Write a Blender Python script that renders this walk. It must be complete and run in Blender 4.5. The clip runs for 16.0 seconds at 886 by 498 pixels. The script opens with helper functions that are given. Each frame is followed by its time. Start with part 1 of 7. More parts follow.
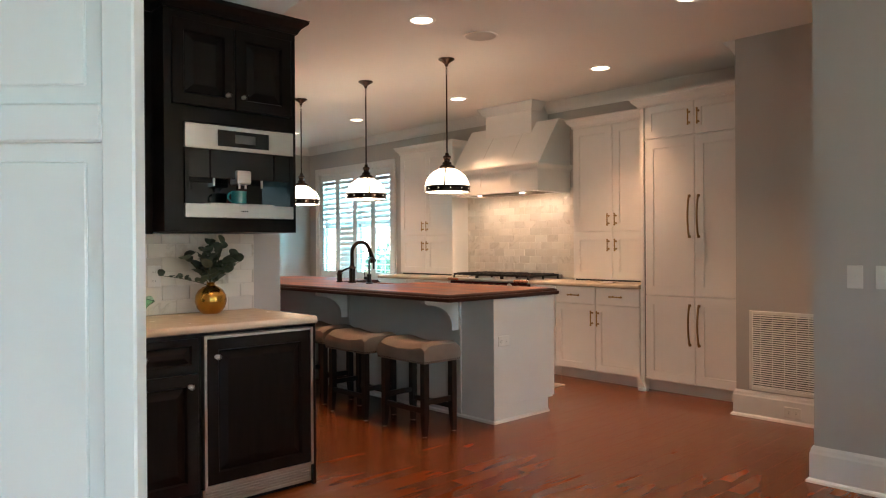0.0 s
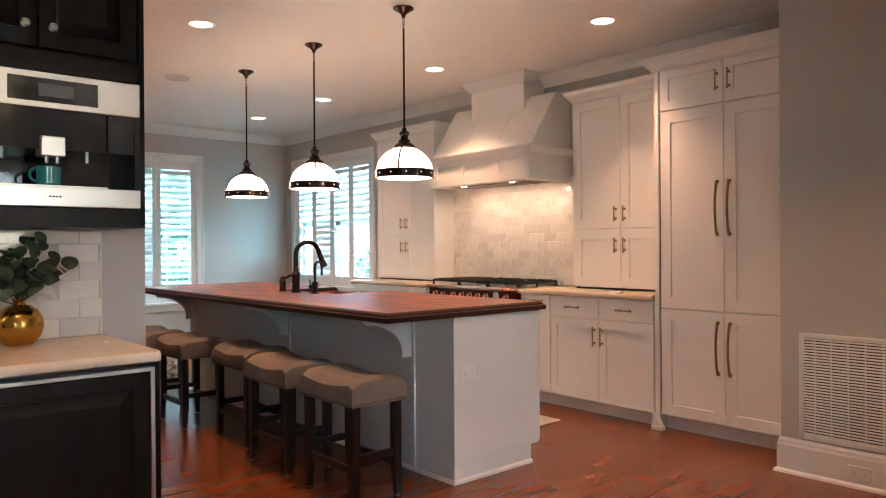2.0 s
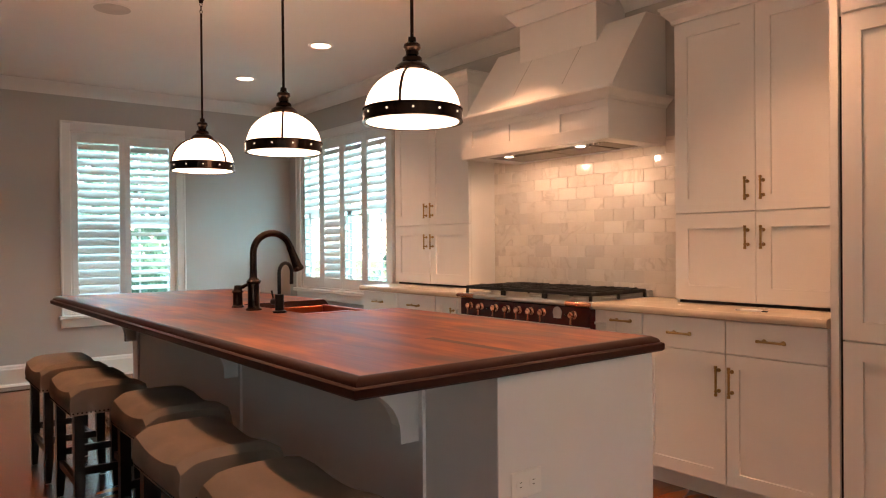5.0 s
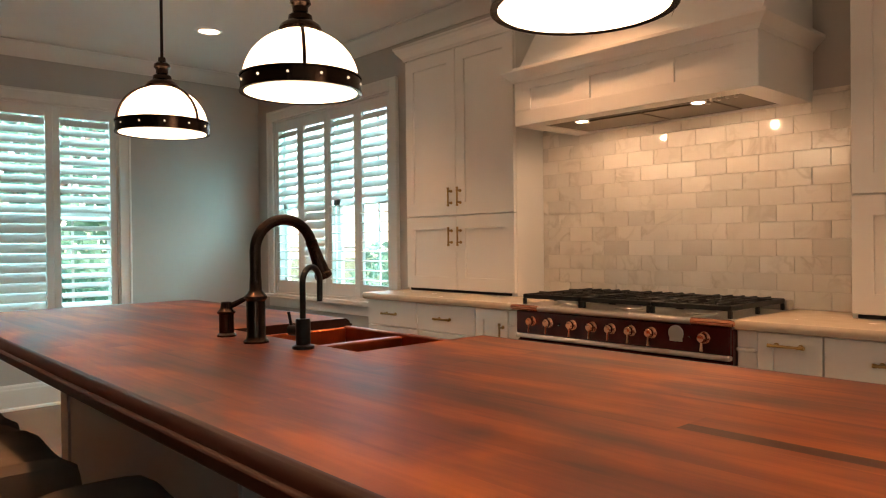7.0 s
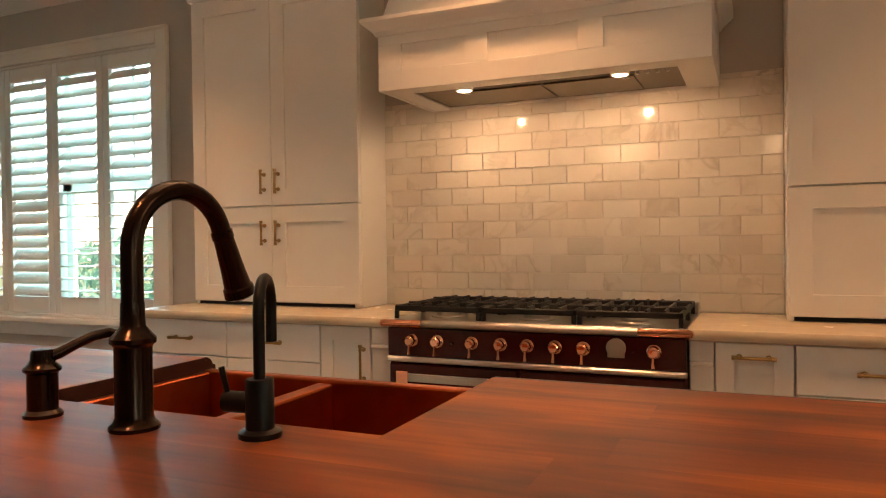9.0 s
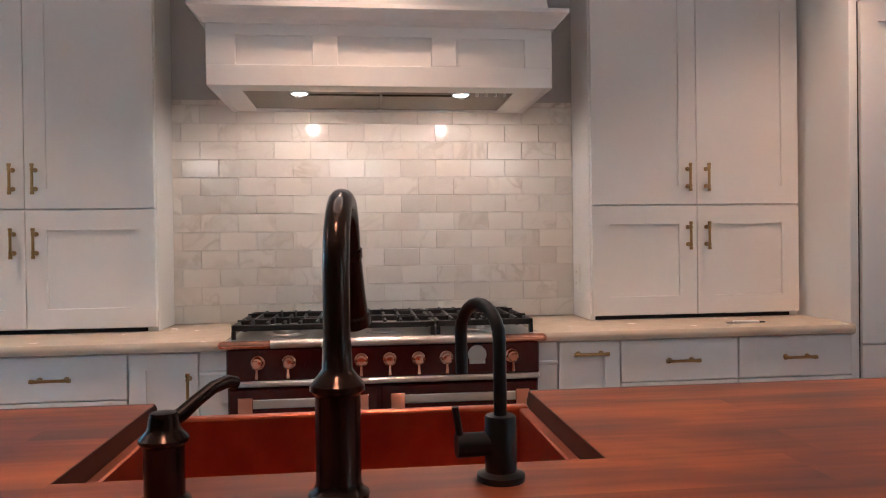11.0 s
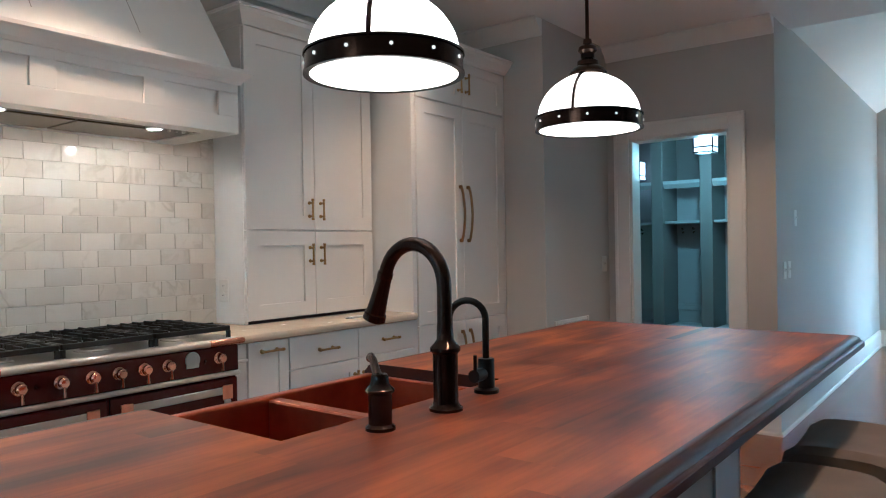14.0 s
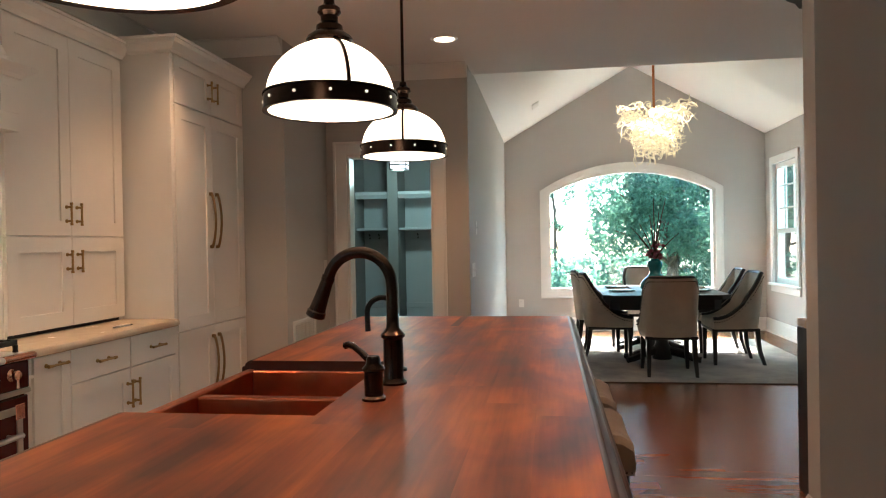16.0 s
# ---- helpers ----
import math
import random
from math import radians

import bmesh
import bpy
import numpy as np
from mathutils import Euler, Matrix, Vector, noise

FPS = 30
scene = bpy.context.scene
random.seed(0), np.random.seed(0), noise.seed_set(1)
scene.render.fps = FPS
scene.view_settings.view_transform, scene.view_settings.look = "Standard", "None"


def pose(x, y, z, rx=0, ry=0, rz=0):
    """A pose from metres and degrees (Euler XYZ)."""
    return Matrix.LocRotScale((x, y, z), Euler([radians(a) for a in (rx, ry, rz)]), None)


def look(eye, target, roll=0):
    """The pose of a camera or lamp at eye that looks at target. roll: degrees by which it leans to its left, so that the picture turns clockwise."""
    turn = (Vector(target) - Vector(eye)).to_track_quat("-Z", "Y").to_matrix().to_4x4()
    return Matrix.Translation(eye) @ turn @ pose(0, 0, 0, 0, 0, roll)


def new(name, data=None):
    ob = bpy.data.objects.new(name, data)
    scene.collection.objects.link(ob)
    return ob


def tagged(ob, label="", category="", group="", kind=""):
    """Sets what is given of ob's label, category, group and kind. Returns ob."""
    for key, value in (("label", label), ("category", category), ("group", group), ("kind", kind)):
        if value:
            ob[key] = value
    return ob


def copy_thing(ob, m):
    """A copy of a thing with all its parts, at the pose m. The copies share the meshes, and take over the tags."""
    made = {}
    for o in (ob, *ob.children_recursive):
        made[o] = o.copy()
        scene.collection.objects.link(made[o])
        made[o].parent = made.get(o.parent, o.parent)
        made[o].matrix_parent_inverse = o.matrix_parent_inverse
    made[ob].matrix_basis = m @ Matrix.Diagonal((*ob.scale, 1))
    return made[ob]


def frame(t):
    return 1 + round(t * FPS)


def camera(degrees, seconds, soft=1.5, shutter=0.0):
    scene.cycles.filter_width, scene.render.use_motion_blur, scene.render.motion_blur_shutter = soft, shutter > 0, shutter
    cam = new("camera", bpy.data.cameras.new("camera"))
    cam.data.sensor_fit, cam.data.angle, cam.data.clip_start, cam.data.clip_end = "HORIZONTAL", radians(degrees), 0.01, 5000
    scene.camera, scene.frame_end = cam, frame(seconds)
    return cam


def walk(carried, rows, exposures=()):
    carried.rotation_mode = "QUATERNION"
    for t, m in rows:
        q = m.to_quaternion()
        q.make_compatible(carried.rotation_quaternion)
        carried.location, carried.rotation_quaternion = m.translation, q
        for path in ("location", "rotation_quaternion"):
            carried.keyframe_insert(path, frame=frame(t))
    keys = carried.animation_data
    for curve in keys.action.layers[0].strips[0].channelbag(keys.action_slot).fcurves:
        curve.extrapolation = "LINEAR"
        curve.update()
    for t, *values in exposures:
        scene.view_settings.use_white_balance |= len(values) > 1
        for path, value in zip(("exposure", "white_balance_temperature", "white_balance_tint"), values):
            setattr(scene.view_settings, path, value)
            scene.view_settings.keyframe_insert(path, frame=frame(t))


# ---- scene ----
cam = camera(63.3, 16.0, 1.1)
PATH = [
    (0, (0.247, -0.1, 1.246), (1.612, 1.362, 1.239), -0.35),
    (0.5, (0.558, 0.074, 1.251), (1.925, 1.534, 1.244), -0.37),
    (1, (0.837, 0.217, 1.239), (2.203, 1.678, 1.236), -0.39),
    (1.5, (1.126, 0.373, 1.244), (2.465, 1.859, 1.237), -0.41),
    (2, (1.41, 0.535, 1.245), (2.728, 2.039, 1.24), -0.42),
    (2.5, (1.688, 0.691, 1.257), (2.97, 2.227, 1.25), -0.44),
    (3, (1.903, 0.891, 1.267), (3.15, 2.456, 1.257), -0.46),
    (3.5, (2.117, 1.107, 1.259), (3.352, 2.68, 1.25), -0.48),
    (4, (2.313, 1.332, 1.248), (3.529, 2.919, 1.239), -0.50),
    (6.5, (2.967, 2.923, 1.209), (4.268, 4.442, 1.190), -0.60),
    (7, (3.025, 3.212, 1.214), (4.369, 4.693, 1.196), -0.65),
    (7.5, (3.121, 3.484, 1.212), (4.558, 4.873, 1.200), -0.70),
    (8, (3.187, 3.742, 1.210), (4.732, 5.012, 1.197), -0.75),
    (8.5, (3.243, 4.025, 1.200), (4.945, 5.076, 1.181), -0.75),
    (11, (3.160, 5.118, 1.230), (5.148, 4.899, 1.215), -0.75),
    (11.5, (3.144, 5.290, 1.243), (5.087, 4.814, 1.225), -0.85),
    (12, (3.122, 5.490, 1.256), (4.996, 4.790, 1.244), -0.90),
    (12.5, (3.103, 5.712, 1.268), (4.873, 4.781, 1.254), -0.90),
    (13, (3.086, 5.943, 1.266), (4.690, 4.748, 1.254), -0.90),
    (13.5, (3.063, 6.171, 1.271), (4.500, 4.780, 1.256), -0.92),
    (14, (3.075, 6.393, 1.284), (4.302, 4.814, 1.275), -0.95),
    (14.5, (3.141, 6.616, 1.287), (4.098, 4.861, 1.276), -1.0),
    (15, (3.248, 6.813, 1.298), (3.991, 4.956, 1.279), -1.1),
    (15.5, (3.408, 6.966, 1.313), (3.936, 5.037, 1.291), -1.1),
    (16, (3.609, 7.090, 1.310), (3.900, 5.111, 1.294), -1.0),
]
EXPOSURES = [(0, 3.15, 6700, 15), (1, 3.38, 6700, 20), (2, 3.33, 6600, 22), (3, 3.17, 7800, 36), (4.2, 2.98, 7900, 36), (6.5, 2.70, 7900, 22), (7.5, 2.53, 8900, 24), (8.5, 2.53, 9800, 26), (11, 2.82, 5200, 15), (12.5, 2.8, 4700, 4), (13.5, 2.84, 4450, 1), (14, 2.86, 4700, 1), (14.5, 2.84, 5900, 8), (16, 2.72, 6600, 12)]
walk(cam, [(t, look(eye, target, roll)) for t, eye, target, roll in PATH], EXPOSURES)

# ---------------------------------------------------------------- light
world = bpy.data.worlds.new("sky")
scene.world = world
world.use_nodes = True
wn = world.node_tree
sky = wn.nodes.new("ShaderNodeTexSky")
sky.sky_type = "NISHITA"
sky.sun_disc = False
sky.sun_elevation = radians(42)
sky.sun_rotation = radians(178)
sky.dust_density, sky.ozone_density = 0.2, 4.0
wn.links.new(sky.outputs[0], wn.nodes["Background"].inputs[0])
wn.nodes["Background"].inputs[1].default_value = 0.15


DIM = 0.12      # lamps against daylight


def lamp(name, kind, m, power, color, **more):
    data = bpy.data.lights.new(name, kind)
    data.energy, data.color = (power if kind == "SUN" else power * DIM), color
    for key, value in more.items():
        if key == "size":
            data.size = value
        elif key == "size_y":
            data.shape, data.size_y = "RECTANGLE", value
        elif key == "radius":
            data.shadow_soft_size = value
        elif key == "cone":
            data.spot_size = radians(value)
        elif key == "blend":
            data.spot_blend = value
        elif key == "angle":
            data.angle = radians(value)
    ob = new(name, data)
    ob.matrix_basis = m
    return ob


WARM = (1.0, 0.58, 0.32)
SOFT = (1.0, 0.70, 0.46)
sun_from = Vector((0.03, -0.74, 0.67))
lamp("sun", "SUN", look((0, 0, 30), Vector((0, 0, 30)) - sun_from), 5.0, (1.0, 0.95, 0.86), angle=0.6)
# The last one is unseen: an extra fitting added in front of the bar.
DOWNLIGHTS = [(5.385, 3.437), (5.367, 5.140), (5.305, 6.800), (5.272, 8.160), (3.41, 3.48), (3.37, 5.21), (3.28, 6.82), (3.25, 8.15), (4.312, 2.062), (1.5, 2.3)]
CEIL = 2.75
for x, y in DOWNLIGHTS:
    lamp("downlight_lamp", "SPOT", look((x, y, CEIL - 0.03), (x, y, 0)), 92, WARM, radius=0.06, cone=94, blend=1.0)
PENDANTS = [(4.210, 4.091), (4.202, 5.153), (4.180, 6.212)]
for y in (4.742, 5.348):
    lamp("hood_lamp", "SPOT", look((5.885, y, 1.782), (6.08, y, 0.9)), 9, SOFT, radius=0.016, cone=172, blend=0.4)
lamp("under_cabinet_lamp", "SPOT", look((1.27, 3.63, 1.29), (1.27, 3.7, 0.9)), 5, (1.0, 0.78, 0.5), radius=0.04, cone=140, blend=0.6)
# sky light that falls in through the openings
DAY = (0.27, 0.83, 0.97)
lamp("daylight_dining", "AREA", look((2.42, -5.3, 3.9), (2.42, -1.6, 0.7)), 580, DAY, size=3.4, size_y=2.2)
lamp("daylight_side", "AREA", look((-0.9, -2.75, 3.4), (1.6, -2.75, 0.6)), 350, DAY, size=1.6, size_y=1.6)
lamp("daylight_left", "AREA", look((4.5, 10.9, 3.2), (4.5, 8.2, 1.0)), 470, DAY, size=2.0, size_y=1.4)
lamp("daylight_rear", "AREA", look((7.8, 8.2, 3.2), (5.2, 8.2, 1.0)), 590, DAY, size=2.6, size_y=1.4)
# added fill in an assumed, unseen hall opening, to brighten the hall door
lamp("hall_day_fill", "AREA", look((-0.7, -1.62, 1.55), (-0.7, 2, 1.3)), 17, DAY, size=0.9, size_y=1.3)
lamp("mudroom_lamp", "POINT", pose(5.03, 0.28, 1.98), 27, (0.58, 0.98, 0.95), radius=0.06)
lamp("chandelier_lamp", "POINT", pose(2.42, -1.3, 2.5), 5, SOFT, radius=0.15)

# ---------------------------------------------------------------- helpers
ROOT = {}
SHIFT = Vector((0, 0, 0))


def part(name, bm, material, parent=None, label="", smooth=False):
    """One mesh object from a bmesh in world places, under a thing or a part."""
    base = ROOT.get(parent, Vector((0, 0, 0)))
    if base.length:
        bmesh.ops.translate(bm, verts=bm.verts, vec=-base)
    me = bpy.data.meshes.new(name)
    bm.to_mesh(me)
    bm.free()
    if smooth:
        for f in me.polygons:
            f.use_smooth = True
        me.set_sharp_from_angle(angle=radians(38))
    me.materials.append(material)
    ob = new(name, me)
    if parent is not None:
        ob.parent = parent
        ROOT[ob] = base
    if label:
        ob["label"] = label
    return ob


def thing(name, at, label, category, group="", kind=""):
    ob = new(name)
    ob.empty_display_size = 0.1
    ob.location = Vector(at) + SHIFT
    ROOT[ob] = Vector(at)
    return tagged(ob, label, category, group, kind)


def structure(name, bm, material, label, category="", smooth=False):
    return tagged(part(name, bm, material, None, "", smooth), label, category, "", "structure")


IDENT = Matrix.Identity(4)
MINUS_X = Matrix(((0, 0, -1, 0), (1, 0, 0, 0), (0, 1, 0, 0), (0, 0, 0, 1)))   # u = y, v = z, out = -x
MINUS_Y = Matrix(((1, 0, 0, 0), (0, 0, -1, 0), (0, 1, 0, 0), (0, 0, 0, 1)))   # u = x, v = z, out = -y
PLUS_Y = Matrix(((1, 0, 0, 0), (0, 0, 1, 0), (0, 1, 0, 0), (0, 0, 0, 1)))


def at(frame_m, place):
    return Matrix.Translation(place) @ frame_m


def box(bm, x0, x1, y0, y1, z0, z1, bev=0.0, m=IDENT, seg=1):
    vs = [bm.verts.new(m @ Vector((x, y, z))) for x in (x0, x1) for y in (y0, y1) for z in (z0, z1)]
    idx = ((0, 1, 3, 2), (4, 6, 7, 5), (0, 4, 5, 1), (2, 3, 7, 6), (0, 2, 6, 4), (1, 5, 7, 3))
    fs = [bm.faces.new([vs[i] for i in f]) for f in idx]
    bmesh.ops.recalc_face_normals(bm, faces=fs)
    if bev > 0:
        es = list({e for f in fs for e in f.edges})
        bmesh.ops.bevel(bm, geom=es, offset=bev, segments=seg, profile=0.5, affect="EDGES")
    return bm


def boxed(*a, **k):
    return box(bmesh.new(), *a, **k)


def prism(bm, poly, a, b, m=IDENT):
    """A polygon in (x, y) drawn out from z = a to z = b, then placed by m."""
    lo = [bm.verts.new(m @ Vector((x, y, a))) for x, y in poly]
    hi = [bm.verts.new(m @ Vector((x, y, b))) for x, y in poly]
    n = len(poly)
    fs = [bm.faces.new(lo), bm.faces.new(hi)]
    fs += [bm.faces.new((lo[i], lo[(i + 1) % n], hi[(i + 1) % n], hi[i])) for i in range(n)]
    bmesh.ops.recalc_face_normals(bm, faces=fs)
    return bm


def lathe(bm, profile, seg=24, m=IDENT, arc=1.0):
    rings = []
    for r, z in profile:
        rings.append([bm.verts.new(m @ Vector((r * math.cos(2 * math.pi * i / seg), r * math.sin(2 * math.pi * i / seg), z))) for i in range(seg)]
                     if r > 1e-5 else [bm.verts.new(m @ Vector((0, 0, z)))])
    fs = []
    for p, q in zip(rings, rings[1:]):
        for i in range(seg):
            j = (i + 1) % seg
            if len(p) == 1 and len(q) == 1:
                continue
            if len(p) == 1:
                fs.append(bm.faces.new((p[0], q[i], q[j])))
            elif len(q) == 1:
                fs.append(bm.faces.new((p[i], p[j], q[0])))
            else:
                fs.append(bm.faces.new((p[i], p[j], q[j], q[i])))
    for ring, flip in ((rings[0], True), (rings[-1], False)):
        if len(ring) > 2:
            fs.append(bm.faces.new(ring[::-1] if flip else ring))
    bmesh.ops.recalc_face_normals(bm, faces=fs)
    return bm


def tube(bm, pts, radii, seg=10):
    pts = [Vector(p) for p in pts]
    if not hasattr(radii, "__len__"):
        radii = [radii] * len(pts)
    rings, side = [], None
    for i, p in enumerate(pts):
        d = (pts[min(i + 1, len(pts) - 1)] - pts[max(i - 1, 0)]).normalized()
        if side is None:
            side = d.orthogonal().normalized()
        side = (side - d * side.dot(d)).normalized()
        up = d.cross(side)
        rings.append([bm.verts.new(p + radii[i] * (side * math.cos(2 * math.pi * k / seg) + up * math.sin(2 * math.pi * k / seg))) for k in range(seg)])
    fs = []
    for p, q in zip(rings, rings[1:]):
        for k in range(seg):
            fs.append(bm.faces.new((p[k], p[(k + 1) % seg], q[(k + 1) % seg], q[k])))
    fs += [bm.faces.new(rings[0][::-1]), bm.faces.new(rings[-1])]
    bmesh.ops.recalc_face_normals(bm, faces=fs)
    return bm


def sweep(bm, profile, path, closed=False):
    """A moulding: profile in (out, up) run along a path of (x, y) at height 0, out to the left of the way."""
    n = len(path)
    rows = []
    for i, (x, y) in enumerate(path):
        p = Vector((x, y))
        a = Vector(path[i - 1]) if (i > 0 or closed) else None
        b = Vector(path[(i + 1) % n]) if (i < n - 1 or closed) else None
        d1 = (p - a).normalized() if a is not None else None
        d2 = (b - p).normalized() if b is not None else None
        n1 = Vector((-d1.y, d1.x)) if d1 is not None else None
        n2 = Vector((-d2.y, d2.x)) if d2 is not None else None
        if n1 is None:
            mit = n2
        elif n2 is None:
            mit = n1
        else:
            mit = (n1 + n2) / (1 + n1.dot(n2))
        rows.append([bm.verts.new((x + mit.x * o, y + mit.y * o, u)) for o, u in profile])
    fs = []
    k = len(profile)
    for i in range(n if closed else n - 1):
        p, q = rows[i], rows[(i + 1) % n]
        for j in range(k):
            fs.append(bm.faces.new((p[j], p[(j + 1) % k], q[(j + 1) % k], q[j])))
    if not closed:
        fs += [bm.faces.new(rows[0]), bm.faces.new(rows[-1][::-1])]
    bmesh.ops.recalc_face_normals(bm, faces=fs)
    return bm


# ---------------------------------------------------------------- materials
def material(name, color, rough=0.5, metal=0.0, vary=0.06, scale=6.0, bump=0.02, bump_scale=60.0, stretch=(1, 1, 1), spec=0.5, island=0.0, color2=None, coat=0.0, emit=0.0, emit_color=None):
    mat = bpy.data.materials.new(name)
    mat.use_nodes = True
    nt = mat.node_tree
    N, L = nt.nodes, nt.links
    b = N["Principled BSDF"]
    b.inputs["Roughness"].default_value, b.inputs["Metallic"].default_value = rough, metal
    b.inputs["Specular IOR Level"].default_value = spec
    if coat:
        b.inputs["Coat Weight"].default_value, b.inputs["Coat Roughness"].default_value = coat, 0.12
    tc, mp = N.new("ShaderNodeTexCoord"), N.new("ShaderNodeMapping")
    mp.inputs["Scale"].default_value = stretch
    L.new(tc.outputs["Object"], mp.inputs[0])
    n1 = N.new("ShaderNodeTexNoise")
    n1.inputs["Scale"].default_value, n1.inputs["Detail"].default_value = scale, 5
    L.new(mp.outputs[0], n1.inputs[0])
    info = N.new("ShaderNodeObjectInfo")
    add = N.new("ShaderNodeVectorMath")
    add.operation = "ADD"
    sc = N.new("ShaderNodeVectorMath")
    sc.operation = "SCALE"
    sc.inputs[0].default_value = (37.0, 53.0, 19.0)
    L.new(info.outputs["Random"], sc.inputs["Scale"])
    if island:
        L.new(mp.outputs[0], add.inputs[0])
        L.new(sc.outputs[0], add.inputs[1])
        L.new(add.outputs[0], n1.inputs[0])
    ramp = N.new("ShaderNodeValToRGB")
    c = Vector(color)
    lo = Vector(color2) if color2 else c * (1 - 2 * vary)
    ramp.color_ramp.elements[0].position, ramp.color_ramp.elements[1].position = 0.3, 0.7
    ramp.color_ramp.elements[0].color, ramp.color_ramp.elements[1].color = (*lo, 1), (*c, 1)
    L.new(n1.outputs[0], ramp.inputs[0])
    out = ramp.outputs[0]
    if island:
        hsv = N.new("ShaderNodeHueSaturation")
        mr = N.new("ShaderNodeMapRange")
        mr.inputs[3].default_value, mr.inputs[4].default_value = 1 - island, 1 + island
        L.new(info.outputs["Random"], mr.inputs[0])
        L.new(mr.outputs[0], hsv.inputs["Value"])
        L.new(out, hsv.inputs["Color"])
        out = hsv.outputs[0]
    L.new(out, b.inputs["Base Color"])
    n2 = N.new("ShaderNodeTexNoise")
    n2.inputs["Scale"].default_value, n2.inputs["Detail"].default_value = bump_scale, 4
    L.new(mp.outputs[0], n2.inputs[0])
    if bump:
        bp = N.new("ShaderNodeBump")
        bp.inputs["Strength"].default_value, bp.inputs["Distance"].default_value = bump, 0.01
        L.new(n2.outputs[0], bp.inputs["Height"])
        L.new(bp.outputs[0], b.inputs["Normal"])
    rr = N.new("ShaderNodeMapRange")
    rr.inputs[3].default_value, rr.inputs[4].default_value = max(0.02, rough - 0.06), min(1, rough + 0.06)
    L.new(n1.outputs[0], rr.inputs[0])
    L.new(rr.outputs[0], b.inputs["Roughness"])
    if emit:
        b.inputs["Emission Color"].default_value = (*(emit_color or color), 1)
        b.inputs["Emission Strength"].default_value = emit
    return mat


def wood(name, dark, mid, light, along, rough, cloud=2.2, spread=0.10, spec=0.45, offset=1.0, streak_part=0.5, fine_part=0.2, relief=0.04, gloss_spread=0.11):
    """Satin wood: broad cloudy figure, long streaks and fine grain along one axis ('x' or 'y')."""
    mat = bpy.data.materials.new(name)
    mat.use_nodes = True
    nt = mat.node_tree
    N, L = nt.nodes, nt.links
    b = N["Principled BSDF"]
    b.inputs["Specular IOR Level"].default_value = spec
    tc, info = N.new("ShaderNodeTexCoord"), N.new("ShaderNodeObjectInfo")
    sc = N.new("ShaderNodeVectorMath")
    sc.operation = "SCALE"
    sc.inputs[0].default_value = (7.0 * offset, 5.0 * offset, 3.0 * offset)
    L.new(info.outputs["Random"], sc.inputs["Scale"])

    def layer(scale, ratio, detail, distort, moved):
        mp = N.new("ShaderNodeMapping")
        mp.inputs["Scale"].default_value = (1, ratio, ratio) if along == "x" else (ratio, 1, ratio)
        if moved:
            ad = N.new("ShaderNodeVectorMath")
            ad.operation = "ADD"
            L.new(tc.outputs["Object"], ad.inputs[0])
            L.new(sc.outputs[0], ad.inputs[1])
            L.new(ad.outputs[0], mp.inputs[0])
        else:
            L.new(tc.outputs["Object"], mp.inputs[0])
        n = N.new("ShaderNodeTexNoise")
        n.inputs["Scale"].default_value, n.inputs["Detail"].default_value, n.inputs["Distortion"].default_value = scale, detail, distort
        L.new(mp.outputs[0], n.inputs[0])
        return n.outputs[0]

    def blend(a, c, k):
        mx = N.new("ShaderNodeMix")
        mx.inputs[0].default_value = k
        L.new(a, mx.inputs[2])
        L.new(c, mx.inputs[3])
        return mx.outputs[0]

    big = layer(cloud, 2.2, 3, 0.5, False)
    streak = layer(1.3, 9.0, 4, 0.35, True)
    fine = layer(3.0, 26.0, 3, 0.2, True)
    f = blend(blend(big, streak, streak_part), fine, fine_part)
    ramp = N.new("ShaderNodeValToRGB")
    e = ramp.color_ramp.elements
    e[0].position, e[1].position = 0.37, 0.63
    e[0].color, e[1].color = (*dark, 1), (*light, 1)
    q = e.new(0.50)
    q.color = (*mid, 1)
    L.new(f, ramp.inputs[0])
    hsv, mr = N.new("ShaderNodeHueSaturation"), N.new("ShaderNodeMapRange")
    mr.inputs[3].default_value, mr.inputs[4].default_value = 1 - spread, 1 + spread
    L.new(info.outputs["Random"], mr.inputs[0])
    L.new(mr.outputs[0], hsv.inputs["Value"])
    L.new(ramp.outputs[0], hsv.inputs["Color"])
    L.new(hsv.outputs[0], b.inputs["Base Color"])
    rr = N.new("ShaderNodeMapRange")
    rr.inputs[3].default_value, rr.inputs[4].default_value = rough - gloss_spread, rough + gloss_spread
    L.new(big, rr.inputs[0])
    L.new(rr.outputs[0], b.inputs["Roughness"])
    bp = N.new("ShaderNodeBump")
    bp.inputs["Strength"].default_value, bp.inputs["Distance"].default_value = relief, 0.004
    L.new(fine, bp.inputs["Height"])
    L.new(bp.outputs[0], b.inputs["Normal"])
    return mat


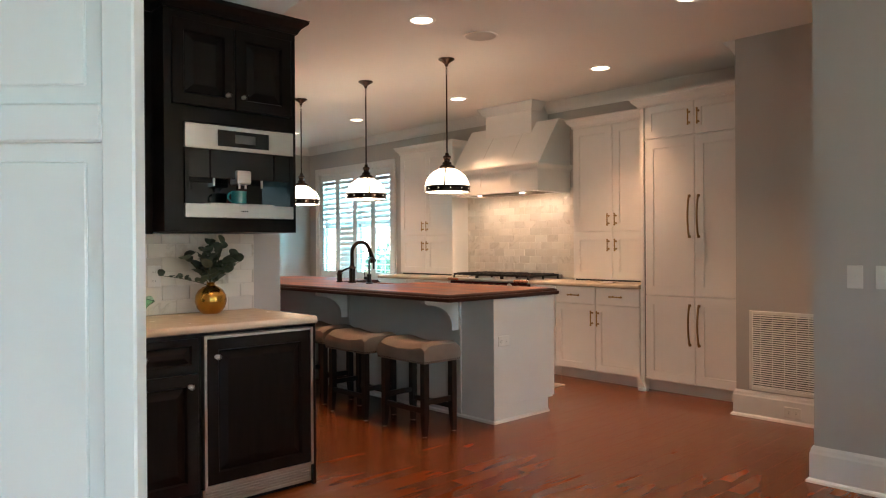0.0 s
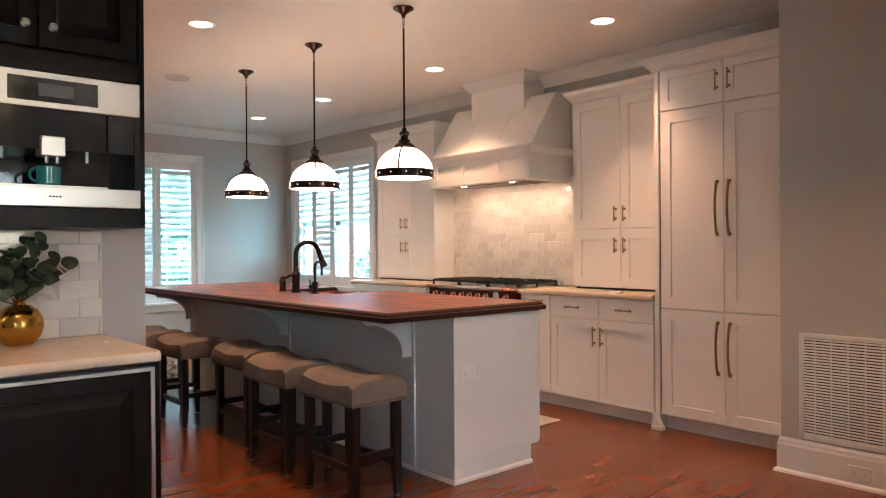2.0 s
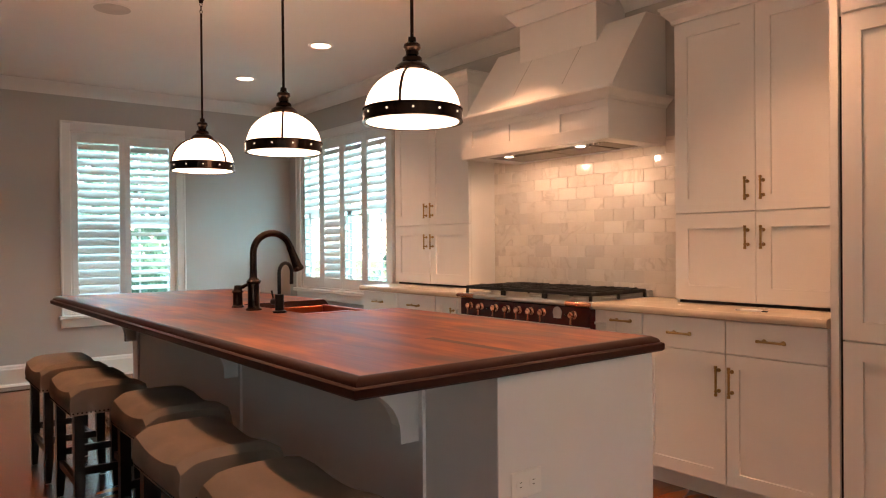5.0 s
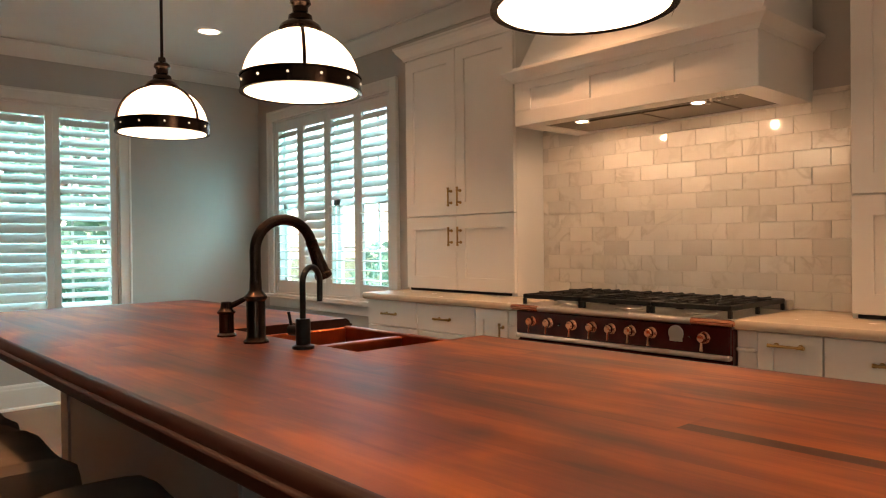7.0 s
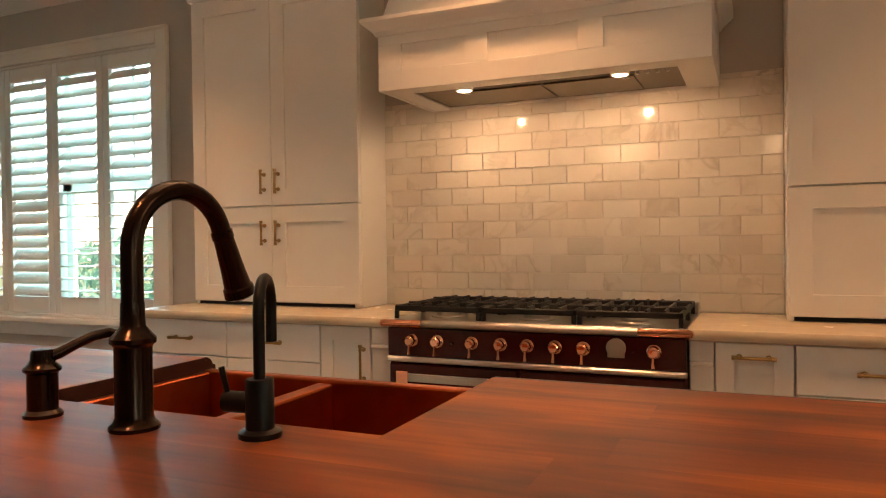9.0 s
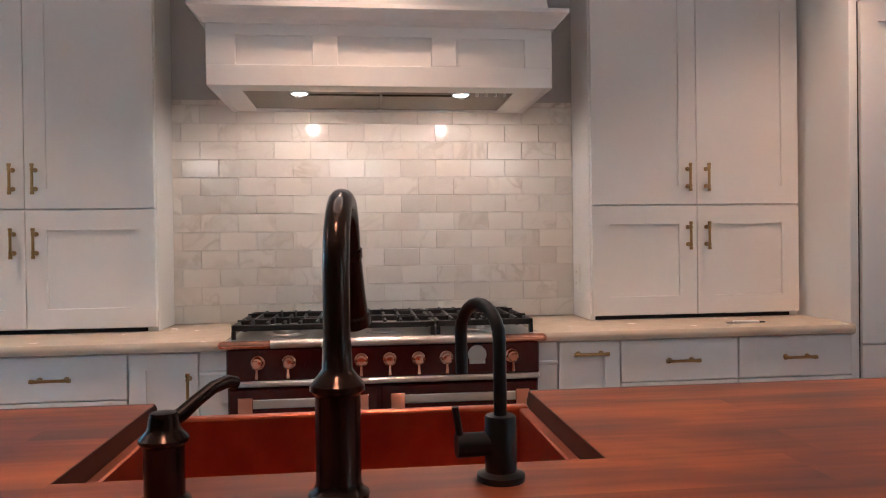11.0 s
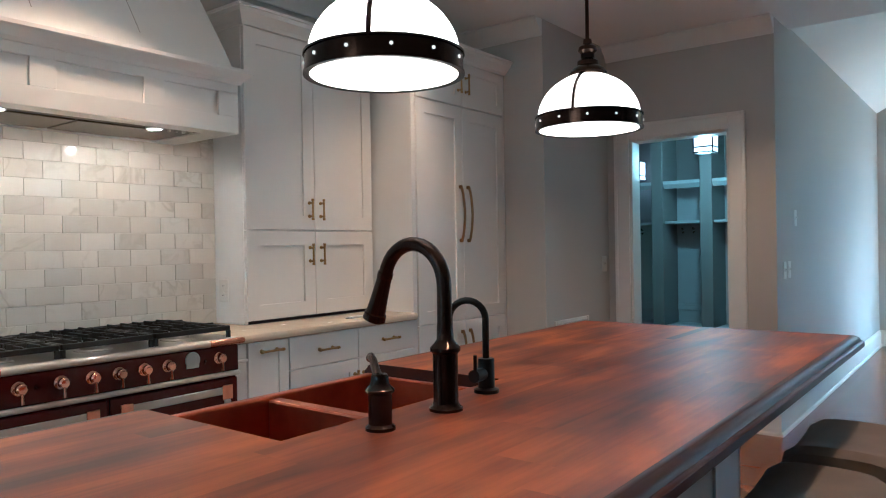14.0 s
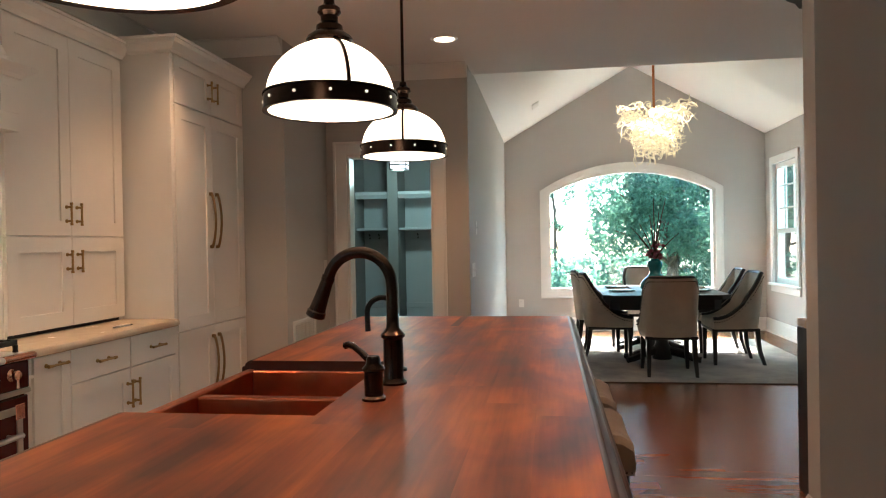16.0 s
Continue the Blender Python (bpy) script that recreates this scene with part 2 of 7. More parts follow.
def marble(name, pale, warm, vein):
    """Honed marble with faint clouds and thin broken veins, different on every tile."""
    mat = material(name, pale, 0.08, bump=0.03, bump_scale=14, island=0.09, scale=3.2, color2=warm)
    nt = mat.node_tree
    N, L = nt.nodes, nt.links
    b = N["Principled BSDF"]
    src = b.inputs["Base Color"].links[0].from_socket
    vec = [n for n in N if n.type == "VECT_MATH" and n.operation == "ADD"][0].outputs[0]
    n1, n2 = N.new("ShaderNodeTexNoise"), N.new("ShaderNodeTexNoise")
    n1.inputs["Scale"].default_value, n1.inputs["Detail"].default_value, n1.inputs["Distortion"].default_value = 4.0, 6, 1.4
    n2.inputs["Scale"].default_value = 3.0
    ramp, mask = N.new("ShaderNodeValToRGB"), N.new("ShaderNodeMapRange")
    e = ramp.color_ramp.elements
    e[0].position, e[1].position = 0.46, 0.56
    e[0].color = e[1].color = (0, 0, 0, 1)
    q = e.new(0.505)
    q.color = (1, 1, 1, 1)
    mask.inputs[1].default_value, mask.inputs[2].default_value, mask.inputs[4].default_value = 0.48, 0.72, 0.75
    mul, mx = N.new("ShaderNodeMath"), N.new("ShaderNodeMix")
    mul.operation, mx.data_type = "MULTIPLY", "RGBA"
    L.new(vec, n1.inputs[0])
    L.new(vec, n2.inputs[0])
    L.new(n1.outputs[0], ramp.inputs[0])
    L.new(n2.outputs[0], mask.inputs[0])
    L.new(ramp.outputs[0], mul.inputs[0])
    L.new(mask.outputs[0], mul.inputs[1])
    L.new(mul.outputs[0], mx.inputs[0])
    L.new(src, mx.inputs[6])
    mx.inputs[7].default_value = (*vein, 1)
    L.new(mx.outputs[2], b.inputs["Base Color"])
    return mat


def glass(name, color=(1, 1, 1), rough=0.0):
    mat = bpy.data.materials.new(name)
    mat.use_nodes = True
    b = mat.node_tree.nodes["Principled BSDF"]
    b.inputs["Base Color"].default_value = (*color, 1)
    b.inputs["Transmission Weight"].default_value, b.inputs["Roughness"].default_value, b.inputs["IOR"].default_value = 1, rough, 1.45
    return mat


M_WALL = material("wall_paint", (0.50, 0.475, 0.45), 0.75, vary=0.015, scale=1.5, bump=0.03, bump_scale=180)
M_CEIL = material("ceiling_paint", (0.88, 0.86, 0.83), 0.85, vary=0.012, scale=1.2, bump=0.03, bump_scale=160)
M_TRIM = material("trim_paint", (0.80, 0.78, 0.75), 0.35, vary=0.02, scale=3, bump=0.01, bump_scale=40)
M_CAB = material("cabinet_paint", (0.80, 0.785, 0.76), 0.38, vary=0.018, scale=4, bump=0.012, bump_scale=70)
M_ISLAND = material("island_paint", (0.70, 0.69, 0.67), 0.42, vary=0.025, scale=3, bump=0.015, bump_scale=70)
M_DARK = material("espresso_wood", (0.009, 0.0055, 0.0045), 0.34, vary=0.2, scale=7, bump=0.03, bump_scale=50, stretch=(5, 5, 0.6), spec=0.16)
M_FLOOR = wood("floor_wood", (0.138, 0.037, 0.0095), (0.172, 0.048, 0.0125), (0.208, 0.062, 0.0165), "x", 0.25, 1.2, 0.03, 0.5, streak_part=0.3, fine_part=0.12, relief=0.008, gloss_spread=0.03)
M_FLOORGAP = material("floor_joint", (0.075, 0.024, 0.010), 0.7)
M_TOP = wood("island_wood", (0.050, 0.010, 0.006), (0.205, 0.043, 0.0115), (0.45, 0.118, 0.024), "y", 0.46, 2.2, 0.09, 0.48, streak_part=0.36, fine_part=0.10)
M_TOPDARK = wood("dark_strip_wood", (0.030, 0.010, 0.007), (0.060, 0.018, 0.010), (0.10, 0.030, 0.014), "y", 0.42, 2.2, 0.05, 0.32)
M_EDGE = material("dark_wood_edge", (0.046, 0.015, 0.010), 0.40, spec=0.25, scale=3, bump=0.0, stretch=(5, 0.5, 5), color2=(0.034, 0.011, 0.008))
M_STONE = material("counter_stone", (0.60, 0.50, 0.38), 0.25, vary=0.05, scale=14, bump=0.01, bump_scale=90)
M_TILE = marble("marble_tile", (0.80, 0.755, 0.69), (0.72, 0.66, 0.58), (0.48, 0.42, 0.34))
M_GROUT = material("grout", (0.76, 0.71, 0.64), 0.9, vary=0.05, scale=60, bump=0.1, bump_scale=300)
M_BRASS = material("brass", (0.42, 0.27, 0.11), 0.30, 1.0, vary=0.10, scale=30, bump=0.01)
M_ANTIQUE = material("antique_brass", (0.30, 0.19, 0.09), 0.32, 1.0, vary=0.10, scale=30, bump=0.01)
M_GOLD = material("gold", (0.62, 0.33, 0.07), 0.2, 1.0, vary=0.12, scale=18, bump=0.02, bump_scale=40)
M_BRONZE = material("oil_bronze", (0.040, 0.022, 0.016), 0.22, 0.85, vary=0.2, scale=14, bump=0.02, bump_scale=60)
M_BLACKM = material("matt_black_metal", (0.014, 0.013, 0.013), 0.38, 0.6, vary=0.15, scale=18, bump=0.03, bump_scale=90)
M_IRON = material("cast_iron", (0.007, 0.007, 0.007), 0.5, 0.2, vary=0.2, scale=25, bump=0.12, bump_scale=140)
M_STEEL = material("brushed_steel", (0.55, 0.53, 0.50), 0.30, 1.0, vary=0.03, scale=8, bump=0.0, stretch=(1, 1, 6))
M_COPPER = material("copper", (0.62, 0.165, 0.075), 0.36, 1.0, vary=0.12, scale=14, bump=0.05, bump_scale=30)
M_ROSE = material("polished_copper", (0.80, 0.36, 0.24), 0.14, 1.0, vary=0.05, scale=20, bump=0)
M_MAROON = material("burgundy_enamel", (0.055, 0.005, 0.005), 0.16, vary=0.08, scale=5, bump=0, spec=0.3, coat=0.2)
M_BLACKGLASS = material("black_glass", (0.008, 0.008, 0.009), 0.06, vary=0.02, bump=0)
M_FABRIC = material("taupe_linen", (0.235, 0.185, 0.15), 0.92, vary=0.10, scale=8, bump=0.35, bump_scale=420)
M_CREAM = material("cream_linen", (0.52, 0.44, 0.36), 0.92, vary=0.06, scale=10, bump=0.3, bump_scale=380)
M_BLACKWOOD = material("black_wood", (0.008, 0.0065, 0.006), 0.38, vary=0.2, scale=9, bump=0.02, bump_scale=40, stretch=(4, 4, 0.7))
M_SLAT = material("shutter_paint", (0.80, 0.80, 0.79), 0.4, vary=0.02, scale=5, bump=0.008)
M_PLASTIC = material("white_plastic", (0.75, 0.73, 0.69), 0.35, vary=0.02, bump=0)
# near-black fill for gaps and slots, standing in for their shade
M_HOLE = material("dark_void", (0.01, 0.01, 0.01), 0.8, bump=0)
M_RUG = material("faded_rug", (0.46, 0.42, 0.38), 0.95, vary=0.2, scale=3.2, bump=0.5, bump_scale=300, color2=(0.24, 0.23, 0.225))
M_LENS = material("lamp_lens", (1, 0.95, 0.88), 0.4, bump=0, emit=1.5, emit_color=(1.0, 0.86, 0.66))
M_OPAL = material("opal_glass", (0.95, 0.92, 0.86), 0.25, bump=0, emit=1.3, emit_color=(1.0, 0.80, 0.56))
M_PINHOLE = material("pinhole_glow", (0.95, 0.92, 0.86), 0.3, bump=0, emit=0.12, emit_color=(1.0, 0.86, 0.66))
M_DIFFUSER = material("frosted_diffuser", (0.95, 0.92, 0.86), 0.5, bump=0, emit=0.30, emit_color=(1.0, 0.86, 0.66))
M_HALOGEN = material("halogen_lens", (1, 0.95, 0.88), 0.3, bump=0, emit=3.5, emit_color=(1.0, 0.86, 0.66))
M_FILTER = material("warm_steel", (0.17, 0.14, 0.11), 0.42, 1.0, vary=0.10, scale=8, bump=0.0, stretch=(1, 6, 1))
M_TEAL = material("teal_glaze", (0.014, 0.26, 0.28), 0.12, vary=0.1, scale=9, bump=0.02, coat=0.4)
M_MUD = material("mudroom_paint", (0.42, 0.45, 0.47), 0.5, vary=0.03, scale=3, bump=0.02)
M_MUDWALL = material("mudroom_wall_paint", (0.20, 0.20, 0.20), 0.7, vary=0.02, bump=0.02)
M_GREENBOWL = glass("green_glass", (0.52, 0.90, 0.68), 0.12)
M_GLASS = glass("clear_glass")
M_CRYSTAL = glass("crystal", (0.95, 0.97, 1.0), 0.02)
M_LEAF = material("eucalyptus_leaf", (0.105, 0.135, 0.085), 0.55, vary=0.25, scale=30, bump=0.05, island=0.25)
M_STEM = material("stem", (0.10, 0.08, 0.04), 0.7)

# ---------------------------------------------------------------- the large structure
T = 0.14
XR, YL = 6.27, 9.33         # range wall, far window wall
XD, YD = 5.42, 1.33         # return wall beside the fridge, mudroom door wall
XC, YE, XW = 4.238, -3.60, 0.575   # dining walls
YB, XB = 3.77, 2.505
YV = 1.07                   # where the flat ceiling ends and the vault begins
XH = -1.6                   # hall wall
XK = -1.6


def wall(name, bm, label="grey-beige painted plaster wall, smooth and clean", mat=None):
    return structure(name, bm, mat or M_WALL, label, "wall")


def wall_with_hole(bm, u0, u1, v0, v1, holes, w0, w1, m):
    """A slab in (u, v) with rectangular holes, thick from w0 to w1."""
    us = sorted({u0, u1, *[h[0] for h in holes], *[h[1] for h in holes]})
    for a, b in zip(us, us[1:]):
        cuts = sorted([(h[2], h[3]) for h in holes if h[0] <= a and h[1] >= b])
        z = v0
        for c, d in cuts:
            if c > z:
                box(bm, a, b, z, c, w0, w1, m=m)
            z = d
        if z < v1:
            box(bm, a, b, z, v1, w0, w1, m=m)
    bmesh.ops.remove_doubles(bm, verts=bm.verts, dist=1e-5)
    return bm


WL = (4.045, 5.015, 0.60, 2.32)    # left window opening x0 x1 z0 z1
WR = (7.33, 9.04, 0.775, 2.32)    # range-wall window opening y0 y1 z0 z1
WS = (-3.22, -2.28, 0.70, 2.30)  # dining side window y0 y1 z0 z1
DOOR = (4.532, 5.245, 2.045)     # mudroom door opening

wall("wall_range", wall_with_hole(bmesh.new(), YD - T, YL + T, 0, 2.95, [WR], -T, 0, at(MINUS_X, (XR, 0, 0))))
wall("wall_left", wall_with_hole(bmesh.new(), XK, XR, 0, 2.95, [WL], -T, 0, at(MINUS_Y, (0, YL, 0))))
wall("wall_return", boxed(XD, XR, 2.15, 2.29, 0, 2.95))
wall("wall_vent", boxed(XD, XD + T, YD, 2.15, 0, 2.95))
wall("wall_mudroom_door", wall_with_hole(bmesh.new(), XC, XD + T, 0, 2.95, [(DOOR[0], DOOR[1], 0, DOOR[2])], -T, 0, at(PLUS_Y, (0, YD, 0))))
wall("wall_dining_left", boxed(XC, XC + T, YE, YD - T, 0, 3.0))
wall("wall_bar", boxed(XK, XB, YB, YB + T, 0, 2.95))
wall("wall_dining_side", wall_with_hole(bmesh.new(), YE, -1.5, 0, 2.95, [WS], 0, T, at(MINUS_X, (XW, 0, 0))))
# the hole in the hall end is assumed and unseen, made for the fill lamp
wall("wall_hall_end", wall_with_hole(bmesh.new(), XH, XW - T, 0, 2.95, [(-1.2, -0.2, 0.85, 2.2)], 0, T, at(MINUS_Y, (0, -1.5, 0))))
wall("wall_hall", boxed(XH - T, XH, -1.5, YL, 0, 2.95))
wall("wall_header_hall", boxed(XW - T, XW, -1.5, YD, 2.3, 2.95))
wall("wall_hall_closet", boxed(XW - T, XW, 1.45, YB, 0, 2.95))

# dining end wall with the segment-headed opening
AX0, AX1, AZ0, AZS, AZT = 1.25, 3.625, 0.575, 2.02, 2.335


def arch_points(x0, x1, zs, zt, n=18):
    w, r = (x1 - x0) / 2, zt - zs
    rad = (w * w + r * r) / (2 * r)
    cx, cz = (x0 + x1) / 2, zt - rad
    a = math.asin(w / rad)
    return [(cx + rad * math.sin(-a + 2 * a * i / n), cz + rad * math.cos(-a + 2 * a * i / n)) for i in range(n + 1)]


APEX = ((XC + XW) / 2, 3.825)
LOW = 2.70
bm = bmesh.new()
m_end = at(PLUS_Y, (0, YE, 0))
box(bm, XW - T, AX0, 0, AZS, -T, 0, m=m_end)
box(bm, AX1, XC + T, 0, AZS, -T, 0, m=m_end)
box(bm, AX0, AX1, 0, AZ0, -T, 0, m=m_end)
arch = arch_points(AX0, AX1, AZS, AZT)
prism(bm, [(XW - T, AZS), *arch, (XC + T, AZS), (XC + T, LOW + 0.05), (APEX[0], APEX[1] + 0.1), (XW - T, LOW + 0.05)], -T, 0, m_end)
wall("wall_dining_end", bm)
wall("wall_gable", prism(bmesh.new(), [(XW - T, CEIL + 0.004), (XC + T, CEIL + 0.004), (APEX[0], APEX[1] + 0.12)], -T, 0, at(PLUS_Y, (0, YV + 0.002, 0))), "white painted gable above the flat ceiling", M_CEIL)

# ceilings
bm = boxed(XK - T, XR + T, YV, YL + T, CEIL, CEIL + 0.16)
structure("ceiling", bm, M_CEIL, "flat white painted plaster ceiling", "ceiling")
bm = boxed(XH - T, XW - T, -1.64, YV - 0.001, CEIL, CEIL + 0.16)
structure("ceiling_hall", bm, M_CEIL, "flat white painted plaster ceiling", "ceiling")
bm = bmesh.new()
for xe in (XC + T, XW - T):
    prism(bm, [(xe, LOW - 0.07 * 0), (APEX[0], APEX[1]), (APEX[0], APEX[1] + 0.12), (xe, LOW + 0.12)], YE - T, YV - T, Matrix(((1, 0, 0, 0), (0, 0, 1, 0), (0, 1, 0, 0), (0, 0, 0, 1))))
structure("ceiling_vault", bm, M_CEIL, "white painted vaulted ceiling rising to a ridge", "ceiling")

# mudroom beyond the door
wall("wall_mudroom_back", boxed(XC + T, 7.0, -0.95, -0.81, 0, 2.95), "dark grey painted mudroom wall", M_MUDWALL)
wall("wall_mudroom_side", boxed(7.0, 7.14, -0.95, YD - T, 0, 2.95), "dark grey painted mudroom wall", M_MUDWALL)
wall("wall_mudroom_front", boxed(XD + T, 7.0, YD - T, YD, 0, 2.95), "dark grey painted mudroom wall", M_MUDWALL)
structure("ceiling_mudroom", boxed(XC + T, 7.0, -0.81, YD - T, 2.60, 2.66), M_CEIL, "white painted mudroom ceiling", "ceiling")

# sub-floor
structure("floor", boxed(XH, XR + T, YE, YL, -0.12, -0.004), M_FLOORGAP, "reddish brown hardwood strip floor with a satin shine", "floor")
structure("ground", boxed(-60, 70, -80, 80, -0.75, -0.6), material("lawn", (0.07, 0.11, 0.035), 0.9, vary=0.3, scale=0.6, bump=0.4, bump_scale=20), "shaded green lawn outside the house", "ground")

# mouldings
CROWN = [(0, CEIL - 0.11), (0.012, CEIL - 0.11), (0.018, CEIL - 0.09), (0.045, CEIL - 0.055), (0.075, CEIL - 0.03), (0.085, CEIL - 0.012), (0.10, CEIL - 0.010), (0.10, CEIL - 0.001), (0, CEIL - 0.001)]
BASE = [(0, 0), (0.018, 0), (0.018, 0.15), (0.014, 0.16), (0.012, 0.175), (0.004, 0.19), (0, 0.19)]
SHOE = [(0.018, 0), (0.033, 0), (0.031, 0.012), (0.024, 0.02), (0.018, 0.022)]
for path in ([(XC, YD), (XD, YD)], [(XD, 2.29), (XR, 2.29), (XR, YL), (XK, YL)]):
    structure("trim_crown", sweep(bmesh.new(), CROWN, path), M_TRIM, "white stepped crown moulding under the ceiling", "crown moulding", True)
structure("trim_crown_bar", sweep(bmesh.new(), CROWN, [(XB, YB + T), (XB, YB), (XW, YB)]), M_TRIM, "white stepped crown moulding above the bar", "crown moulding", True)
for n, path in enumerate(([(DOOR[1] + 0.115, YD), (XD, YD), (XD, 2.29), (XR, 2.29)], [(XC, YE), (XC, YD), (DOOR[0] - 0.115, YD)], [(XW, -1.5), (XW, YE), (XC, YE)], [(XR, 6.92), (XR, YL), (XK, YL)], [(XK, YB + T), (XB, YB + T), (XB, YB)])):
    for prof in (BASE, SHOE):
        structure("baseboard", sweep(bmesh.new(), prof, path if n != 4 else path), M_TRIM, "tall white baseboard with a shoe strip", "baseboard")

# ---------------------------------------------------------------- cabinet kit
def framed(bm, u0, u1, v0, v1, m, t, rail, steps):
    """A slab with eased edges whose middle steps in: (inset past the frame, depth) one after the other."""
    e = 0.0018

    def ring(d, w):
        return [bm.verts.new(m @ Vector((x, y, w))) for x, y in ((u0 + d, v0 + d), (u1 - d, v0 + d), (u1 - d, v1 - d), (u0 + d, v1 - d))]
    rings = [ring(0, 0), ring(0, t - e), ring(e, t), ring(rail, t)] + [ring(rail + d + 0.0008, w) for d, w in steps]
    for p, q in zip(rings, rings[1:]):
        for i in range(4):
            bm.faces.new((p[i], p[(i + 1) % 4], q[(i + 1) % 4], q[i]))
    bm.faces.new(rings[-1])
    bm.faces.new(rings[0][::-1])
    bmesh.ops.recalc_face_normals(bm, faces=bm.faces)
    return bm


def shaker(parent, u0, u1, v0, v1, m, mat, t=0.02, rail=0.062, name="door", recess=0.009):
    """A framed door or drawer front with a sunk panel; out of the wall is +w."""
    bm = framed(bmesh.new(), u0, u1, v0, v1, m, t, rail, [(0.0, t - recess)])
    return part(name, bm, mat, parent)


def slab(parent, u0, u1, v0, v1, m, mat, t=0.02, name="drawer_front"):
    return part(name, boxed(u0, u1, v0, v1, 0, t, 0.002, m), mat, parent)


def bar_pull(parent, u, v, length, m, upright=True, mat=None, r=0.0055, stand=0.03):
    """A straight bar handle on two posts with collared ends."""
    bm = bmesh.new()
    d = Vector((0, 1, 0)) if upright else Vector((1, 0, 0))
    c = Vector((u, v, 0.02 + stand))
    a, b = c - d * length / 2, c + d * length / 2
    tube(bm, [m @ a, m @ (a + d * 0.012), m @ (a + d * 0.0125), m @ (b - d * 0.0125), m @ (b - d * 0.012), m @ b], [r * 1.35, r * 1.35, r, r, r * 1.35, r * 1.35], 8)
    for s in (-1, 1):
        p = c + d * s * (length / 2 - 0.022)
        tube(bm, [m @ (p - Vector((0, 0, stand + 0.001))), m @ (p - Vector((0, 0, stand - 0.005))), m @ (p - Vector((0, 0, stand - 0.006))), m @ (p + Vector((0, 0, 0.004)))], [r * 1.7, r * 1.7, r * 0.95, r * 1.15], 8)
    return part("handle", bm, mat or M_BRASS, parent, "brushed brass bar handle", True)


def bow_pull(parent, v, u, length, m):
    """A long handle that bows out between two square feet."""
    pts = [m @ Vector((u, v + length * (f - 0.5), 0.034 + 0.026 * math.sin(math.pi * f) ** 0.7)) for f in [k / 12 for k in range(13)]]
    bm = tube(bmesh.new(), pts, [0.009, 0.0085] + [0.0078] * 9 + [0.0085, 0.009], 10)
    for s in (-1, 1):
        box(bm, u - 0.009, u + 0.009, v + s * (length / 2 - 0.004) - 0.011, v + s * (length / 2 - 0.004) + 0.011, 0.0195, 0.040, 0.003, m)
    return part("handle", bm, M_ANTIQUE, parent, "bowed antique brass handle", True)


G = 0.0025
FB = at(MINUS_X, (5.73, 0, 0))     # base cabinet fronts
FT = at(MINUS_X, (6.03, 0, 0))      # tall cupboard fronts
FF = at(MINUS_X, (5.742, 0, 0))     # fridge unit fronts
CTOP = 0.907


def base_unit(y0, y1, style, label):
    c = thing("base_cabinet", (5.95, (y0 + y1) / 2, 0), label, "cabinet", "base cabinets along the range wall")
    part("body", boxed(5.73, XR - 0.003, y0 + 0.0005, y1 - 0.0005, 0.10, 0.867), M_CAB, c)
    part("toe_kick", boxed(5.80, 5.815, y0 + 0.0005, y1 - 0.0005, 0.0, 0.10), M_CAB, c)
    if style == "narrow_right" or style == "narrow_left":
        d = shaker(c, y0 + G, y1 - G, 0.105, 0.864, FB, M_CAB, rail=0.055)
        if style == "narrow_right":
            bar_pull(d, (y0 + y1) / 2, 0.822, 0.13, FB, False)
        else:
            bar_pull(d, y0 + 0.03, 0.72, 0.16, FB, True)
        return
    n = 2 if style == "double" else 1
    w = (y1 - y0) / n
    for i in range(n):
        a, b = y0 + i * w + G, y0 + (i + 1) * w - G
        d = slab(c, a, b, 0.713, 0.864, FB, M_CAB)
        bar_pull(d, (a + b) / 2, 0.788, 0.13, FB, False)
    for i in range(n):
        a, b = y0 + i * w + G, y0 + (i + 1) * w - G
        d = shaker(c, a, b, 0.105, 0.708, FB, M_CAB)
        bar_pull(d, (b - 0.03) if i == 0 else (a + 0.03), 0.585, 0.14, FB, True)


base_unit(3.272, 4.185, "double", "white shaker base cabinet with two drawers over two doors")
base_unit(4.187, 4.42, "narrow_right", "narrow white shaker pull-out cabinet beside the range")
base_unit(5.69, 5.923, "narrow_left", "narrow white shaker cabinet beside the range")
base_unit(5.925, 6.88, "double", "white shaker base cabinet with two drawers over two doors")
# turned pilasters that flank the range
for y0, y1 in ((4.422, 4.499), (5.592, 5.688)):
    c = thing("pilaster", (5.75, (y0 + y1) / 2, 0), "white square pilaster with a moulded cap beside the range", "pilaster", "pilasters beside the range")
    part("shaft", boxed(5.717, XR - 0.003, y0, y1, 0.0, 0.785, 0.003), M_CAB, c)
    bm = bmesh.new()
    box(bm, 5.705, XR - 0.003, y0, y1, 0.785, 0.80, 0.004)
    box(bm, 5.717, XR - 0.003, y0, y1, 0.80, 0.867, 0.002)
    part("cap", bm, M_CAB, c)


def counter_profile(front, back, z):
    return [(back, z - 0.04), (front + 0.012, z - 0.04), (front + 0.004, z - 0.035), (front, z - 0.024), (front + 0.001, z - 0.012), (front + 0.008, z - 0.003), (front + 0.02, z), (back, z)]


M_Y = Matrix(((1, 0, 0, 0), (0, 0, 1, 0), (0, 1, 0, 0), (0, 0, 0, 1)))   # (a, b, c) -> (a, c, b)
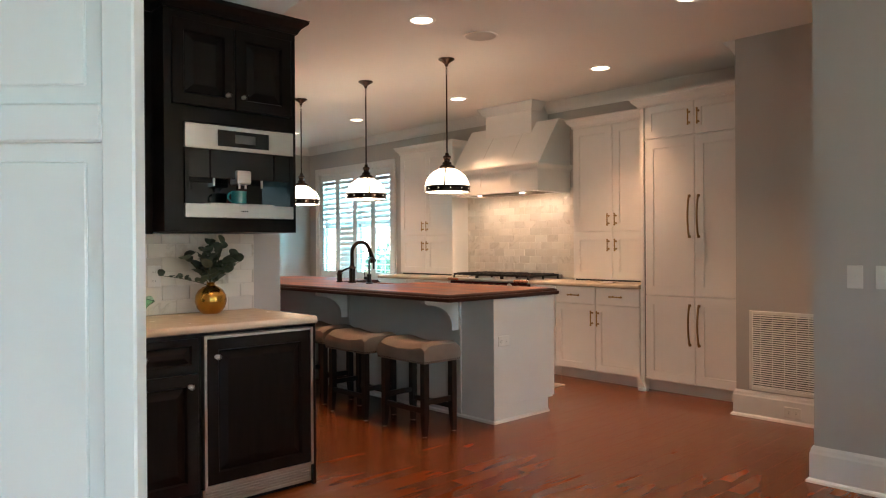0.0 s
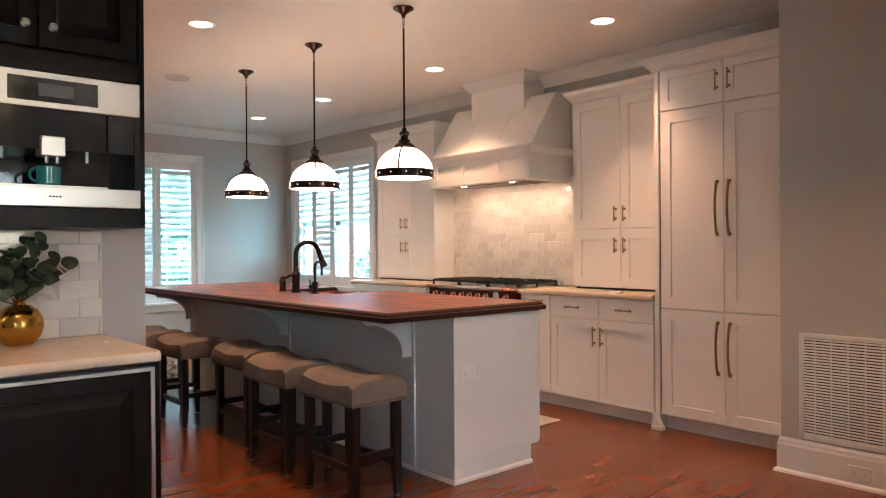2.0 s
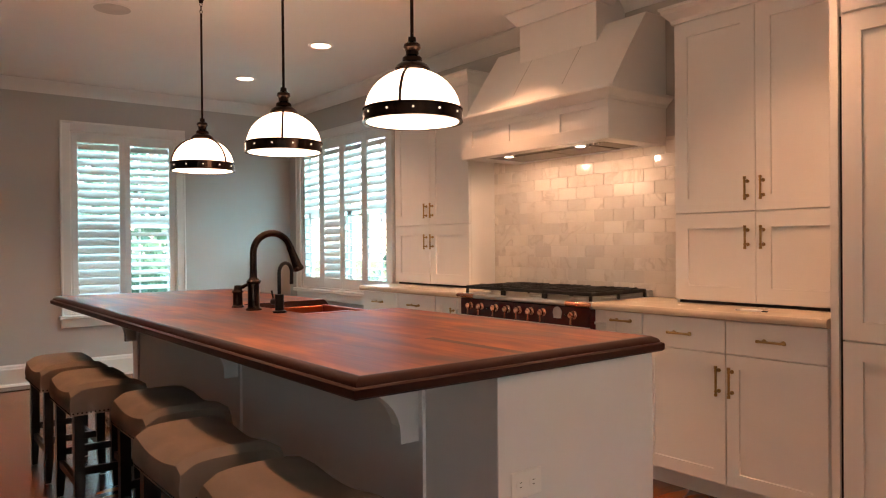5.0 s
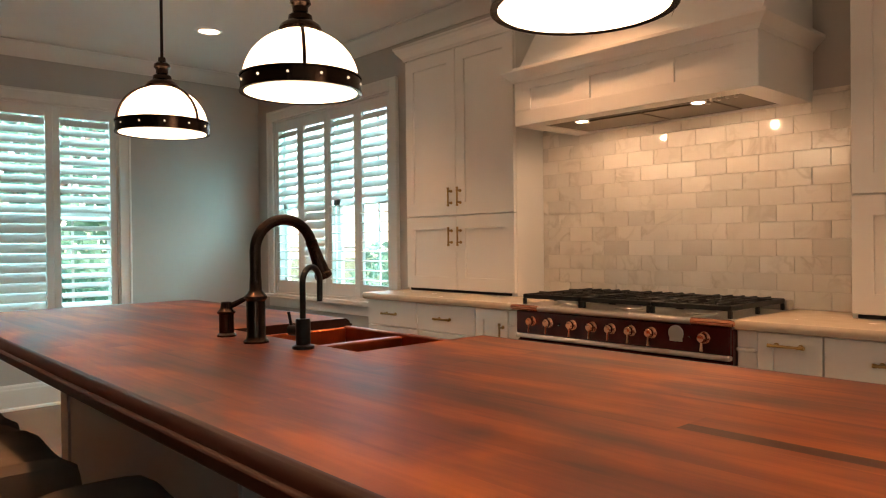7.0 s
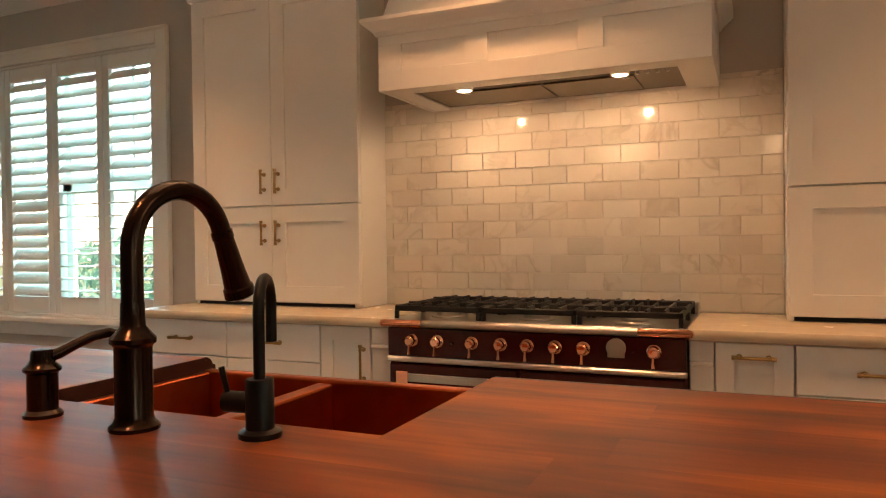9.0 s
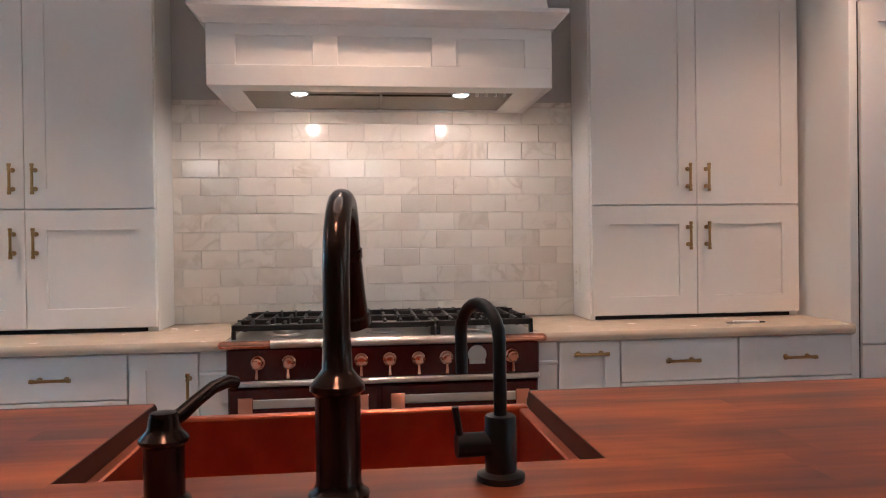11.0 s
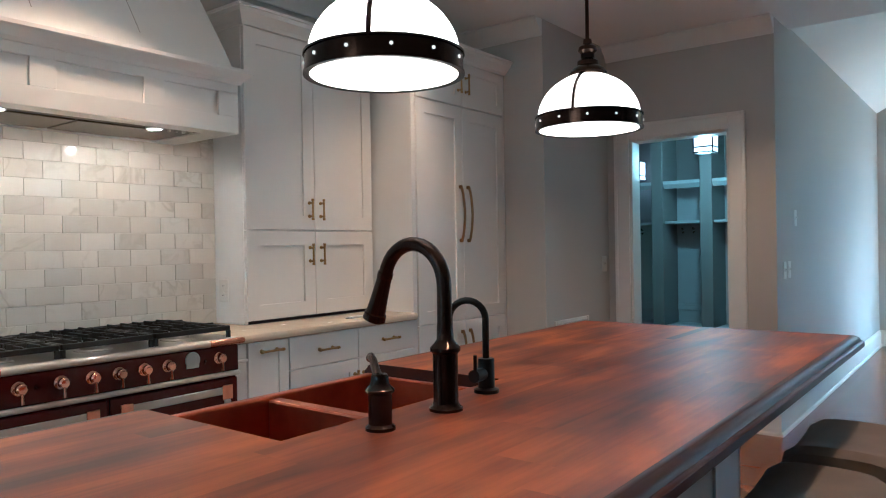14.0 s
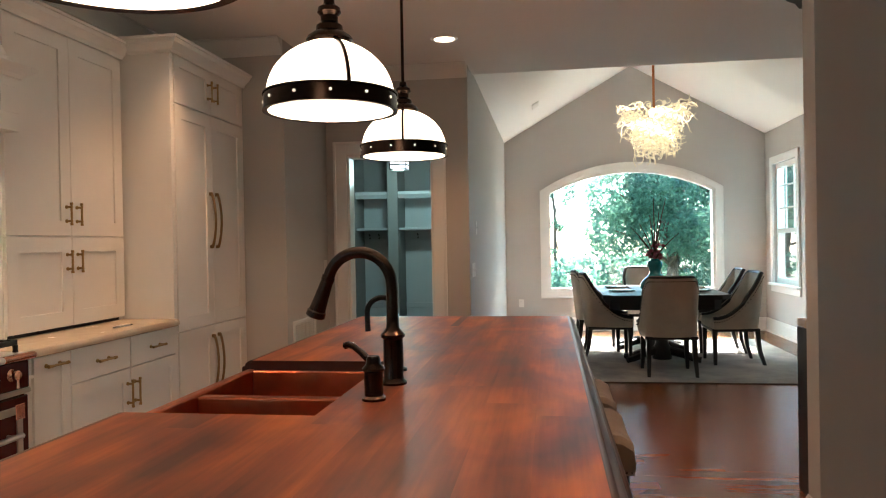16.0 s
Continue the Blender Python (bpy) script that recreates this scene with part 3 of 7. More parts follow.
for y0, y1, n in ((3.270, 4.498, "short"), (5.593, 6.91, "long")):
    c = thing("stone_countertop", (5.95, (y0 + y1) / 2, 0.867), "beige polished stone countertop with a rounded front edge", "countertop", "countertops beside the range")
    part("slab", prism(bmesh.new(), counter_profile(5.69, XR - 0.003, CTOP), y0, y1, M_Y), M_STONE, c, "", True)


def tall_unit(y0, y1, label):
    c = thing("tall_cupboard", (6.1, (y0 + y1) / 2, CTOP), label, "cupboard", "tall cupboards standing on the counter")
    part("body", boxed(6.03, XR - 0.003, y0, y1, CTOP + 0.001, 2.45), M_CAB, c)
    bm = sweep(bmesh.new(), [(0, 2.39), (0.008, 2.39), (0.014, 2.41), (0.045, 2.445), (0.05, 2.465), (0.058, 2.467), (0.058, 2.48), (0, 2.48)], [(XR - 0.004, y0), (6.01, y0), (6.01, y1), (XR - 0.004, y1)])
    part("crown", bm, M_CAB, c)
    mid = (y0 + y1) / 2
    # near-black strip painted for the shade between doors and counter
    part("shadow_gap", boxed(6.026, 6.0295, y0 + 0.04, y1 - 0.02, CTOP + 0.0015, CTOP + 0.016), M_HOLE, c)
    for a, b, hy in ((y0 + 0.004, mid - G / 2, mid - 0.04), (mid + G / 2, y1 - 0.004, mid + 0.04)):
        d = shaker(c, a, b, 0.926, 1.374, FT, M_CAB, rail=0.075)
        bar_pull(d, hy, 1.25, 0.115, FT)
        d = shaker(c, a, b, 1.380, 2.385, FT, M_CAB, rail=0.075)
        bar_pull(d, hy, 1.49, 0.115, FT)


tall_unit(3.289, 4.195, "white shaker cupboard with stacked double doors on the counter")
tall_unit(5.906, 6.853, "white shaker cupboard with stacked double doors on the counter")

# panelled refrigerator unit
c = thing("built_in_refrigerator", (6.0, 2.77, 0), "tall built-in refrigerator behind white shaker panels", "refrigerator")
part("carcass", boxed(5.742, XR - 0.003, 2.309, 3.232, 0.10, 2.45), M_CAB, c)
part("side_panel", boxed(5.722, XR - 0.003, 3.234, 3.268, 0.0, 2.45, 0.002), M_CAB, c)
part("side_panel", boxed(5.722, XR - 0.003, 2.293, 2.307, 0.0, 2.45, 0.002), M_CAB, c)
part("toe_kick", boxed(5.80, 5.815, 2.309, 3.232, 0, 0.10), M_CAB, c)
# dark strip puts the shade into the gap beside the doors
part("hinge_gap", boxed(5.735, 5.7415, 3.2205, 3.2325, 0.12, 2.14), M_HOLE, c)
part("crown", sweep(bmesh.new(), [(0, 2.42), (0.008, 2.42), (0.014, 2.435), (0.05, 2.47), (0.058, 2.49), (0.068, 2.492), (0.068, 2.506), (0, 2.506)], [(5.712, 2.294), (5.712, 3.27), (XR - 0.004, 3.27)]), M_CAB, c)
bm = boxed(5.67, 5.7215, 3.19, 3.272, 0, 0.03, 0.004)
prism(bm, [(3.20, 0.03), (3.27, 0.03), (3.27, 0.11), (3.255, 0.11)], 5.68, 5.7215, Matrix(((0, 0, 1, 0), (1, 0, 0, 0), (0, 1, 0, 0), (0, 0, 0, 1))))
part("foot", bm, M_CAB, c, "scrolled bracket foot")
ymid = 2.771
for a, b, hy in ((2.311, ymid - 0.002, ymid - 0.04), (ymid + 0.002, 3.220, ymid + 0.04)):
    d = shaker(c, a, b, 0.105, 0.819, FF, M_CAB, rail=0.075)
    bow_pull(d, 0.59, hy, 0.33, FF)
    d = shaker(c, a, b, 0.825, 2.138, FF, M_CAB, rail=0.075)
    bow_pull(d, 1.48, hy, 0.34, FF)
    d = shaker(c, a, b, 2.150, 2.425, FF, M_CAB, rail=0.062)
    bar_pull(d, hy, 2.288, 0.13, FF)

# ---------------------------------------------------------------- range hood
HY0, HY1 = 4.422, 5.657
c = thing("range_hood", (6.0, 5.04, 1.80), "white painted wooden range hood with a sloping front and panelled apron", "range hood")
bm = bmesh.new()
prof = [(5.745, 2.03)] + [(5.745 + 0.34 * s, 2.03 + 0.51 * (s ** 0.93)) for s in (0.12, 0.25, 0.4, 0.55, 0.7, 0.85, 1.0)] + [(XR - 0.003, 2.54), (XR - 0.003, 2.03)]
prism(bm, prof, HY0, HY1, M_Y)
part("canopy", bm, M_CAB, c, "", True)
ap = part("apron", boxed(5.757, 5.785, HY0 + 0.02, HY1 - 0.02, 1.796, 2.03), M_CAB, c)
for y0, y1 in ((HY0, HY0 + 0.10), (HY1 - 0.10, HY1), (4.775, 4.865), (5.20, 5.29)):
    part("stile", boxed(5.745, 5.757, y0, y1, 1.8682, 1.9718, 0.001), M_CAB, ap)
for z0, z1 in ((1.795, 1.868), (1.972, 2.03)):
    part("rail", boxed(5.745, 5.757, HY0, HY1, z0, z1, 0.001), M_CAB, ap)
part("side", boxed(5.757, XR - 0.003, HY0, HY0 + 0.02, 1.795, 2.03), M_CAB, c)
part("side", boxed(5.757, XR - 0.003, HY1 - 0.02, HY1, 1.795, 2.03), M_CAB, c)
bm = bmesh.new()
for a in ((5.785, 5.85, HY0 + 0.02, HY1 - 0.02), (5.85, XR - 0.003, HY0 + 0.02, 4.54), (5.85, XR - 0.003, 5.553, HY1 - 0.02), (6.22, XR - 0.003, 4.54, 5.553)):
    box(bm, a[0], a[1], a[2], a[3], 1.797, 1.815)
part("underside", bm, M_CAB, c)
part("crown", sweep(bmesh.new(), [(0, 2.01), (0.008, 2.01), (0.016, 2.025), (0.045, 2.05), (0.052, 2.058), (0.052, 2.072), (0, 2.072)], [(XR - 0.004, HY0), (5.743, HY0), (5.743, HY1), (XR - 0.004, HY1)]), M_CAB, c)
part("chimney", boxed(6.0, XR - 0.003, 4.71, 5.355, 2.35, CEIL - 0.002), M_CAB, c)
part("chimney_crown", sweep(bmesh.new(), [(0, CEIL - 0.09), (0.012, CEIL - 0.09), (0.05, CEIL - 0.04), (0.07, CEIL - 0.012), (0.07, CEIL - 0.002), (0, CEIL - 0.002)], [(6.15, 5.355), (6.0, 5.355), (6.0, 4.71), (6.15, 4.71)][::-1]), M_CAB, c)
ins = part("extractor", boxed(5.85, 6.22, 4.54, 5.553, 1.803, 1.83), M_FILTER, c, "brushed steel extractor insert")
for y0, y1 in ((4.70, 5.04), (5.05, 5.39)):
    f = part("filter", boxed(5.925, 6.20, y0, y1, 1.797, 1.8029, 0.002), M_FILTER, ins, "brushed steel grease filter")
    part("filter_clip", lathe(bmesh.new(), [(0.012, 0.0), (0.012, -0.003), (0.006, -0.004), (0.006, -0.002), (0, -0.002)], 14, pose(5.945, y0 + (0.03 if y0 < 5 else 0.31), 1.797)), M_STEEL, f, "", True)
for y in (4.742, 5.348):
    bm = lathe(bmesh.new(), [(0.028, 0), (0.034, -0.004), (0.036, 0.006)], 20, pose(5.885, y, 1.797))
    part("lamp_ring", bm, M_STEEL, ins, "", True)
    part("lamp_glass", lathe(bmesh.new(), [(0, -0.004), (0.018, -0.003), (0.027, -0.0005), (0.027, 0.004)], 20, pose(5.885, y, 1.794)), M_HALOGEN, ins, "lit halogen lamp")
for y in (4.575, 4.610, 4.645, 4.680):
    part("switch", boxed(5.872, 5.886, y - 0.006, y + 0.006, 1.790, 1.804, 0.002), M_STEEL, ins)
# darker strips paint the shade of the two fine grooves in the front
M_SEAM = material("seam_shade", (0.42, 0.39, 0.35), 0.8)
for y in (4.83, 5.245):
    strip = [(x - 0.0012, z) for x, z in prof[2:-2]] + [(x + 0.004, z) for x, z in prof[2:-2]][::-1]
    part("panel_seam", prism(bmesh.new(), strip, y - 0.0014, y + 0.0014, M_Y), M_SEAM, c, "thin joint in the sloping front")

# ---------------------------------------------------------------- range cooker
RY0, RY1, RX = 4.503, 5.588, 5.665
c = thing("range_cooker", (5.95, 5.07, 0), "burgundy enamel range cooker with copper knobs and two ovens", "range cooker")
part("body", boxed(RX + 0.02, 6.24, RY0, RY1, 0.10, 0.867, 0.003), M_MAROON, c)
part("plinth", boxed(RX + 0.06, 6.24, RY0 + 0.02, RY1 - 0.02, 0.0, 0.10), M_BLACKM, c)
MR = at(MINUS_X, (RX + 0.02, 0, 0))
part("control_panel", boxed(RY0, RY1, 0.768, 0.878, 0, 0.022, 0.004, MR), M_MAROON, c)
part("lower_trim", boxed(RY0 - 0.002, RY1 + 0.002, 0.748, 0.768, 0, 0.03, 0.005, MR), M_STEEL, c, "brushed steel strip")
bm = tube(bmesh.new(), [(RX - 0.012, RY0 + 0.15, 0.894), (RX - 0.012, RY1 - 0.15, 0.894)], 0.013, 12)
part("front_rail", bm, M_STEEL, c, "polished steel front rail", True)
for s, a, b in ((0, RY0 - 0.012, RY0 + 0.15), (1, RY1 - 0.15, RY1 + 0.012)):
    bm = tube(bmesh.new(), [(RX - 0.012, a, 0.894), (RX - 0.012, b, 0.894)], 0.0145, 12)
    e = a if s == 0 else b
    lathe(bm, [(0, -0.014), (0.010, -0.010), (0.015, 0), (0.010, 0.010), (0, 0.014)], 12, pose(RX - 0.012, e, 0.894))
    part("rail_end", bm, M_ROSE, c, "polished copper rail end", True)
part("hob", boxed(RX, 6.24, RY0 - 0.004, RY1 + 0.004, 0.878, 0.907, 0.004), M_STEEL, c, "polished steel hob top")
part("back_lip", boxed(6.19, 6.24, RY0 - 0.004, RY1 + 0.004, 0.907, 0.950, 0.006), M_STEEL, c)


def knob(y, z):
    bm = lathe(bmesh.new(), [(0.024, 0), (0.024, 0.004), (0.018, 0.008), (0.015, 0.016), (0.019, 0.02), (0.019, 0.032), (0.014, 0.038), (0, 0.040)], 18, at(MINUS_X, (RX - 0.002, y, z)))
    tube(bm, [(RX - 0.03, y, z), (RX - 0.032, y, z - 0.028), (RX - 0.032, y, z - 0.05)], [0.006, 0.005, 0.0075], 8)
    return part("knob", bm, M_ROSE, c, "polished copper knob with a lever", True)


def along_panel(k):
    return RY1 - (k - 393) / (957 - 393) * (RY1 - RY0)


for k in (448, 502, 573, 630, 681, 733, 784, 905):
    knob(along_panel(k), 0.831)
bm = lathe(bmesh.new(), [(0.033, 0), (0.033, 0.004), (0.030, 0.006), (0, 0.006)], 24, at(MINUS_X, (RX - 0.002, along_panel(841), 0.838)))
box(bm, along_panel(841) - 0.028, along_panel(841) + 0.028, 0.806, 0.826, 0, 0.005, 0.001, at(MINUS_X, (RX - 0.002, 0, 0)))
part("badge", bm, M_STEEL, c, "small engraved steel plate")
for k in (531, 872):
    part("indicator", lathe(bmesh.new(), [(0.008, 0), (0.008, 0.006), (0.005, 0.009), (0, 0.009)], 12, at(MINUS_X, (RX - 0.002, along_panel(k), 0.825))), M_CRYSTAL, c)
for y0, y1 in ((RY0 + 0.006, 5.064), (5.076, RY1 - 0.006)):
    d = part("oven_door", boxed(y0, y1, 0.16, 0.740, 0, 0.02, 0.004, MR), M_MAROON, c)
    bm = bmesh.new()
    for a in ((y0 + 0.04, y1 - 0.04, 0.675, 0.705), (y0 + 0.04, y1 - 0.04, 0.20, 0.23), (y0 + 0.04, y0 + 0.07, 0.23, 0.675), (y1 - 0.07, y1 - 0.04, 0.23, 0.675)):
        box(bm, a[0], a[1], a[2], a[3], 0.02, 0.028, 0.002, MR)
    part("door_trim", bm, M_STEEL, d, "brushed steel trim frame")
    for yy in (y0 + 0.032, y1 - 0.032 - 0.05):
        for zz in (0.192, 0.653):
            part("trim_corner", boxed(yy, yy + 0.05, zz, zz + 0.06, 0.028, 0.032, 0.002, MR), M_ROSE, d, "copper corner plate")
    bm = tube(bmesh.new(), [(RX - 0.045, y0 + 0.09, 0.60), (RX - 0.045, y1 - 0.09, 0.60)], 0.011, 10)
    for yy in (y0 + 0.12, y1 - 0.12):
        tube(bm, [(RX - 0.005, yy, 0.60), (RX - 0.045, yy, 0.60)], 0.008, 8)
    part("door_handle", bm, M_STEEL, d, "", True)
# pan supports and burners
for y0, y1 in ((RY0 + 0.012, RY0 + 0.362), (RY0 + 0.368, RY1 - 0.368), (RY1 - 0.362, RY1 - 0.012)):
    bm = bmesh.new()
    z0, z1, yc = 0.936, 0.957, (y0 + y1) / 2
    for x in (5.70, 5.938, 6.180):
        box(bm, x, x + 0.014, y0, y1, z0, z1, 0.003)
    for y in (y0, y1 - 0.014):
        box(bm, 5.70, 6.194, y, y + 0.014, z0, z1, 0.003)
    for xc in (5.826, 6.066):
        for f in (0.17, 0.34, 0.66, 0.83):
            yy = y0 + (y1 - y0) * f
            reach = 0.075 if 0.3 < f < 0.7 else 0.105
            for s in (-1, 1):
                a, b = sorted((xc + s * 0.119, xc + s * (0.119 - reach)))
                box(bm, a, b, yy - 0.005, yy + 0.005, z0 + 0.002, z1 + 0.006, 0.002)
        for s in (-1, 1):
            a, b = sorted((yc + s * (y1 - y0) / 2, yc + s * 0.045))
            box(bm, xc - 0.005, xc + 0.005, a, b, z0 + 0.002, z1 + 0.006, 0.002)
            a, b = sorted((xc + s * 0.119, xc + s * 0.04))
            box(bm, a, b, yc - 0.005, yc + 0.005, z0 + 0.002, z1 + 0.006, 0.002)
    for x in (5.70, 5.938, 6.180):
        for y in (y0, y1 - 0.014):
            box(bm, x, x + 0.014, y, y + 0.014, 0.907, z0)
    part("pan_support", bm, M_IRON, c, "black cast-iron pan support")
    for x in (5.826, 6.066):
        b2 = part("burner", lathe(bmesh.new(), [(0.070, 0.907), (0.070, 0.910), (0.050, 0.914), (0.046, 0.926), (0.034, 0.928)], 20, pose(x, yc, 0)), M_STEEL, c, "", True)
        part("burner_cap", lathe(bmesh.new(), [(0.040, 0.928), (0.041, 0.934), (0.034, 0.938), (0, 0.939)], 20, pose(x, yc, 0)), M_IRON, b2, "black enamel burner cap", True)

# ---------------------------------------------------------------- island
IX0, IX1, IY0, IY1, ITOP = 3.482, 4.645, 3.312, 6.97, 0.925
BX0, BX1, BY0, BY1 = 3.934, 4.60, 3.342, 6.84
SX0, SY0, SY1 = 4.1385, 4.783, 5.527     # sink cut-out, open to the range side
c = thing("kitchen_island", (4.27, 5.15, 0), "long pale grey-white painted kitchen island with corbels under the overhang", "kitchen island")
part("body", boxed(BX0, BX1, BY0, SY0 - 0.03, 0.10, 0.876), M_ISLAND, c)
part("body", boxed(BX0, BX1, SY1 + 0.03, BY1, 0.10, 0.876), M_ISLAND, c)
part("sink_base", boxed(BX0, BX1, SY0 - 0.03, SY1 + 0.03, 0.10, 0.62), M_ISLAND, c)
part("back_panel", boxed(BX0, SX0 - 0.03, SY0 - 0.03, SY1 + 0.03, 0.62, 0.876), M_ISLAND, c)
part("plinth", boxed(BX0, BX1 - 0.07, BY0, BY1, 0.0, 0.10), M_ISLAND, c)
part("end_panel", boxed(BX0 - 0.004, BX1 + 0.004, BY0 - 0.012, BY0 - 0.0005, 0.115, 0.874, 0.002), M_ISLAND, c)
part("end_panel", boxed(BX0 - 0.004, BX1 - 0.075, BY0 - 0.012, BY0 - 0.0005, 0.0, 0.115), M_ISLAND, c)
part("shoe_moulding", sweep(bmesh.new(), [(0.0, 0), (0.016, 0), (0.014, 0.014), (0.006, 0.02), (0.0, 0.021)], [(BX0 - 0.0045, BY1), (BX0 - 0.0045, BY0 - 0.0125), (BX1 - 0.075, BY0 - 0.0125)][::-1]), M_ISLAND, c)
for y in (3.70, 5.09, 6.73):
    arc = [(BX0 - 0.0005, 0.876), (BX0 - 0.0005, 0.635), (BX0 - 0.075, 0.635)]
    arc += [(BX0 - 0.075 - 0.235 * (1 - math.cos(a)), 0.665 + 0.165 * math.sin(a)) for a in [i * math.pi / 2 / 10 for i in range(11)]]
    arc += [(BX0 - 0.335, 0.845), (BX0 - 0.335, 0.876)]
    k = part("corbel", prism(bmesh.new(), arc, y - 0.022, y + 0.022, M_Y), M_ISLAND, c, "curved bracket")
    part("backing_strip", boxed(BX0 - 0.012, BX0 - 0.0007, y - 0.045, y - 0.024, 0.02, 0.875), M_ISLAND, c)
for i in range(6):
    a = BY0 + 0.01 + i * (BY1 - BY0 - 0.02) / 6
    b = a + (BY1 - BY0 - 0.02) / 6
    if b < SY0 - 0.03 or a > SY1 + 0.03:
        fr = Matrix(((0, 0, 1, 0), (1, 0, 0, 0), (0, 1, 0, 0), (0, 0, 0, 1)))
        shaker(c, a + G, b - G, 0.12, 0.87, at(fr, (BX1 + 0.0005, 0, 0)), M_ISLAND)

# worktop: strips of wood inside a moulded dark border
w = thing("island_worktop", (4.09, 5.15, 0.876), "thick reddish wood island worktop with a dark moulded edge", "worktop")
bm = bmesh.new()
box(bm, IX0 + 0.035, IX1 - 0.03, IY0 + 0.035, SY0 - 0.001, 0.8765, 0.918)
box(bm, IX0 + 0.035, IX1 - 0.03, SY1 + 0.001, IY1 - 0.035, 0.8765, 0.918)
box(bm, IX0 + 0.035, SX0 - 0.001, SY0 - 0.001, SY1 + 0.001, 0.8765, 0.918)
part("core", bm, M_EDGE, w)
OGEE = [(-0.04, 0.8765), (-0.006, 0.8765), (0.0, 0.882), (0.0, 0.900), (-0.004, 0.904), (-0.010, 0.905), (-0.011, 0.910), (-0.016, 0.917), (-0.026, 0.9225), (-0.03, 0.925), (-0.04, 0.925)]
path = [(IX1, SY0 - 0.002), (IX1, IY0), (IX0, IY0), (IX0, IY1), (IX1, IY1), (IX1, SY1 + 0.002)]
part("edge_moulding", sweep(bmesh.new(), OGEE, path), M_EDGE, w, "dark stepped edge moulding", True)
part("cut_edge", boxed(SX0 - 0.001, IX1 - 0.041, SY0 - 0.0005, SY0 + 0.002, 0.8765, 0.9245), M_EDGE, w)
part("cut_edge", boxed(SX0 - 0.001, IX1 - 0.041, SY1 - 0.002, SY1 + 0.0005, 0.8765, 0.9245), M_EDGE, w)
rng = random.Random(4)
nrow = 9
wx = (IX1 - IX0 - 0.08) / nrow
for i in range(nrow):
    x0 = IX0 + 0.04 + i * wx
    y = IY0 + 0.04
    end = IY1 - 0.04
    stops = []
    while y < end:
        n = y + rng.uniform(0.9, 1.9)
        if end - n < 0.5:
            n = end
        stops.append((y, n))
        y = n
    for a, b in stops:
        spans = [(a, b)]
        if x0 + wx > SX0 + 0.004:
            spans = [(a, min(b, SY0))] if a < SY0 else []
            if b > SY1:
                spans.append((max(a, SY1), b))
        for p, q in spans:
            if i == 4 and p < 3.5:
                part("plank", boxed(x0, 4.030, p, 3.79, 0.9181, 0.925), M_TOP, w)
                part("plank", boxed(4.030, 4.066, p, 3.79, 0.9181, 0.925), M_TOPDARK, w, "dark walnut-coloured strip")
                part("plank", boxed(4.066, x0 + wx, p, 3.79, 0.9181, 0.925), M_TOP, w)
                p = 3.79
            if q - p > 0.02:
                part("plank", boxed(x0, x0 + wx, p, q, 0.9181, 0.925), M_TOP, w)
x0 = IX0 + 0.04 + int((SX0 - IX0 - 0.04) / wx) * wx
if SX0 - x0 > 0.004:
    part("plank", boxed(x0, SX0, SY0, SY1, 0.9181, 0.925), M_TOP, w)

# copper sink
s = thing("copper_sink", (4.42, 5.165, 0.64), "double-bowl hammered copper apron sink set into the worktop", "sink")
x0, x1, y0, y1, zt, zb = SX0 + 0.002, 4.625, SY0 + 0.004, SY1 - 0.004, 0.893, 0.66
ym = (y0 + y1) / 2 + 0.02
rim = 0.022
part("apron", boxed(x1 - 0.03, x1, y0, y1, zb, zt + 0.004, 0.006, seg=2), M_COPPER, s)
part("divider", boxed(x0 + rim, x1 - 0.03, ym - 0.02, ym + 0.02, zb + 0.012, zt - 0.004, 0.006, seg=2), M_COPPER, s)
part("basin_wall", boxed(x0, x0 + rim, y0, y1, zb, zt, 0.004), M_COPPER, s)
part("basin_wall", boxed(x0 + rim, x1 - 0.03, y0, y0 + rim, zb, zt, 0.003), M_COPPER, s)
part("basin_wall", boxed(x0 + rim, x1 - 0.03, y1 - rim, y1, zb, zt, 0.003), M_COPPER, s)
part("basin_floor", boxed(x0 + rim, x1 - 0.03, y0 + rim, y1 - rim, zb, zb + 0.012), M_COPPER, s)
for yy in ((y0 + ym) / 2, (ym + y1) / 2):
    part("drain", lathe(bmesh.new(), [(0.042, 0), (0.042, 0.003), (0.03, 0.004), (0.026, -0.0), (0, 0.001)], 20, pose(4.42, yy, zb + 0.0125)), M_BRONZE, s, "", True)


def arc_pts(cx, cz, r, a0, a1, n, y):
    return [(cx + r * math.cos(a0 + (a1 - a0) * i / n), y, cz + r * math.sin(a0 + (a1 - a0) * i / n)) for i in range(n + 1)]


def swung(pts, x, y, degrees):
    """Points turned about an upright line through (x, y)."""
    ca, sa = math.cos(radians(degrees)), math.sin(radians(degrees))
    return [(x + (p[0] - x) * ca - (p[1] - y) * sa, y + (p[0] - x) * sa + (p[1] - y) * ca, p[2]) for p in pts]


# tall pull-down faucet
FXX, FYY = 4.038, 5.152
f = thing("kitchen_faucet", (FXX, FYY, ITOP), "tall oil-rubbed bronze pull-down kitchen faucet on the worktop", "faucet")
bm = lathe(bmesh.new(), [(0.037, 0), (0.037, 0.006), (0.030, 0.012), (0.0275, 0.02), (0.0275, 0.124), (0.030, 0.127), (0.0335, 0.130), (0.0335, 0.137), (0.029, 0.142), (0.023, 0.149), (0.0185, 0.155), (0.0172, 0.19)], 28, pose(FXX, FYY, ITOP))
part("base", bm, M_BRONZE, f, "", True)
R = 0.094
zc = ITOP + 0.270
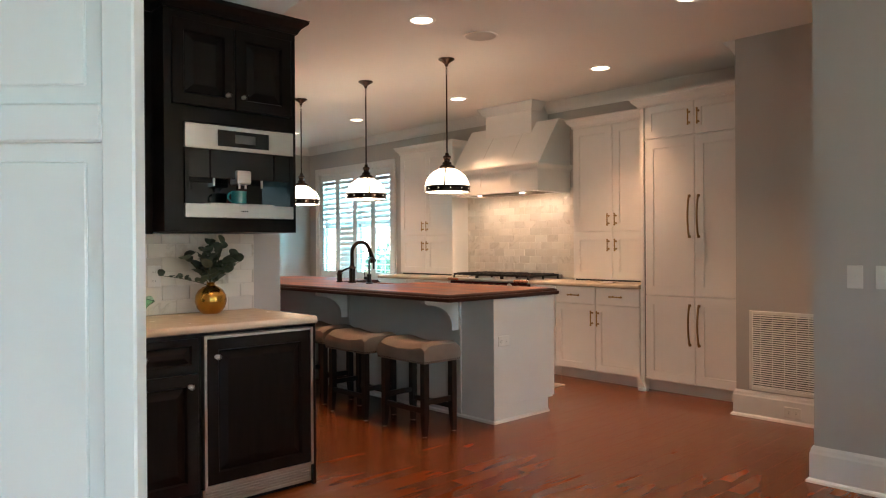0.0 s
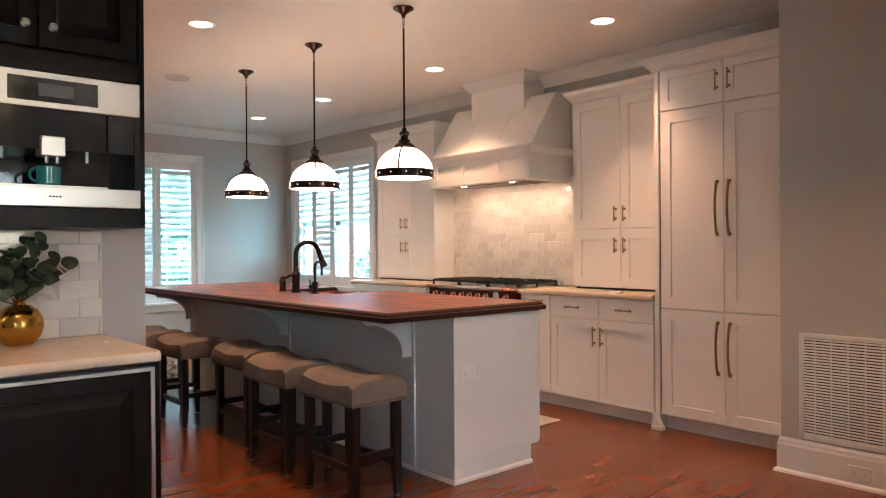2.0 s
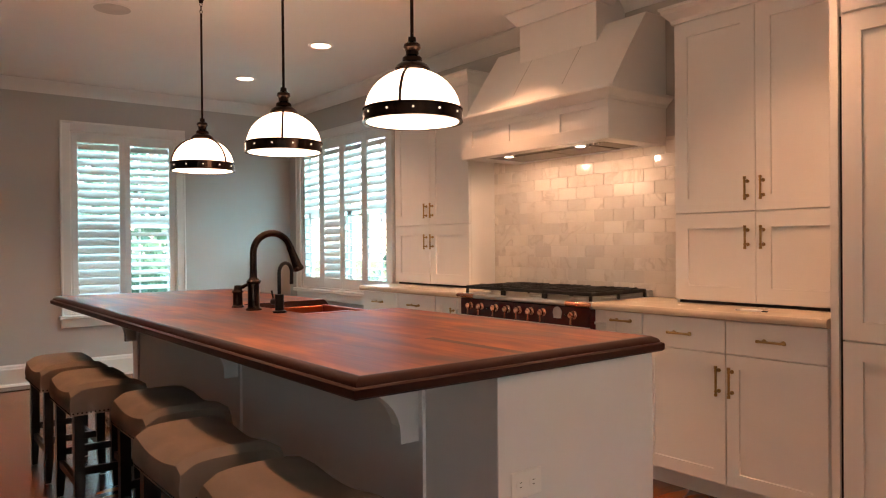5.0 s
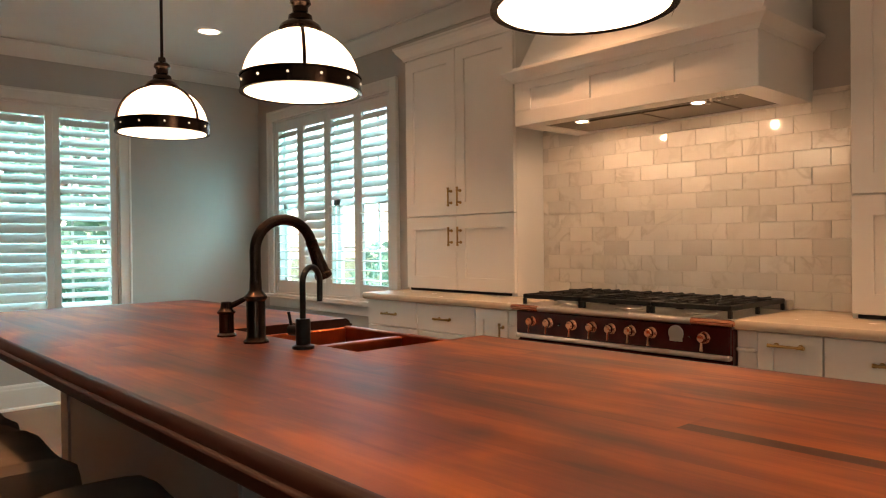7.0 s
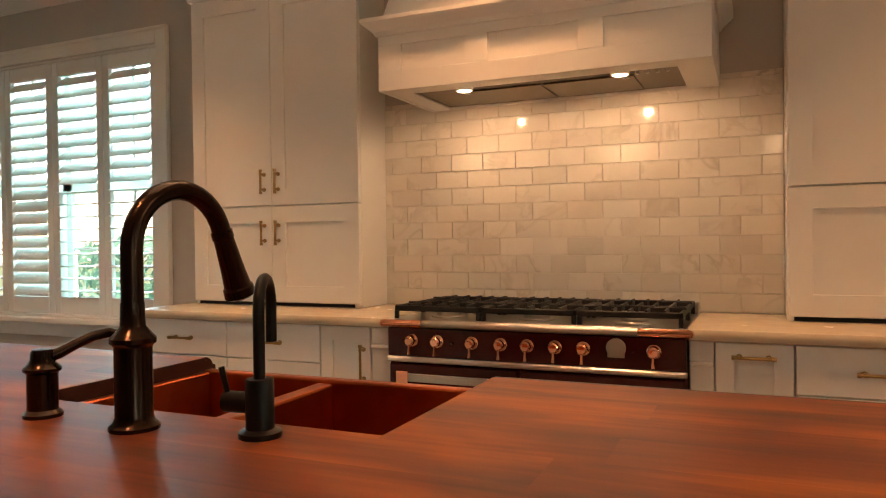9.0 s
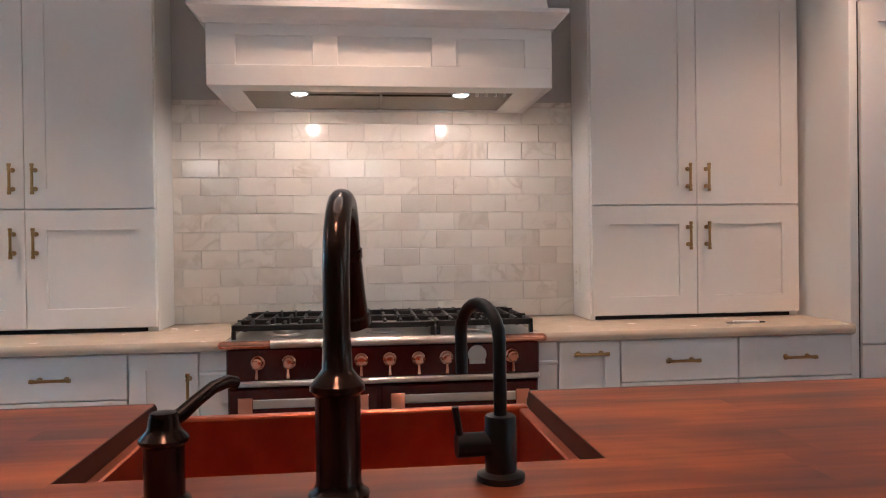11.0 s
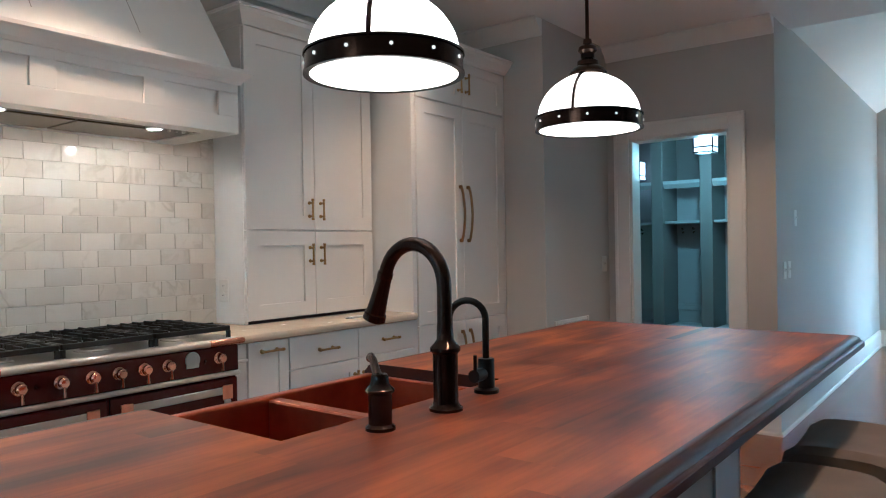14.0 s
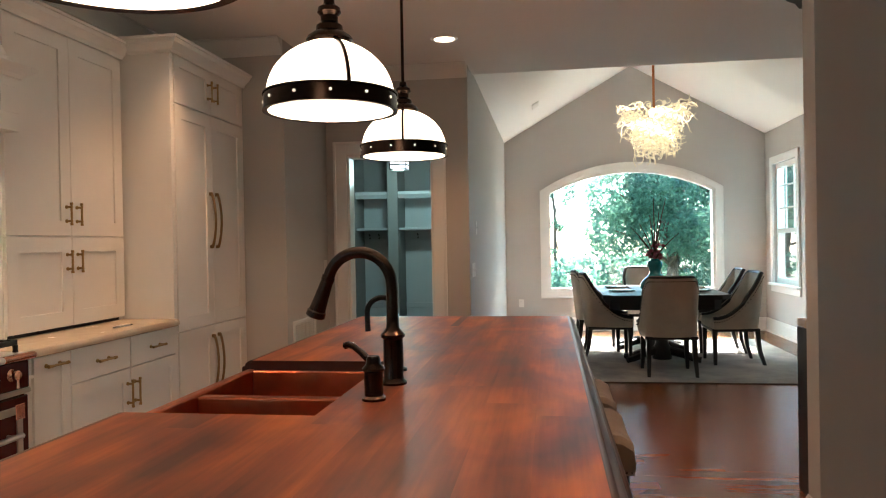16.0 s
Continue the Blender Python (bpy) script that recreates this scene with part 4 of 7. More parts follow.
pts = [(FXX, FYY, ITOP + 0.185), (FXX, FYY, ITOP + 0.25), (FXX, FYY, zc - 0.02)] + arc_pts(FXX + R, zc, R, math.pi, 0.28, 16, FYY)
pts = swung(pts, FXX, FYY, -4)
part("spout", tube(bmesh.new(), pts, 0.0165, 16), M_BRONZE, f, "", True)
e, d = Vector(pts[-1]), (Vector(pts[-1]) - Vector(pts[-2])).normalized()
hp = [e - d * 0.002, e + d * 0.010, e + d * 0.012, e + d * 0.07, e + d * 0.10, e + d * 0.103, e + d * 0.118, e + d * 0.122]
part("spray_head", tube(bmesh.new(), hp, [0.019, 0.019, 0.0175, 0.021, 0.024, 0.027, 0.028, 0.022], 18), M_BRONZE, f, "ribbed spray head", True)
# soap dispenser
SXX, SYY = 4.043, 5.357
f = thing("soap_dispenser", (SXX, SYY, ITOP), "oil-rubbed bronze soap dispenser with a curved nozzle", "soap dispenser")
bm = lathe(bmesh.new(), [(0.030, 0), (0.030, 0.006), (0.0235, 0.012), (0.0235, 0.070), (0.029, 0.075), (0.029, 0.079), (0.021, 0.087), (0.0185, 0.092), (0.0175, 0.103), (0.015, 0.109), (0, 0.111)], 22, pose(SXX, SYY, ITOP))
part("body", bm, M_BRONZE, f, "", True)
dx, dy = 0.80, -0.60
noz = [(SXX + dx * r, SYY + dy * r, ITOP + z) for r, z in ((0.0, 0.093), (0.025, 0.101), (0.05, 0.114), (0.075, 0.125), (0.10, 0.129), (0.113, 0.124))]
part("nozzle", tube(bmesh.new(), noz, [0.010, 0.0095, 0.0085, 0.0085, 0.0085, 0.009], 12), M_BRONZE, f, "", True)
# filtered-water tap
WXX, WYY = 4.072, 4.946
f = thing("filter_tap", (WXX, WYY, ITOP), "slim matt black filtered-water tap with a side lever", "tap")
bm = lathe(bmesh.new(), [(0.031, 0), (0.031, 0.008), (0.026, 0.010), (0.0205, 0.012), (0.0205, 0.080), (0.019, 0.083), (0, 0.084)], 24, pose(WXX, WYY, ITOP))
part("base", bm, M_BLACKM, f, "", True)
zc2 = ITOP + 0.179
pts = [(WXX, WYY, ITOP + 0.075), (WXX, WYY, ITOP + 0.15), (WXX, WYY, zc2)] + arc_pts(WXX + 0.045, zc2, 0.045, math.pi, -0.15, 12, WYY)
pts.append((WXX + 0.088, WYY, zc2 - 0.055))
pts = swung(pts, WXX, WYY, 26)
part("spout", tube(bmesh.new(), pts, 0.0085, 12), M_BLACKM, f, "", True)
bm = tube(bmesh.new(), [(WXX, WYY + 0.016, ITOP + 0.047), (WXX - 0.004, WYY + 0.058, ITOP + 0.047)], 0.0155, 14)
tube(bm, [(WXX - 0.004, WYY + 0.052, ITOP + 0.05), (WXX - 0.010, WYY + 0.060, ITOP + 0.098)], 0.0045, 8)
part("lever", bm, M_BLACKM, f, "", True)

# ---------------------------------------------------------------- bar stools


def stool(cx, cy):
    s = thing("bar_stool", (cx, cy, 0), "backless saddle stool, taupe linen seat with nailheads on dark legs", "stool", "stools along the island")
    bm = bmesh.new()
    hx, hy, z0, z1 = 0.165, 0.245, 0.482, 0.606
    nx, ny = 8, 16
    top = {}
    for i in range(nx + 1):
        for j in range(ny + 1):
            u, v = -1 + 2 * i / nx, -1 + 2 * j / ny
            sx = hx * (1 - 0.02 * (v * v))
            sag = 0.026 * (1 - min(1.0, abs(v) * 1.1) ** 2)
            lip = 0.026 * (max(0, (abs(u) - 0.6) / 0.4) ** 2 + max(0, (abs(v) - 0.8) / 0.2) ** 2)
            top[i, j] = bm.verts.new((cx + sx * u, cy + hy * v, z1 + 0.020 - sag - lip - 0.008 * u * u))
    for i in range(nx):
        for j in range(ny):
            bm.faces.new((top[i, j], top[i + 1, j], top[i + 1, j + 1], top[i, j + 1]))
    edge = [top[i, 0] for i in range(nx + 1)] + [top[nx, j] for j in range(1, ny + 1)] + [top[i, ny] for i in range(nx - 1, -1, -1)] + [top[0, j] for j in range(ny - 1, 0, -1)]
    mid = [bm.verts.new((cx + (v.co.x - cx) * 1.035, cy + (v.co.y - cy) * 1.02, (v.co.z + z0) / 2)) for v in edge]
    low = [bm.verts.new((v.co.x, v.co.y, z0)) for v in edge]
    n = len(edge)
    for p, q in ((edge, mid), (mid, low)):
        for k in range(n):
            bm.faces.new((p[k], p[(k + 1) % n], q[(k + 1) % n], q[k]))
    bm.faces.new(low)
    bmesh.ops.recalc_face_normals(bm, faces=bm.faces)
    seat = part("seat", bm, M_FABRIC, s, "", True)
    bm = bmesh.new()
    for a in range(28):
        y = cy - hy + 0.012 + a * (2 * hy - 0.024) / 27
        for x, o in ((cx - hx - 0.001, -1), (cx + hx + 0.001, 1)):
            lathe(bm, [(0.0042, 0), (0.003, 0.0022), (0, 0.003)], 6, Matrix.Translation((x, y, z0 + 0.011)) @ Euler((0, radians(90 * o), 0)).to_matrix().to_4x4())
    for a in range(18):
        x = cx - hx + 0.012 + a * (2 * hx - 0.024) / 17
        for y, o in ((cy - hy - 0.001, 1), (cy + hy + 0.001, -1)):
            lathe(bm, [(0.0042, 0), (0.003, 0.0022), (0, 0.003)], 6, Matrix.Translation((x, y, z0 + 0.011)) @ Euler((radians(90 * o), 0, 0)).to_matrix().to_4x4())
    tagged(part("nailheads", bm, M_BRONZE, seat, "row of small bronze nailheads"), kind="stuff")
    lx, ly, t = 0.125, 0.205, 0.021
    for sx in (-1, 1):
        for sy in (-1, 1):
            bm = bmesh.new()
            x, y = cx + sx * lx, cy + sy * ly
            a = [bm.verts.new((x + dx * t, y + dy * t, z0 - 0.001)) for dx, dy in ((-1, -1), (1, -1), (1, 1), (-1, 1))]
            b = [bm.verts.new((x + dx * t, y + dy * t, 0.16)) for dx, dy in ((-1, -1), (1, -1), (1, 1), (-1, 1))]
            d = [bm.verts.new((x + dx * t * 0.7 + sx * 0.006, y + dy * t * 0.7 + sy * 0.006, 0.004)) for dx, dy in ((-1, -1), (1, -1), (1, 1), (-1, 1))]
            for p, q in ((a, b), (b, d)):
                for i in range(4):
                    bm.faces.new((p[i], p[(i + 1) % 4], q[(i + 1) % 4], q[i]))
            bm.faces.new(a)
            bm.faces.new(d)
            bmesh.ops.recalc_face_normals(bm, faces=bm.faces)
            leg = part("leg", bm, M_BLACKWOOD, s)
            part("glide", lathe(bmesh.new(), [(0.012, 0), (0.012, 0.004)], 10, pose(x + sx * 0.006, y + sy * 0.006, 0)), M_PLASTIC, leg)
    for sx in (-1, 1):
        part("stretcher", boxed(cx + sx * lx - 0.011, cx + sx * lx + 0.011, cy - ly + t, cy + ly - t, 0.150, 0.185, 0.002), M_BLACKWOOD, s)
    for sy in (-1, 1):
        part("stretcher", boxed(cx - lx + t, cx + lx - t, cy + sy * ly - 0.011, cy + sy * ly + 0.011, 0.205, 0.240, 0.002), M_BLACKWOOD, s)
    return s


first = stool(3.487, 3.625)
for x, y in ((3.485, 4.265), (3.575, 4.93), (3.465, 5.67), (3.455, 6.35)):
    copy_thing(first, pose(x, y, 0))

# ---------------------------------------------------------------- pendants


def pendant(x, y):    # straps at 0, 120 and 240 degrees
    p = thing("pendant_lamp", (x, y, CEIL), "bronze pendant lamp with an opal glass dome and riveted band", "pendant lamp", "pendants over the island")
    m = pose(x, y, 0)
    part("canopy", lathe(bmesh.new(), [(0.065, CEIL - 0.001), (0.065, CEIL - 0.008), (0.055, CEIL - 0.014), (0.03, CEIL - 0.03), (0.014, CEIL - 0.045), (0.012, CEIL - 0.06), (0, CEIL - 0.062)], 28, m), M_BRONZE, p, "", True)
    bm = bmesh.new()
    for i in range(3):
        tube(bm, [(x + 0.007 * math.cos(a) * (i % 2), y + 0.007 * math.cos(a) * (1 - i % 2), CEIL - 0.07 - 0.022 * i + 0.014 * math.sin(a)) for a in [k * math.pi / 4 for k in range(9)]], 0.0022, 6)
    part("chain", bm, M_BRONZE, p)
    part("rod", tube(bmesh.new(), [(x, y, CEIL - 0.125), (x, y, 1.984)], 0.0065, 10), M_BRONZE, p, "", True)
    part("cap", lathe(bmesh.new(), [(0.0, 1.999), (0.014, 1.996), (0.016, 1.979), (0.030, 1.969), (0.033, 1.956), (0.024, 1.946), (0.024, 1.929), (0.036, 1.919), (0.038, 1.904), (0.060, 1.889), (0.066, 1.878), (0.062, 1.868), (0, 1.868)], 28, m), M_BRONZE, p, "", True)
    prof = [(0.055, 1.873)]
    prof += [(0.177 * math.sin(a), 1.718 + 0.158 * math.cos(a)) for a in [radians(20 + i * 70 / 10) for i in range(11)]]
    prof += [(0.177, 1.683), (0.171, 1.683)]
    prof += [(0.171 * math.sin(a), 1.716 + 0.152 * math.cos(a)) for a in [radians(90 - i * 70 / 10) for i in range(11)]]
    bm = lathe(bmesh.new(), prof, 40, m)
    bmesh.ops.delete(bm, geom=[f for f in bm.faces if len(f.verts) > 4], context="FACES_ONLY")
    part("shade", bm, M_OPAL, p, "white opal glass dome", True)
    part("diffuser", lathe(bmesh.new(), [(0.1705, 1.703), (0.12, 1.7), (0.06, 1.698), (0, 1.698)], 36, m), M_DIFFUSER, p, "glowing white glass disc", True)
    bm = lathe(bmesh.new(), [(0.178, 1.683), (0.1835, 1.683), (0.1835, 1.729), (0.178, 1.731)], 40, m)
    bmesh.ops.delete(bm, geom=[f for f in bm.faces if len(f.verts) > 4], context="FACES_ONLY")
    band = part("band", bm, M_BRONZE, p, "riveted dark bronze band", True)
    for z in (1.6795, 1.724):
        bm = lathe(bmesh.new(), [(0.1715 if z < 1.7 else 0.1825, z + 0.0015), (0.187, z), (0.187, z + 0.005), (0.1825, z + 0.0065)], 40, m)
        bmesh.ops.delete(bm, geom=[f for f in bm.faces if len(f.verts) > 4], context="FACES_ONLY")
        part("rim", bm, M_BRONZE, band, "", True)
    # raised glowing dots stand in for lamp light leaking through pinholes
    for k in range(12):
        a = 2 * math.pi * (k + 0.5) / 12
        part("stud", lathe(bmesh.new(), [(0.0045, -0.002), (0.004, 0.003), (0, 0.004)], 8, Matrix.Translation((x + 0.183 * math.cos(a), y + 0.1835 * math.sin(a), 1.706)) @ Vector((math.cos(a), math.sin(a), 0)).to_track_quat("Z", "Y").to_matrix().to_4x4()), M_PINHOLE, band, "bright dot glowing like a pinhole that leaks lamp light")
    for k in range(3):
        a = k * math.pi * 2 / 3
        pts = [(x + math.cos(a) * 0.1805 * math.sin(t), y + math.sin(a) * 0.1805 * math.sin(t), 1.718 + 0.1605 * math.cos(t)) for t in [radians(18 + i * 72 / 10) for i in range(11)]]
        part("strap", tube(bmesh.new(), pts, 0.0062, 6), M_BRONZE, p)
    return p


first = pendant(*PENDANTS[0])
first.rotation_euler = (0, 0, radians(100))
for (x, y), turn in zip(PENDANTS[1:], (2, 56)):
    copy_thing(first, pose(x, y, CEIL, rz=turn))

# recessed downlights and ceiling speakers
first = None
for x, y in DOWNLIGHTS:
    if first is None:
        first = thing("recessed_light", (x, y, CEIL), "round white recessed ceiling light, lit", "ceiling light", "recessed lights in the ceiling")
        bm = lathe(bmesh.new(), [(0.07, CEIL - 0.003), (0.078, CEIL - 0.008), (0.092, CEIL - 0.005), (0.096, CEIL - 0.0005)], 32, pose(x, y, 0))
        bmesh.ops.delete(bm, geom=[f for f in bm.faces if len(f.verts) > 4], context="FACES_ONLY")
        part("trim_ring", bm, M_TRIM, first, "", True)
        part("lens", lathe(bmesh.new(), [(0, CEIL - 0.004), (0.07, CEIL - 0.003), (0.07, CEIL - 0.0015)], 28, pose(x, y, 0)), M_LENS, first, "glowing lens")
    else:
        copy_thing(first, pose(x, y, CEIL))
for x, y in ((3.96, 3.47), (3.83, 6.83)):
    sp = thing("ceiling_speaker", (x, y, CEIL), "round white ceiling speaker with a flush mesh grille", "speaker", "speakers in the ceiling")
    part("rim", lathe(bmesh.new(), [(0, CEIL - 0.003), (0.112, CEIL - 0.003), (0.118, CEIL - 0.006), (0.125, CEIL - 0.005), (0.127, CEIL - 0.0005)], 32, pose(x, y, 0)), M_CEIL, sp, "", True)
    part("grille", lathe(bmesh.new(), [(0, CEIL - 0.0065), (0.108, CEIL - 0.005), (0.11, CEIL - 0.0032)], 32, pose(x, y, 0)), material("grille_cloth", (0.62, 0.60, 0.57), 0.8, bump=0.3, bump_scale=600), sp)

# ---------------------------------------------------------------- kitchen windows with shutters


def slat_mesh(length, name, r=0.041, t=0.0055):
    bm = bmesh.new()
    prof = [(r * math.cos(a), t * math.sin(a)) for a in [2 * math.pi * i / 12 for i in range(12)]]
    prism(bm, prof, -length / 2, length / 2)
    me = bpy.data.meshes.new(name)
    bm.to_mesh(me)
    bm.free()
    me.materials.append(M_SLAT)
    return me


def shutter_window(name, label, m, u0, u1, v0, v1, panels, sill):
    """m: u along the wall, v up, w into the room. Opening (u0, u1, v0, v1); panels: (u from, u to, tilt above, tilt below)."""
    w = tagged(new(name), label, "window", "", "structure")
    ROOT[w] = Vector((0, 0, 0))
    cw = 0.088
    bm = bmesh.new()
    for a in ((u0 - cw, u0, v0, v1 + cw), (u1, u1 + cw, v0, v1 + cw), (u0, u1, v1, v1 + cw)):
        box(bm, a[0], a[1], a[2], a[3], 0.001, 0.022, 0.003, m)
    for a in ((u0 - cw, u0 - cw + 0.02, v0, v1 + cw), (u1 + cw - 0.02, u1 + cw, v0, v1 + cw), (u0 - cw + 0.02, u1 + cw - 0.02, v1 + cw - 0.02, v1 + cw)):
        box(bm, a[0], a[1], a[2], a[3], 0.022, 0.032, 0.003, m)
    part("casing", bm, M_TRIM, w)
    if sill:
        bm = boxed(u0 - cw - 0.02, u1 + cw + 0.02, v0 - 0.035, v0 - 0.0005, 0.001, 0.06, 0.006, m)
        box(bm, u0 - cw, u1 + cw, v0 - 0.115, v0 - 0.035, 0.001, 0.02, 0.003, m)
        part("window_sill", bm, M_TRIM, w)
    bm = bmesh.new()
    for a in ((u0, u0 + 0.015, v0, v1), (u1 - 0.015, u1, v0, v1), (u0 + 0.015, u1 - 0.015, v1 - 0.015, v1), (u0 + 0.015, u1 - 0.015, v0, v0 + 0.015)):
        box(bm, a[0], a[1], a[2], a[3], -T, 0.0, 0, m)
    part("window_frame", bm, M_TRIM, w)
    # sashes with muntins, outside the shutters
    bm = bmesh.new()
    n = 1 if u1 - u0 < 1.2 else 2
    step = (u1 - u0) / n
    vm = (v0 + v1) / 2
    for i in range(n):
        a, b = u0 + i * step + 0.015, u0 + (i + 1) * step - 0.015
        for p in ((a, a + 0.045, v0 + 0.015, v1 - 0.015), (b - 0.045, b, v0 + 0.015, v1 - 0.015), (a, b, v0 + 0.015, v0 + 0.08), (a, b, v1 - 0.07, v1 - 0.015), (a, b, vm - 0.03, vm + 0.03)):
            box(bm, p[0], p[1], p[2], p[3], -T + 0.02, -T + 0.055, 0, m)
        for k in (1, 2):
            uu = a + (b - a) * k / 3
            box(bm, uu - 0.009, uu + 0.009, v0 + 0.08, v1 - 0.07, -T + 0.03, -T + 0.045, 0, m)
        for vv in ((v0 + vm) / 2 + 0.02, (v1 + vm) / 2 - 0.02):
            box(bm, a + 0.045, b - 0.045, vv - 0.009, vv + 0.009, -T + 0.0305, -T + 0.0445, 0, m)
    part("sash", bm, M_TRIM, w)
    pane = part("pane", boxed(u0 + 0.02, u1 - 0.02, v0 + 0.02, v1 - 0.02, -T + 0.035, -T + 0.039, 0, m), M_GLASS, w)
    pane.visible_shadow = False
    zs0, zs1 = v0 + 0.12, v1 - 0.10
    for a, b, t1, t0 in panels:
        st = 0.05
        bm = bmesh.new()
        box(bm, a, a + st, v0 + 0.017, v1 - 0.017, -0.035, -0.006, 0.002, m)
        box(bm, b - st, b, v0 + 0.017, v1 - 0.017, -0.035, -0.006, 0.002, m)
        box(bm, a + st, b - st, v0 + 0.017, zs0, -0.035, -0.006, 0.002, m)
        box(bm, a + st, b - st, zs1, v1 - 0.017, -0.035, -0.006, 0.002, m)
        sh = part("shutter_panel", bm, M_SLAT, w)
        me = slat_mesh(b - a - 2 * st - 0.006, "slat")
        n = round((zs1 - zs0) / 0.0735)
        for k in range(n):
            v = zs0 + (k + 0.5) * (zs1 - zs0) / n
            tilt = t1 if v > vm - 0.02 else t0
            ob = new("slat", me)
            ob.parent = sh
            loc = m @ Vector(((a + b) / 2, v, -0.021))
            rot = m.to_3x3().to_4x4() @ Matrix(((0, 0, 1, 0), (0, 1, 0, 0), (-1, 0, 0, 0), (0, 0, 0, 1))) @ Matrix.Rotation(radians(tilt + ((k * 37) % 7 - 3) * 0.5), 4, "Z")
            ob.matrix_basis = Matrix.Translation(loc) @ rot
    return w


shutter_window("window_1", "white plantation-shutter window with louvers tilted half open", at(MINUS_Y, (0, YL, 0)), WL[0], WL[1], WL[2], WL[3], [(4.062, 4.529, 50, 64), (4.531, 4.998, 46, 30)], True)
q = (WR[1] - WR[0] - 0.03) / 4
shutter_window("window_2", "wide white plantation-shutter window with four louvered panels", at(MINUS_X, (XR, 0, 0)), WR[0], WR[1], WR[2], WR[3], [(WR[0] + 0.015 + i * q + 0.001, WR[0] + 0.015 + (i + 1) * q - 0.001, 47, lo) for i, lo in ((0, 4), (1, 4), (2, 60), (3, 4))], True)

# dining picture window
w = tagged(new("window_3"), "large white arched picture window facing the garden", "window", "", "structure")
ROOT[w] = Vector((0, 0, 0))


def arch_band(bm, grow0, grow1, w0, w1, m, legs=True):
    """A flat band round the arched opening, from grow0 to grow1 outside its edge."""
    def outline(g):
        pts = arch_points(AX0 - g, AX1 + g, AZS + g * 0.3, AZT + g, 18)
        return [(AX0 - g, AZ0 - g)] + pts + [(AX1 + g, AZ0 - g)]
    a, b = outline(grow0), outline(grow1)
    n = len(a)
    for i in range(n):
        j = (i + 1) % n
        quad = [a[i], a[j], b[j], b[i]]
        prism(bm, quad, w0, w1, m)
    return bm


part("casing", arch_band(bmesh.new(), 0.0, 0.10, 0.001, 0.024, m_end), M_TRIM, w)
part("casing_bead", arch_band(bmesh.new(), 0.082, 0.102, 0.024, 0.034, m_end), M_TRIM, w)
part("window_frame", arch_band(bmesh.new(), -0.045, 0.0, -T + 0.01, -0.002, m_end), M_TRIM, w)
part("window_sill", boxed(AX0 - 0.10, AX1 + 0.10, AZ0 - 0.10, AZ0 - 0.075, 0.024, 0.05, 0.005, m_end), M_TRIM, w)
pane = part("pane", prism(bmesh.new(), [(AX0 - 0.01, AZ0)] + arch_points(AX0 - 0.01, AX1 + 0.01, AZS, AZT, 18) + [(AX1 + 0.01, AZ0)], -T + 0.04, -T + 0.046, m_end), M_GLASS, w)
pane.visible_shadow = False

# dining side window, double hung
PLUS_X = Matrix(((0, 0, 1, 0), (1, 0, 0, 0), (0, 1, 0, 0), (0, 0, 0, 1)))
m_side = at(PLUS_X, (XW, 0, 0))
w = tagged(new("window_4"), "white double-hung window with small panes", "window", "", "structure")
ROOT[w] = Vector((0, 0, 0))
u0, u1, v0, v1 = WS
bm = bmesh.new()
for a in ((u0 - 0.1, u0, v0, v1 + 0.1), (u1, u1 + 0.1, v0, v1 + 0.1), (u0, u1, v1, v1 + 0.1)):
    box(bm, a[0], a[1], a[2], a[3], 0.001, 0.025, 0.003, m_side)
part("casing", bm, M_TRIM, w)
bm = boxed(u0 - 0.12, u1 + 0.12, v0 - 0.035, v0, 0.001, 0.06, 0.005, m_side)
box(bm, u0 - 0.1, u1 + 0.1, v0 - 0.12, v0 - 0.035, 0.001, 0.02, 0.003, m_side)
part("window_sill", bm, M_TRIM, w)
vm = (v0 + v1) / 2 - 0.1
bm = bmesh.new()
for p in ((u0, u0 + 0.05, v0, v1), (u1 - 0.05, u1, v0, v1), (u0 + 0.05, u1 - 0.05, v0, v0 + 0.07), (u0 + 0.05, u1 - 0.05, v1 - 0.06, v1), (u0 + 0.05, u1 - 0.05, vm - 0.03, vm + 0.03)):
    box(bm, p[0], p[1], p[2], p[3], -T + 0.02, -0.03, 0, m_side)
for k in (1, 2):
    uu = u0 + (u1 - u0) * k / 3
    box(bm, uu - 0.01, uu + 0.01, vm + 0.03, v1 - 0.06, -0.075, -0.055, 0, m_side)
for k in (1, 2):
    vv = vm + (v1 - vm) * k / 3
    box(bm, u0 + 0.05, u1 - 0.05, vv - 0.01, vv + 0.01, -0.074, -0.056, 0, m_side)
part("sash", bm, M_TRIM, w)
pane = part("pane", boxed(u0 + 0.02, u1 - 0.02, v0 + 0.02, v1 - 0.02, -0.068, -0.064, 0, m_side), M_GLASS, w)
pane.visible_shadow = False

# mudroom doorway casing
d = tagged(new("door_1"), "white cased doorway standing open to the mudroom", "doorway", "", "structure")
ROOT[d] = Vector((0, 0, 0))
m_door = at(PLUS_Y, (0, YD, 0))
bm = bmesh.new()
for a in ((DOOR[0] - 0.11, DOOR[0], 0, DOOR[2] + 0.11), (DOOR[1], DOOR[1] + 0.11, 0, DOOR[2] + 0.11), (DOOR[0], DOOR[1], DOOR[2], DOOR[2] + 0.11)):
    box(bm, a[0], a[1], a[2], a[3], 0.001, 0.02, 0.003, m_door)
